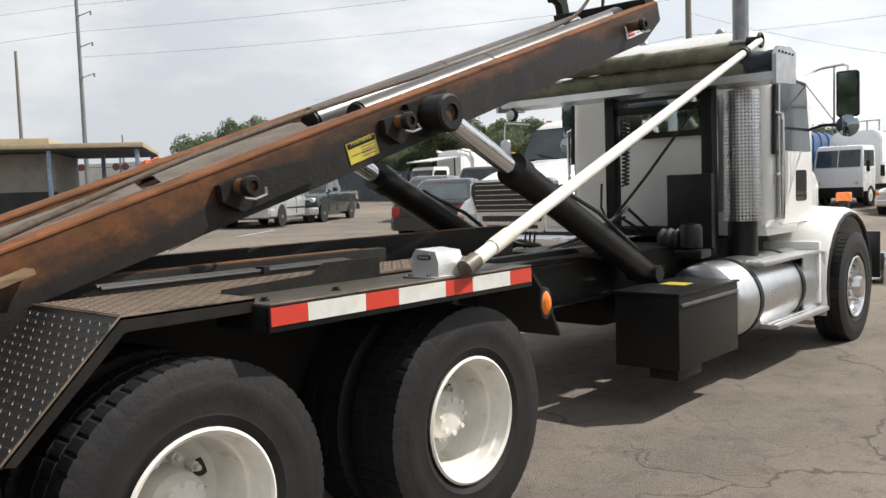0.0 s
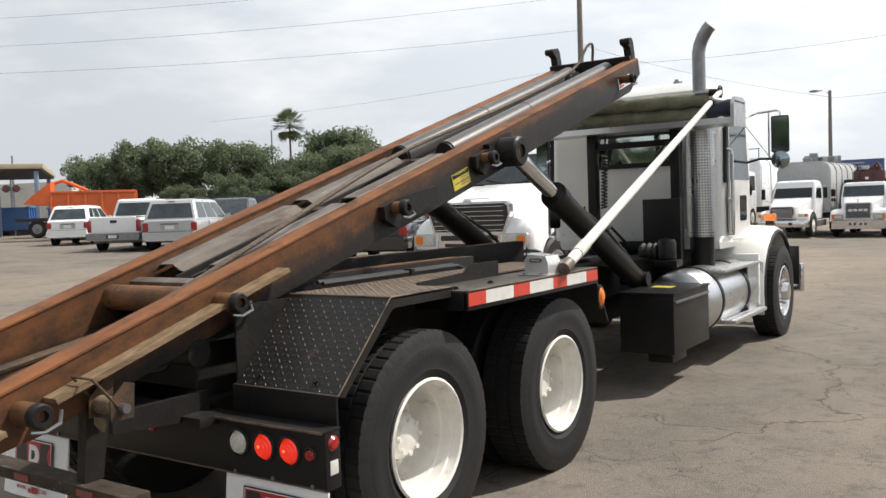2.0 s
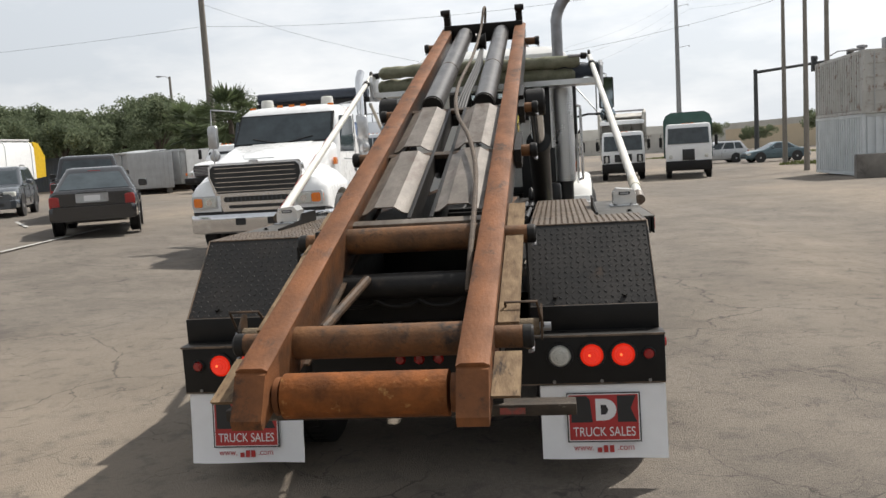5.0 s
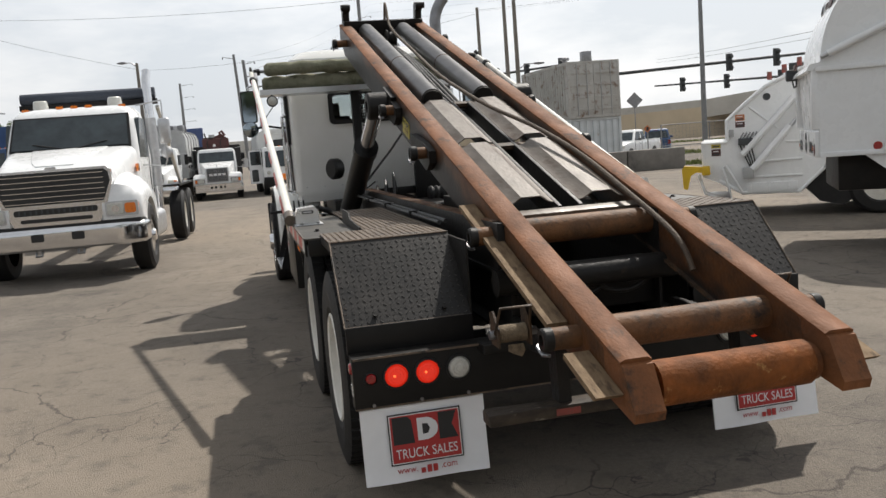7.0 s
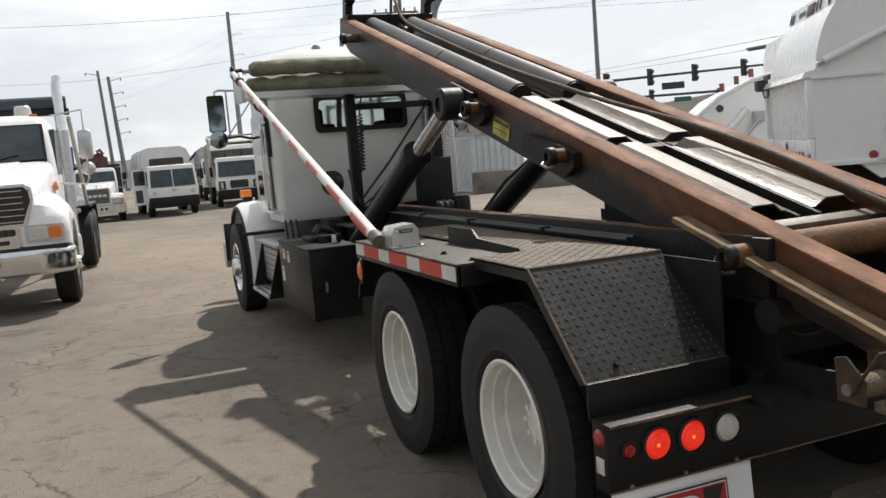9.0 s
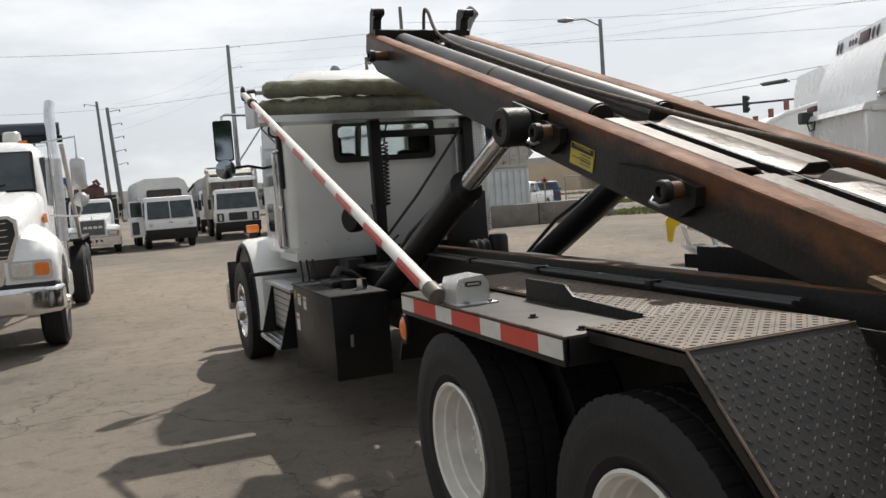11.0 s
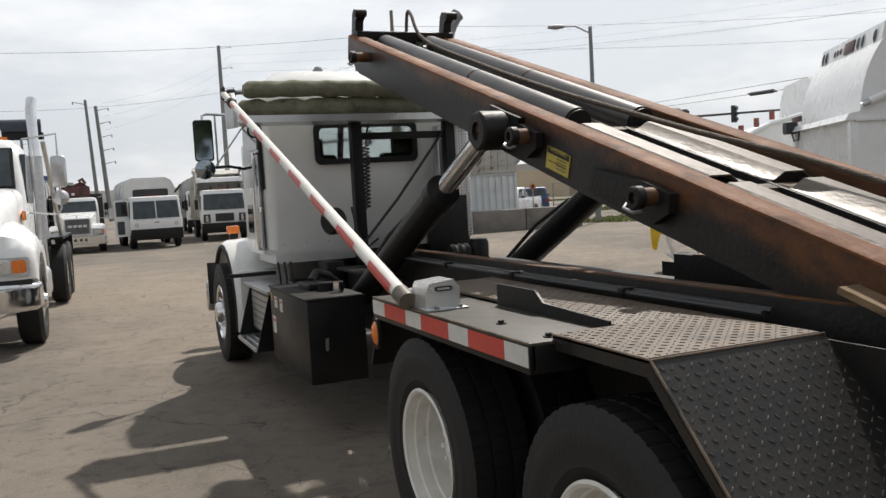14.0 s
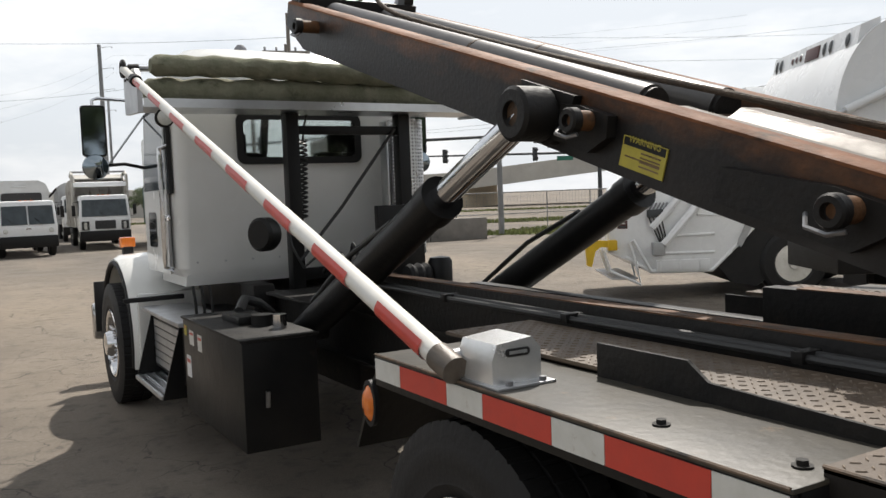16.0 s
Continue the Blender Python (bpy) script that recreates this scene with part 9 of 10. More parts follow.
part("hopper_cover", S().prism([(0.2, 2.86), (-2.6, 3.20), (-2.6, 3.28), (0.2, 2.93)], "x", -1.15, 1.15), M["pale_body"], th, "pale cover over the cab")
for sx in (-1, 1):
    part("cover_post", S().box(min(1.02 * sx, 1.10 * sx), max(1.02 * sx, 1.10 * sx), -2.35, -2.25, 1.0, 3.16, 0.01), M["black_greasy"], th)
    part("lift_arm", S().tube([(1.26 * sx, -2.9, 3.72), (1.27 * sx, -3.6, 3.60), (1.28 * sx, -4.0, 3.1), (1.28 * sx, -4.05, 1.5)], 0.10, 10), M["white_paint"], th, "white bent lift arm")
part("grille", S().prism(rect(0, 1.05, 0.62, 0.22, 0.04), "y", 0.0, 0.03), M["decal_black"], th)


# ---- orange bin, blue bins ----
def roll_off_bin(name, label, x, y, heading, paint, L, H):
    th = thing(name, label, "container", "", at(x, y, heading))
    w = 1.2
    prof = [(-w, 0.35), (w, 0.35), (w, H), (w - 0.06, H), (w - 0.06, 0.45), (-w + 0.06, 0.45), (-w + 0.06, H), (-w, H)]
    b = part("bin_body", S().prism(prof, "y", -L, 0), M[paint], th)
    for yy in (-L, -0.06):
        part("end_wall", S().prism([(-w, 0.35), (w, 0.35), (w, H), (-w, H)], "y", yy, yy + 0.06), M[paint], th)
    for k in range(int(L / 0.8) + 1):
        for sx in (-1, 1):
            part("side_rib", S().box(min(w * sx, (w + 0.08) * sx), max(w * sx, (w + 0.08) * sx), -0.05 - k * 0.8, 0.05 - k * 0.8, 0.4, H, 0.01), M[paint], b)
    for sx in (-1, 1):
        part("top_rail", S().box(min((w - 0.06) * sx, (w + 0.1) * sx), max((w - 0.06) * sx, (w + 0.1) * sx), -L, 0, H - 0.06, H + 0.06, 0.01), M[paint], b)
        part("skid", S().box(min(0.4 * sx, 0.55 * sx), max(0.4 * sx, 0.55 * sx), -L, 0, 0.0, 0.35), M["rust_dark"], th)
    return th


o = roll_off_bin("orange_hopper", "faded orange hopper bin standing behind parked cars", -38.2, 23.0, 143, "orange_paint", 4.1, 2.45)
part("sloped_lid", S().prism([(0.0, 1.8), (1.3, 1.9), (1.0, 2.2), (0, 3.0)], "x", -1.2, 1.2), M["orange_paint"], o)
part("lid_brace", S().tube([(1.0, -1.6, 2.6), (1.0, -0.4, 3.15), (1.0, 0.4, 2.9)], 0.09, 8), M["orange_paint"], o)
roll_off_bin("blue_bin", "blue steel bin behind a trailer", -55.5, 31.0, 50, "blue_paint", 4.0, 1.9)
roll_off_bin("blue_bin", "blue steel bin behind a trailer", -53.5, 33.8, 50, "blue_paint", 3.0, 1.8)
roll_off_bin("grey_bin", "grey steel bin along the tree line", -26.0, 45.0, 80, "grey_body", 6.0, 2.3)


# ---- building with a canopy ----
def building():
    # local: the front face looks towards -y, canopy to its right end
    th = thing("workshop", "low grey workshop building with tan canopy roof", "building", "", at(-48.3, 25.4, 55))
    base = 0.0
    part("wall", S().box(-14.0, -2.6, 0.0, 8.0, base, 3.9, 0.02), M["wall_grime"], th, "stained pale wall")
    part("dark_base", S().box(-14.05, -2.55, -0.04, 0.0, base, 1.55), M["wall_dark"], th, "dark painted lower wall")
    part("roof", S().box(-14.5, 2.9, -2.6, 8.4, 4.05, 4.35, 0.03), M["roof_tan"], th, "tan sheet canopy roof")
    part("roof_soffit", S().box(-14.4, 2.8, -2.5, 8.3, 3.93, 4.05), M["wall_dark"], th)
    part("upper_roof", S().box(-14.5, -3.0, 0.5, 8.4, 4.35, 4.9, 0.03), M["roof_tan"], th)
    for x, y in ((-2.5, -2.3), (-0.2, 3.0), (2.5, 7.6), (2.5, -2.3)):
        part("canopy_post", S().box(x - 0.12, x + 0.12, y - 0.12, y + 0.12, base, 3.95, 0.01), M["post_blue"], th, "weathered blue steel post")
    for k in range(3):
        part("corrugation", S().box(-13.5 + 3.7 * k, -13.4 + 3.7 * k, -0.05, 0.0, 1.55, 3.9), M["wall_dark"], th)


building()
for bx, by in ((-42.6, 19.3), (-41.4, 20.9)):
    bo = part("bollard", S().lathe([(0.10, 0), (0.10, 0.92), (0.085, 1.0), (0, 1.03)], Matrix.Identity(4), 18), M["yellow_paint"], m=at(bx, by, 0))
    tagged(bo, "yellow painted steel bollard by the canopy", "bollard", "yellow bollards")
# flat trailer under the canopy
tr = thing("flat_trailer", "black empty trailer chassis under a canopy", "trailer", "", at(-45.5, 25.5, 128))
part("deck", S().box(-1.2, 1.2, -8, 0, 0.95, 1.15, 0.02), M["wall_dark"], tr)
for sx in (-1, 1):
    for yy in (-1.2, -2.5):
        far_wheel(tr, 1.02 * sx, yy, "dark")
    part("leg", S().box(min(0.7 * sx, 0.85 * sx), max(0.7 * sx, 0.85 * sx), -6.6, -6.4, 0.0, 0.95), M["wall_dark"], tr)


# ---- grey panel fence and trailer along the tree line ----
FENCE = tagged(new("fence"), "dark grey corrugated panel fence before trees", "fence")
front = []
for k in range(12):
    front += [(-1.2 + 0.2 * k, -0.05), (-1.1 + 0.2 * k, -0.05), (-1.09 + 0.2 * k, -0.01), (-1.01 + 0.2 * k, -0.01)]
outline = front + [(x, y + 0.03) for x, y in reversed(front)]
nf, no = len(front), len(outline)
panel = S().add([(x, y, 0.05) for x, y in outline] + [(x, y, 2.55) for x, y in outline],
                [(k, (k + 1) % no, (k + 1) % no + no, k + no) for k in range(no)] + [(no + k, no + k + 1, 2 * no - 2 - k, 2 * no - 1 - k) for k in range(nf - 1)])
PANEL = panel.mesh("panel", M["fence_panel"], False)
fx0, fy0, fx1, fy1 = -56.0, 47.0, -20.0, 66.0
flen = math.hypot(fx1 - fx0, fy1 - fy0)
fang = math.degrees(math.atan2(fy1 - fy0, fx1 - fx0))
for k in range(int(flen / 2.45)):
    q = (k + 0.5) * 2.45 / flen
    x, y = fx0 + (fx1 - fx0) * q, fy0 + (fy1 - fy0) * q
    part("panel", PANEL, None, FENCE, m=pose(x, y, height(x, y), 0, 0, fang))
tl = thing("storage_box", "long pale grey storage box standing on blocks before trees", "container", "", at(-21.9, 39.0, 27))
part("box", S().box(0, 2.3, 0, 7, 0.30, 2.25, 0.03), M["grey_body"], tl)
for k in range(10):
    part("end_rib", S().box(0.08 + 0.22 * k, 0.14 + 0.22 * k, -0.03, 0.0, 0.36, 2.2, 0.006), M["grey_body"], tl)
for x0 in (0.1, 1.9):
    for y0 in (0.3, 6.3):
        part("block", S().box(x0, x0 + 0.3, y0, y0 + 0.4, 0.0, 0.30, 0.01), M["concrete"], tl)
sheets = thing("white_sheets", "loose white sheets lying on a storage box", "sheet", "", at(-21.9, 39.0, 27))
for k in range(4):
    part("sheet", S().box(-0.5 + 0.3 * k, 1.0 + 0.35 * k, 0.2 + 0.4 * k, 2.4 + 0.3 * k, 2.252 + 0.04 * k, 2.285 + 0.04 * k, 0.004), M["white_paint"], sheets)


# ---- shipping containers, barriers ----
def shipping_container(label, x, y, z, heading, paint, L=6.06):
    th = thing("shipping_container", label, "container", "stacked shipping containers", pose(x, y, z + height(x, y), 0, 0, heading))
    W, H = 2.44, 2.44
    part("core", S().box(0.05, W - 0.05, 0.05, L - 0.05, 0.1, H - 0.06), M[paint], th)
    for sx in (0.0, W):
        s = S()
        n = int((L - 0.3) / 0.28)
        for k in range(n):
            yy = 0.15 + k * 0.28
            s = S().prism([(yy, 0.15), (yy + 0.16, 0.15), (yy + 0.16, H - 0.12), (yy, H - 0.12)], "x", sx - 0.03 if sx else -0.0, sx if sx else 0.05)
            part("corrugation", s, M[paint], th)
    for x0 in (0.0, W - 0.12):
        for y0 in (0.0, L - 0.12):
            part("corner_post", S().box(x0, x0 + 0.12, y0, y0 + 0.12, 0, H, 0.008), M[paint], th)
    for zz in (0.0, H - 0.12):
        for x0 in (0.0, W - 0.10):
            part("side_rail", S().box(x0, x0 + 0.10, 0.1, L - 0.1, zz, zz + 0.12, 0.005), M[paint], th)
        for y0 in (0.0, L - 0.1):
            part("end_rail", S().box(0.1, W - 0.1, y0, y0 + 0.10, zz, zz + 0.12, 0.005), M[paint], th)
    for k in range(0 if paint == "container_pale" else 2):
        d = part("door", S().box(0.12 + k * 1.11, 1.21 + k * 1.11, 0.0, 0.05, 0.12, H - 0.12, 0.006), M[paint], th)
        for q in range(4):
            part("door_rib", S().box(0.20 + k * 1.11, 1.13 + k * 1.11, -0.03, 0.0, 0.33 + q * 0.52, 0.42 + q * 0.52, 0.008), M[paint], d)
        for q in (0.32, 0.78):
            part("lock_bar", S().tube([(0.12 + k * 1.11 + q, -0.03, 0.1), (0.12 + k * 1.11 + q, -0.03, H - 0.1)], 0.022, 6), M["grey_body"], d)
    if paint == "container_pale":
        for k in range(7):
            part("end_corrugation", S().box(0.17 + 0.31 * k, 0.33 + 0.31 * k, 0.0, 0.05, 0.13, H - 0.13, 0.012), M[paint], th)
    return th


LOWER = shipping_container("lower pale grey shipping container with streaks", 12.6, 31.5, 0.0, 0, "container_pale")
shipping_container("upper weathered grey shipping container with rust streaks", 12.57, 31.4, 2.445, 0, "container_grey")
for k, (x, z) in enumerate(((12.9, 4.885), (13.9, 4.885))):
    vt = part("roof_vent", S().lathe([(0.10, 0), (0.10, 0.12), (0.2, 0.15), (0.2, 0.25), (0, 0.3)], Matrix.Identity(4), 16) if k == 0 else S().box(-0.2, 0.2, -0.2, 0.2, 0, 0.5, 0.02), M["dull_steel"], m=pose(x, 32.4, z + height(12.57, 31.4)))
    tagged(vt, "grey metal vent on a container roof", "vent")


def barrier(x, y, heading, L=2.4):
    ob = part("concrete_block", S().prism(rect(0, 0.44, 0.30, 0.44, 0.03, 2), "y", -L / 2, L / 2), M["concrete"], m=at(x, y, heading))
    tagged(ob, "weathered grey concrete barrier block", "barrier", "concrete barrier blocks")


for k in range(2):
    barrier(12.95 + 2.42 * k, 29.6 - 0.40 * k, 90 - 10)


# ---- roadside: chain-link fence, overpass, signals ----
fc = thing("wire_fence", "grey steel mesh fence along the road", "fence", "", pose(18.0, 33.5, -0.4, 0, 0, -12))
for k in range(9):
    part("fence_post", S().tube([(2.3 * k, 0, 0), (2.3 * k, 0, 2.0)], 0.03, 8), M["dull_steel"], fc)
for z in (0.1, 1.0, 2.0):
    part("fence_rail", S().tube([(0, 0, z), (18.4, 0, z)], 0.022, 6), M["dull_steel"], fc)
mesh = S()
for k in range(110):
    mesh.tube([(0.17 * k, 0, 0.05), (0.17 * k, 0, 2.0)], 0.005, 4, False)
for k in range(12):
    mesh.tube([(0, 0, 0.1 + 0.17 * k), (18.5, 0, 0.1 + 0.17 * k)], 0.004, 4, False)
tagged(part("mesh_wire", mesh, M["dull_steel"], fc), kind="stuff")

ov = thing("overpass", "concrete highway overpass on beige abutment walls", "bridge", "", pose(0, 0, -0.4))


def slab(a, b, z0, z1, h, w):
    """A straight deck or wall from a to b with tops z0 to z1, of depth h and width w."""
    a, b = Vector((*a, 0)), Vector((*b, 0))
    d = (b - a).normalized()
    n = Vector((-d.y, d.x, 0)) * w
    v = []
    for p, z in ((a, z0), (b, z1)):
        v += [p + Vector((0, 0, z - h)), p + n + Vector((0, 0, z - h)), p + n + Vector((0, 0, z)), p + Vector((0, 0, z))]
    return S().add(v, [(0, 1, 2, 3), (7, 6, 5, 4), (0, 4, 5, 1), (1, 5, 6, 2), (2, 6, 7, 3), (3, 7, 4, 0)])


OA, OB, OM, OC = (30, 150), (62, 104), (85.8, 89.3), (130, 62)
part("deck", slab(OB, OM, 4.1, 6.8, 1.5, 14), M["concrete_pale"], ov, "pale concrete deck beam")
part("parapet", slab(OB, OM, 5.1, 7.8, 1.0, 0.4), M["concrete_pale"], ov)
part("deck", slab(OM, OC, 6.8, 9.4, 1.5, 14), M["concrete_pale"], ov, "pale concrete deck beam")
part("parapet", slab(OM, OC, 7.8, 10.4, 1.0, 0.4), M["concrete_pale"], ov)
part("ramp_wall", slab(OA, OB, 3.4, 4.1, 6, 14), M["beige_wall"], ov, "beige panelled abutment wall")
part("ramp_parapet", slab(OA, OB, 4.4, 5.1, 1.0, 0.4), M["concrete_pale"], ov)
part("approach", slab((-8, 190), OA, 2.4, 4.0, 5, 14), M["concrete_pale"], ov)
for q in (0.42, 0.68, 0.95):
    px, py = OB[0] + (OC[0] - OB[0]) * q, OB[1] + (OC[1] - OB[1]) * q
    for dd in (2, 8):
        part("pier", S().lathe([(0.9, 0), (0.9, 6.2 + 2.4 * q - 0.9)], pose(px + dd * 0.4, py + dd * 0.9, 0), 16), M["concrete_pale"], ov)
road = part("road", S().box(-60, 90, -5, 5, 0.0, 0.012, 0, pose(52, 66, -0.47, 0, 0, -38)), M["concrete_pale"])
tagged(road, "pale concrete road beyond the yard", "road", kind="structure")


def grass_strip(x, y, heading, L, W, n, seed):
    rng = random.Random(seed)
    s = S()
    ca, sa = math.cos(radians(heading)), math.sin(radians(heading))

    def lift(px, py):
        return height(x + ca * px - sa * py, y + sa * px + ca * py) - height(x, y)
    for k in range(n):
        px, py = rng.uniform(-L / 2, L / 2), rng.uniform(-W / 2, W / 2)
        a, h, z = rng.uniform(0, 6.28), rng.uniform(0.06, 0.22), lift(px, py)
        dx, dy = 0.10 * math.cos(a), 0.10 * math.sin(a)
        s.add([(px - dx, py - dy, z), (px + dx, py + dy, z), (px + dy * 0.6, py - dx * 0.6, z + h)], [(0, 1, 2)])
    grid = [(-L / 2 + L * i / 12, -W / 2 + W * j / 6) for j in range(7) for i in range(13)]
    s.add([(px, py, lift(px, py) + 0.02) for px, py in grid], [(j * 13 + i, j * 13 + i + 1, j * 13 + i + 14, j * 13 + i + 13) for j in range(6) for i in range(12)])
    ob = part("grass", s, M["grass"], m=pose(x, y, height(x, y), 0, 0, heading), smooth=False)
    tagged(ob, "dry green grass verge along the road", "grass", kind="stuff")


grass_strip(25.0, 33.0, 22, 13, 6.0, 2600, 3)
grass_strip(34, 47, -25, 40, 5, 5000, 1)
grass_strip(38, 88, -30, 60, 6, 4000, 2)


def signal_head(th, x, y, z, rz):
    b = part("signal_head", S().box(-0.29, 0.29, -0.14, 0.14, -0.75, 0.75, 0.03, pose(x, y, z, 0, 0, rz)), M["signal_black"], th, "black three-lamp signal head")
    for k in range(3):
        part("visor", S().tube([pose(x, y, z, 0, 0, rz) @ Vector((0, -0.12, 0.48 - 0.48 * k)), pose(x, y, z, 0, 0, rz) @ Vector((0, -0.34, 0.48 - 0.48 * k))], 0.17, 12), M["signal_black"], b)


def mast(label, base, tip, z, heads, rz, pole_top=None):
    th = thing("traffic_signal", label, "traffic light", "traffic signals", pose(*base, height(*base)))
    w = Vector((tip[0] - base[0], tip[1] - base[1], 0))
    part("mast_pole", S().tube([(0, 0, 0), (0, 0, pole_top or z + 0.3)], 0.26, 14, r1=0.2), M["signal_black"], th)
    part("mast_arm", S().tube([(0, 0, z), tuple(w + Vector((0, 0, z + 0.35)))], 0.16, 10, r1=0.09), M["signal_black"], th)
    for q in heads:
        p = w * q
        signal_head(th, p.x, p.y, z + 0.35 * q - 0.05, rz)
    return th


m1 = mast("black traffic signal mast with three heads over the road", (32.2, 71.2), (57.5, 55.0), 7.0, (0.37, 0.50, 0.63, 0.77), 20)
part("street_sign", S().box(-1.0, 1.0, -0.03, 0.03, -0.3, 0.3, 0.01, pose(14.3, -9.2, 6.2, 0, 0, -30)), M["signal_black"], m1)
mast("black traffic signal mast seen behind containers", (21.9, 90.7), (33.0, 78.0), 8.6, (0.40, 0.62, 0.86), 30)
m2 = mast("black traffic signal mast with street sign under the overpass", (60.0, 72.0), (44.0, 84.0), 6.0, (0.35, 0.62, 0.85), 20)
part("street_sign", S().box(-0.9, 0.9, -0.03, 0.03, -0.25, 0.25, 0.01, pose(-3.0, 2.2, 5.5, 0, 0, -30)), M["sign_green"], m2)


# ---- poles and wires ----
def pole(name, label, x, y, h, r, mtl, arms=0, lamp=None, lean=0.0, arm_dir=0.0, crossarm=False, lamp_z=None, arm_len=1.7, arm_gap=1.9):
    th = thing(name, label, "pole", "", pose(x, y, height(x, y) - 0.02))
    part("shaft", S().tube([(0, 0, 0), (lean * 0.5, 0, h * 0.5), (lean, 0, h)], r, 14, r1=r * 0.62), M[mtl], th)
    c, s = math.cos(radians(arm_dir)), math.sin(radians(arm_dir))
    for k in range(arms):
        z = h - 0.3 - k * arm_gap
        part("davit_arm", S().tube([(lean * z / h, 0, z - 0.35), (lean * z / h + arm_len * c, arm_len * s, z)], 0.06, 8, r1=0.035), M[mtl], th)
        part("insulator", S().lathe([(0.09, 0), (0.09, 0.3), (0, 0.35)], pose(lean * z / h + (arm_len - 0.05) * c, (arm_len - 0.05) * s, z - 0.35), 8), M["dull_steel"], th)
    if crossarm:
        for z in (h - 0.4,):
            part("cross_arm", S().box(-1.25, 1.25, -0.06, 0.06, z - 0.06, z + 0.06, 0.01, pose(0, 0, 0, 0, 0, arm_dir)), M["wood_pole"], th)
            for q in (-1.1, -0.5, 0.5, 1.1):
                part("insulator", S().lathe([(0.06, 0), (0.06, 0.18), (0, 0.22)], pose(q * c, q * s, z + 0.06), 8), M["dull_steel"], th)
    if lamp:
        h = lamp_z or h
        part("lamp_arm", S().tube([(lean, 0, h - 0.3), (lean + 0.5 * lamp * c, 0.5 * lamp * s, h + 0.05), (lean + lamp * c, lamp * s, h + 0.05)], 0.035, 8), M["dull_steel"], th)
        part("lamp_head", S().loft([[(px, -0.35, pz) for px, pz in rect(0, 0, 0.10, 0.06, 0.04)], [(px, 0.0, pz) for px, pz in rect(0, 0, 0.17, 0.10, 0.06)], [(px, 0.35, pz) for px, pz in rect(0, 0, 0.08, 0.05, 0.03)]]).moved(pose(lean + (lamp + 0.25) * c, (lamp + 0.25) * s, h + 0.05, 0, 0, arm_dir - 90)), M["dull_steel"], th)
    return th


pole("utility_pole", "weathered wooden utility pole beyond containers", 15.8, 55.5, 11.2, 0.17, "wood_pole")
pole("street_lamp", "wooden pole with a street lamp arm", 18.3, 54.8, 14.5, 0.19, "wood_pole", lamp=1.3, arm_dir=-10, lamp_z=7.0)
pole("street_lamp", "slim grey pole with a street lamp head", 19.05, 31.4, 8.75, 0.13, "steel_pole", lamp=1.3, arm_dir=160)
pole("transmission_pole", "tall grey steel transmission pole with davit arms", 29.3, 200.0, 37.6, 0.62, "steel_pole", arms=4, arm_dir=-5, arm_len=2.7, arm_gap=4.6)
pole("transmission_pole", "tall grey steel transmission pole with davit arms", 1.4, 130, 16.5, 0.36, "steel_pole", arms=5, arm_dir=-5, lean=-0.9)
pole("transmission_pole", "tall slim grey steel pole", -0.1, 130, 17.4, 0.3, "steel_pole", arms=1, arm_dir=180, lean=-0.7)
pole("utility_pole", "thick weathered utility pole above the trees", -30.4, 71.5, 22.5, 0.36, "wood_pole")
pole("street_lamp", "wooden pole with a yellowish lamp by the trees", -45.3, 95.8, 12.4, 0.22, "wood_pole", lamp=1.0, arm_dir=200)
pole("street_lamp", "wooden pole with a street lamp head", -8.8, 70.3, 9.8, 0.19, "wood_pole", lamp=0.9, arm_dir=180)
pole("light_pole", "slim white pole standing before trees", -62.0, 62.5, 9.8, 0.12, "steel_pole")
pole("utility_pole", "wooden utility pole with a cross-arm", 13.7, 43.0, 10.2, 0.15, "wood_pole", crossarm=True, arm_dir=-12)
pole("transmission_pole", "distant grey steel transmission pole with davit arms", -15.7, 250.0, 23.2, 0.5, "steel_pole", arms=4, arm_dir=5, arm_len=3.4, arm_gap=3.4)
pole("transmission_pole", "slim lattice-armed steel pole beside the workshop", -76.5, 38.3, 22, 0.24, "steel_pole", arms=4, arm_dir=20, arm_gap=2.9)
pole("utility_pole", "short dark wooden pole by the workshop", -78.0, 33.0, 14.9, 0.2, "wood_pole")
pole("utility_pole", "short dark wooden pole with a crossing bell", -66.0, 36.5, 6.5, 0.1, "steel_pole")


def wire(a, b, sag, r=0.02):
    a, b = Vector(a), Vector(b)
    pts = [a.lerp(b, k / 16) - Vector((0, 0, 4 * sag * (k / 16) * (1 - k / 16))) for k in range(17)]
    ob = part("overhead_wire", S().tube(pts, r, 5), M["wire"])
    tagged(ob, "thin dark overhead cable", "cable", "overhead cables")


wire((-76.5, 38.3, 20.3), (-30.4, 71.5, 24), 0.6, 0.0125)
wire((-76.5, 38.3, 17.8), (-30.4, 71.5, 21), 0.6, 0.0125)
wire((-76.5, 38.3, 15.4), (-30.4, 71.5, 17.8), 0.6, 0.0125)
wire((-76.5, 38.3, 20.3), (-120, 5, 18), 0.6, 0.0125)
wire((-76.5, 38.3, 17.8), (-120, 5, 15), 0.6, 0.0125)
wire((-30.4, 71.5, 16.5), (-8.8, 70.3, 9.3), 0.5, 0.0107)
wire((-30.4, 71.5, 14.5), (18.3, 54.8, 12.5), 1.2, 0.0107)
wire((-80, 70, 13.5), (-30.4, 71.5, 14.5), 0.5, 0.0107)
wire((-8.8, 70.3, 9.2), (15.8, 55.5, 10.4), 0.8, 0.0090)
for z in (13.0, 11.4, 15.6):
    wire((18.3, 54.8, z), (70, 30, z - 0.5), 0.9, 0.0090)
wire((15.8, 55.5, 10.6), (60, 30, 13), 0.8, 0.0072)
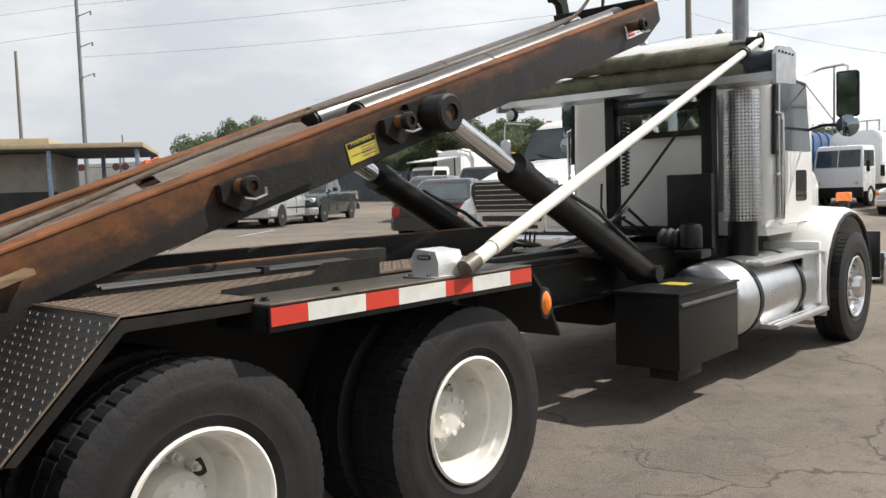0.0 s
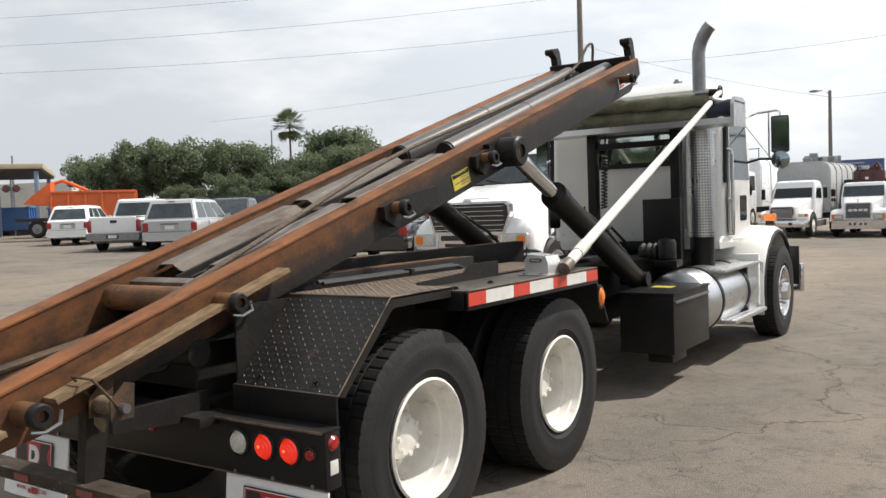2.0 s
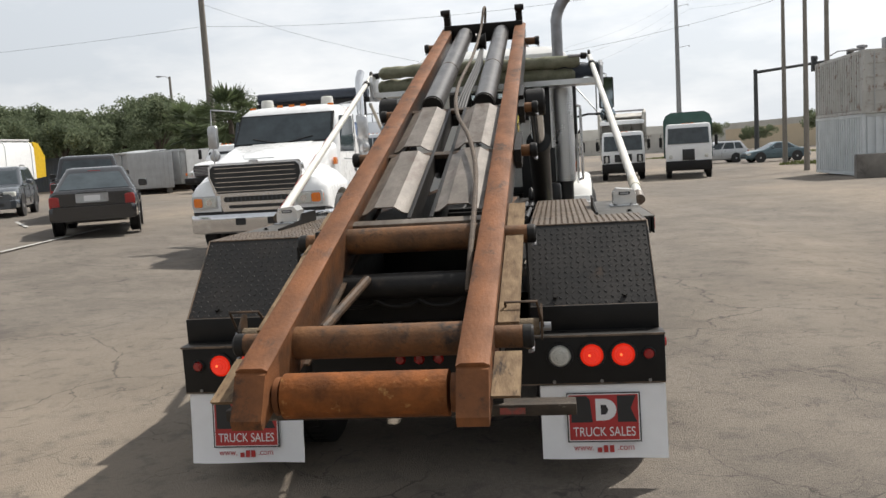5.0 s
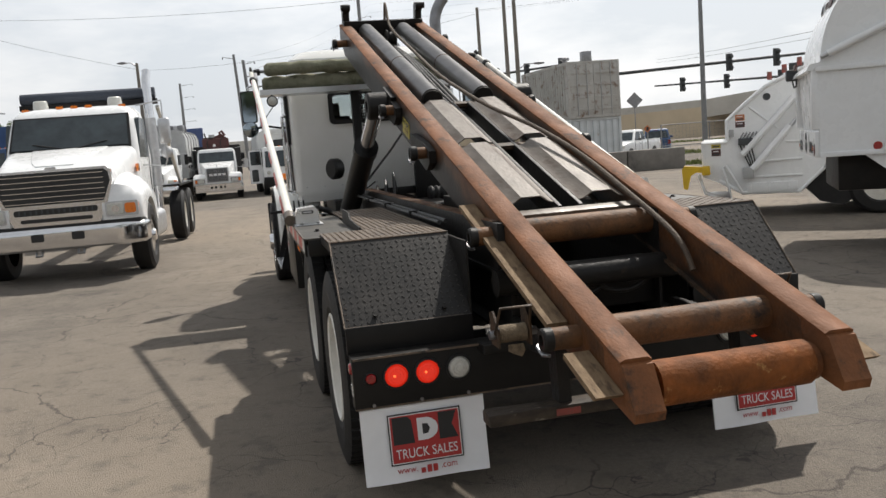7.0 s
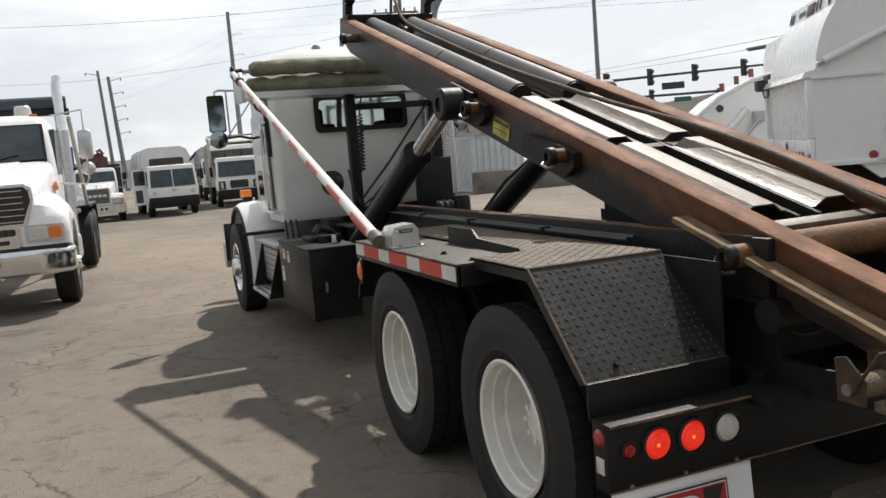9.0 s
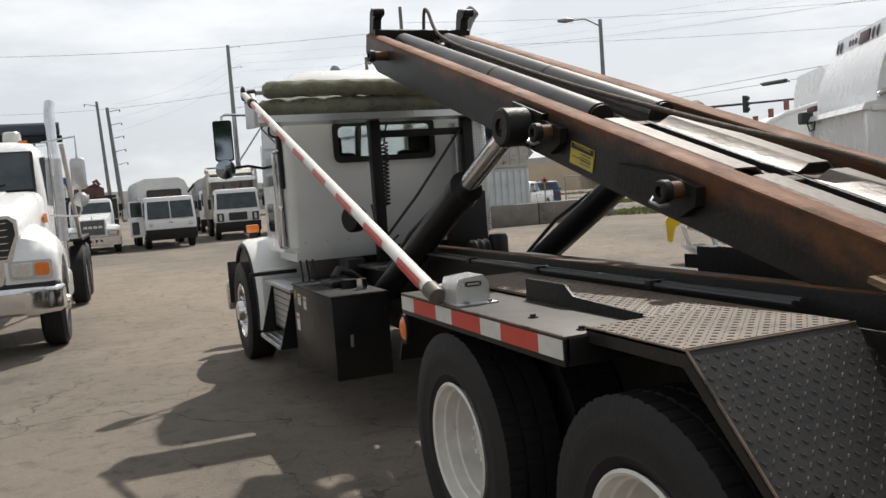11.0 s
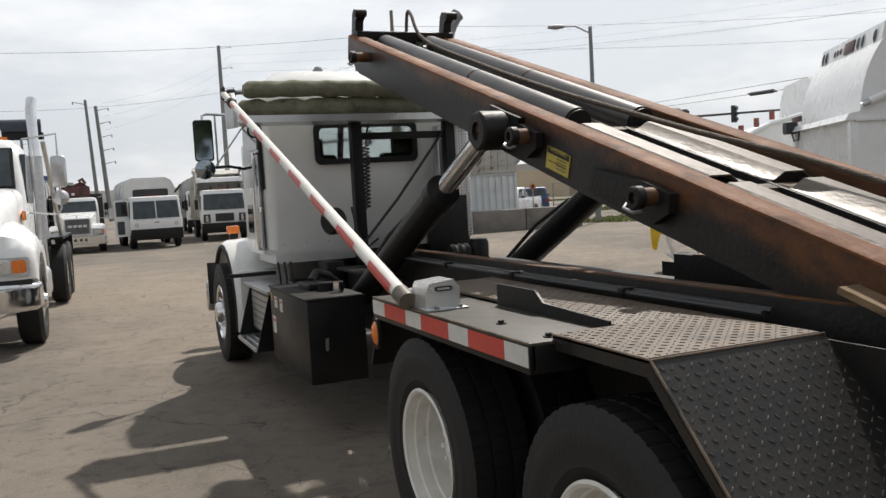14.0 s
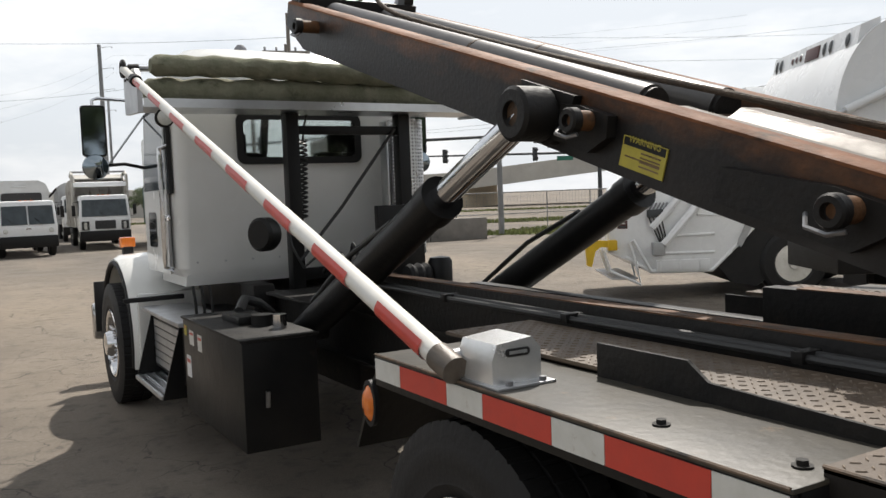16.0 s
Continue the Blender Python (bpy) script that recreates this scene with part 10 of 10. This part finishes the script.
for k, z in enumerate((29.0, 27.1, 25.2)):
    wire((31.9, 200, z + 6), (130, 110, z + 4), 2.0, 0.0107)
    wire((31.9, 200, z + 6), (1.5, 130, z - 12.5), 1.5, 0.0107)
for z0, z1 in ((7.5, 3.78), (7.25, 3.54)):
    wire((36, 68, z0), (14, 9.5, z1), 0.15, 0.0085)
sp = thing("cable_splice", "dark oblong splice case hanging on a cable", "splice case", "", pose(17.96, 20.03, 4.12))
part("case", S().tube([(0.30, 0.80, 0.045), (0.27, 0.72, 0.04), (-0.27, -0.72, -0.04), (-0.30, -0.80, -0.045)], 0.065, 12), M["signal_black"], sp)
for k in (-1, 1):
    part("cable_end", S().tube([(0.30 * k, 0.80 * k, 0.045 * k), (0.40 * k, 1.05 * k, 0.10 * k)], 0.02, 6), M["wire"], sp)


# ---- trees ----
def tree_meshes(seed, h=8.0, spread=4.0, leaves=15000):
    rng = random.Random(seed)
    trunk = S().tube([(0, 0, 0), (0.15, 0.05, h * 0.2), (0.05, 0.2, h * 0.42)], 0.26, 9, r1=0.17)
    tips = []
    for k in range(9):
        a = 2 * math.pi * k / 9 + rng.uniform(-0.3, 0.3)
        d = spread * rng.uniform(0.35, 0.85)
        tip = Vector((d * math.cos(a), d * math.sin(a), h * rng.uniform(0.55, 0.86)))
        mid = Vector((0.05, 0.15, h * 0.4)).lerp(tip, 0.5) + Vector((0, 0, 0.4))
        trunk.tube([(0.05, 0.15, h * 0.34), mid, tip], 0.11, 6, r1=0.03)
        tips.append(tip)
    tips.append(Vector((0, 0, h * 0.80)))
    clumps = []
    for k in range(60):
        t = rng.choice(tips)
        c = t + Vector((rng.gauss(0, spread * 0.24), rng.gauss(0, spread * 0.24), rng.gauss(0, h * 0.055)))
        clumps.append((c, rng.uniform(0.55, 1.15)))
    crown = S()
    for k in range(leaves):
        c, r = rng.choice(clumps)
        n = Vector((rng.gauss(0, 1), rng.gauss(0, 1), rng.gauss(0, 0.8)))
        n.normalize()
        p = c + n * r * rng.uniform(0.55, 1.05)
        u = n.orthogonal().normalized()
        u.rotate(Matrix.Rotation(rng.uniform(0, 6.28), 3, n))
        v = n.cross(u)
        s1, s2 = rng.uniform(0.06, 0.14), rng.uniform(0.04, 0.09)
        tilt = n * rng.uniform(-0.12, 0.12)
        crown.add([p - u * s1, p + v * s2 + tilt, p + u * s1, p - v * s2 - tilt], [(0, 1, 2, 3)])
    return trunk.mesh("trunk", M["bark"]), crown.mesh("crown", M["leaf"], False)


TREES = [tree_meshes(11), tree_meshes(12, 7.0, 4.4), tree_meshes(13, 8.8, 3.6), tree_meshes(14, 6.4, 3.8)]


def tree(x, y, scale, k, turn):
    th = thing("tree", "dense green broadleaf tree behind the yard", "tree", "trees along the yard's edge", pose(x, y, height(x, y), 0, 0, turn))
    tk, cr = TREES[k % 4]
    part("trunk", tk, None, th, m=Matrix.Scale(scale, 4))
    part("crown", cr, None, th, m=Matrix.Scale(scale, 4))


rng = random.Random(21)
for k in range(24):
    # a row behind the fence, bending away at its far end
    q = k / 23
    x = -76 + 51 * q + rng.uniform(-2, 2)
    y = 52 + 30 * q + rng.uniform(-2.5, 2.5)
    sc = rng.uniform(0.86, 1.02) * (0.86 + 0.22 * math.sin(q * 9 + 0.6) ** 2)
    tree(x, y, sc * (1.12 if x < -60 else 1.0), k, rng.uniform(0, 360))
for k in range(9):
    tree(-58 + 4.0 * k + rng.uniform(-2, 2), 72 + 2.0 * k + rng.uniform(-3, 3), rng.uniform(0.82, 0.98), k + 1, rng.uniform(0, 360))
for k in range(13):
    # low growth that closes the gap over the fence
    q = k / 12
    tree(-62 + 36 * q + rng.uniform(-1, 1), 49.5 + 18 * q + rng.uniform(-0.8, 0.8), rng.uniform(0.46, 0.62), k + 2, rng.uniform(0, 360))
for x, y, sc in ((-30, 60, 0.8), (-37, 58, 0.85), (-46, 55, 0.8)):
    tree(x, y, sc, int(-x), x * 7)
for k in range(3):
    tree(24 + 7 * k, 132 - 4 * k + rng.uniform(-3, 3), rng.uniform(0.45, 0.75), k, rng.uniform(0, 360))
# the yard's edge behind the walk: unseen trees added to close the place
for k in range(26):
    a = radians(192 + 156 * k / 25)
    tree(5 + 58 * math.cos(a), -8 + 48 * math.sin(a), rng.uniform(0.9, 1.25), k, rng.uniform(0, 360))


def fan_palm(x, y, h, size, label):
    rng = random.Random(int(abs(x) * 10))
    th = thing("palm_tree", label, "palm tree", "", pose(x, y, height(x, y)))
    part("trunk", S().tube([(0, 0, 0), (0.1, 0, h * 0.5), (0, 0.1, h)], 0.24, 10, r1=0.17), M["bark"], th)
    crown = S()
    for k in range(60):
        a = rng.uniform(0, 6.28)
        el = rng.uniform(-0.9, 1.35)
        d = Vector((math.cos(a) * math.cos(el), math.sin(a) * math.cos(el), math.sin(el)))
        base = Vector((0, 0.1, h))
        hub = base + d * size * rng.uniform(0.45, 0.6)
        crown.tube([base, hub], 0.02, 4)
        side = d.cross(Vector((0, 0, 1))).normalized()
        up = side.cross(d)
        for j in range(13):
            b = radians(-84 + 14 * j)
            tip = hub + (d * math.cos(b) + side * math.sin(b)) * size * rng.uniform(0.42, 0.55) - Vector((0, 0, 0.12 * size * rng.random()))
            w = side * 0.045 * size
            crown.add([hub - w * 0.3, hub + (tip - hub) * 0.55 - w + up * 0.02, tip, hub + (tip - hub) * 0.55 + w], [(0, 1, 2, 3)])
    tagged(part("crown", crown, M["palm_leaf"], th, smooth=False), kind="stuff")


fan_palm(-111.5, 116.4, 17.8, 3.5, "tall fan palm rising above the trees")
fan_palm(-20.5, 50.5, 4.3, 2.6, "fan palm beside parked trucks")
fan_palm(-24.0, 52.5, 3.6, 2.6, "low fan palm beside parked trucks")

# ---- painted lines and a distant billboard ----
for k, (x, y, hd, L) in enumerate(((-9.6, 12.5, 10, 5.0), (-18.2, 15.4, 38, 5.5), (-14.5, 18.5, 38, 5.0))):
    ln = part("painted_line", S().box(-0.05, 0.05, -L / 2, L / 2, 0.0, 0.004), M["line_white"], m=at(x, y, hd, 0.004))
    tagged(ln, "worn white painted parking line", "marking", kind="structure")
bb = thing("billboard", "blue roadside billboard on posts behind trucks", "billboard", "", pose(-5.6, 60, -0.4))
part("board", S().box(-1.75, 1.75, -0.2, 0.2, 2.9, 4.3, 0.03), M["sign_blue"], bb)
for k in range(4):
    part("board_bar", S().box(-1.2, 0.9 - 0.3 * (k % 2), -0.22, -0.2, 3.36 + 0.22 * k, 3.45 + 0.22 * k), M["grey_body"], bb)
for x in (-1.0, 1.0):
    part("post", S().box(x - 0.1, x + 0.1, -0.1, 0.1, 0, 2.9), M["steel_pole"], bb)
# low grey horizon buildings
for k, (x, y, w, h) in enumerate(((-40, 170, 40, 5), (10, 190, 50, 5.5), (-110, 60, 30, 6), (70, 170, 40, 6))):
    hb = part("far_building", S().box(-w / 2, w / 2, -6, 6, 0, h, 0.1), M["concrete_pale"], m=pose(x, y, height(x, y) - 0.05, 0, 0, 10 * k))
    tagged(hb, "low pale building in the distance", "building", "distant buildings")


# ---- road signs and the level crossing signal ----
def diamond_sign(x, y, z, size, paint, label):
    th = thing("road_sign", label, "sign", "road signs", pose(x, y, height(x, y), 0, 0, -20))
    part("sign_post", S().tube([(0, 0.03, 0), (0, 0.03, z + size * 0.5)], 0.035, 8), M["dull_steel"], th)
    b = part("sign_plate", S().prism([(-size, z), (0, z - size), (size, z), (0, z + size)], "y", -0.012, 0.012), M[paint], th)
    if paint == "sign_orange":
        part("sign_bar", S().box(-size * 0.3, size * 0.3, -0.016, -0.012, z - 0.1, z + 0.1), M["decal_black"], b)


diamond_sign(24.9, 50.2, 3.8, 0.55, "dull_steel", "grey back of a diamond road sign")
diamond_sign(21.2, 41.2, 1.85, 0.22, "sign_orange", "orange diamond road works sign by the fence")
xs = thing("crossing_signal", "black twin-lamp level crossing signal beside the workshop", "signal", "", pose(-62.8, 34.5, height(-62.8, 34.5), 0, 0, 58))
part("signal_post", S().tube([(0, 0, 0), (0, 0, 4.6)], 0.09, 10), M["steel_pole"], xs)
part("signal_arm", S().tube([(-4.2, 0, 3.6), (0.9, 0, 3.6)], 0.05, 8), M["steel_pole"], xs)
for q in (-3.6, -3.0, -0.35, 0.35):
    lampd = part("lamp_disc", disc(S(), (q, -0.10, 3.6), (0, -1, 0), 0.30, 0.03, 20), M["signal_black"], xs)
    part("lamp_lens", disc(S(), (q, -0.13, 3.6), (0, -1, 0), 0.12, 0.05, 14), M["red_lens"], lampd)
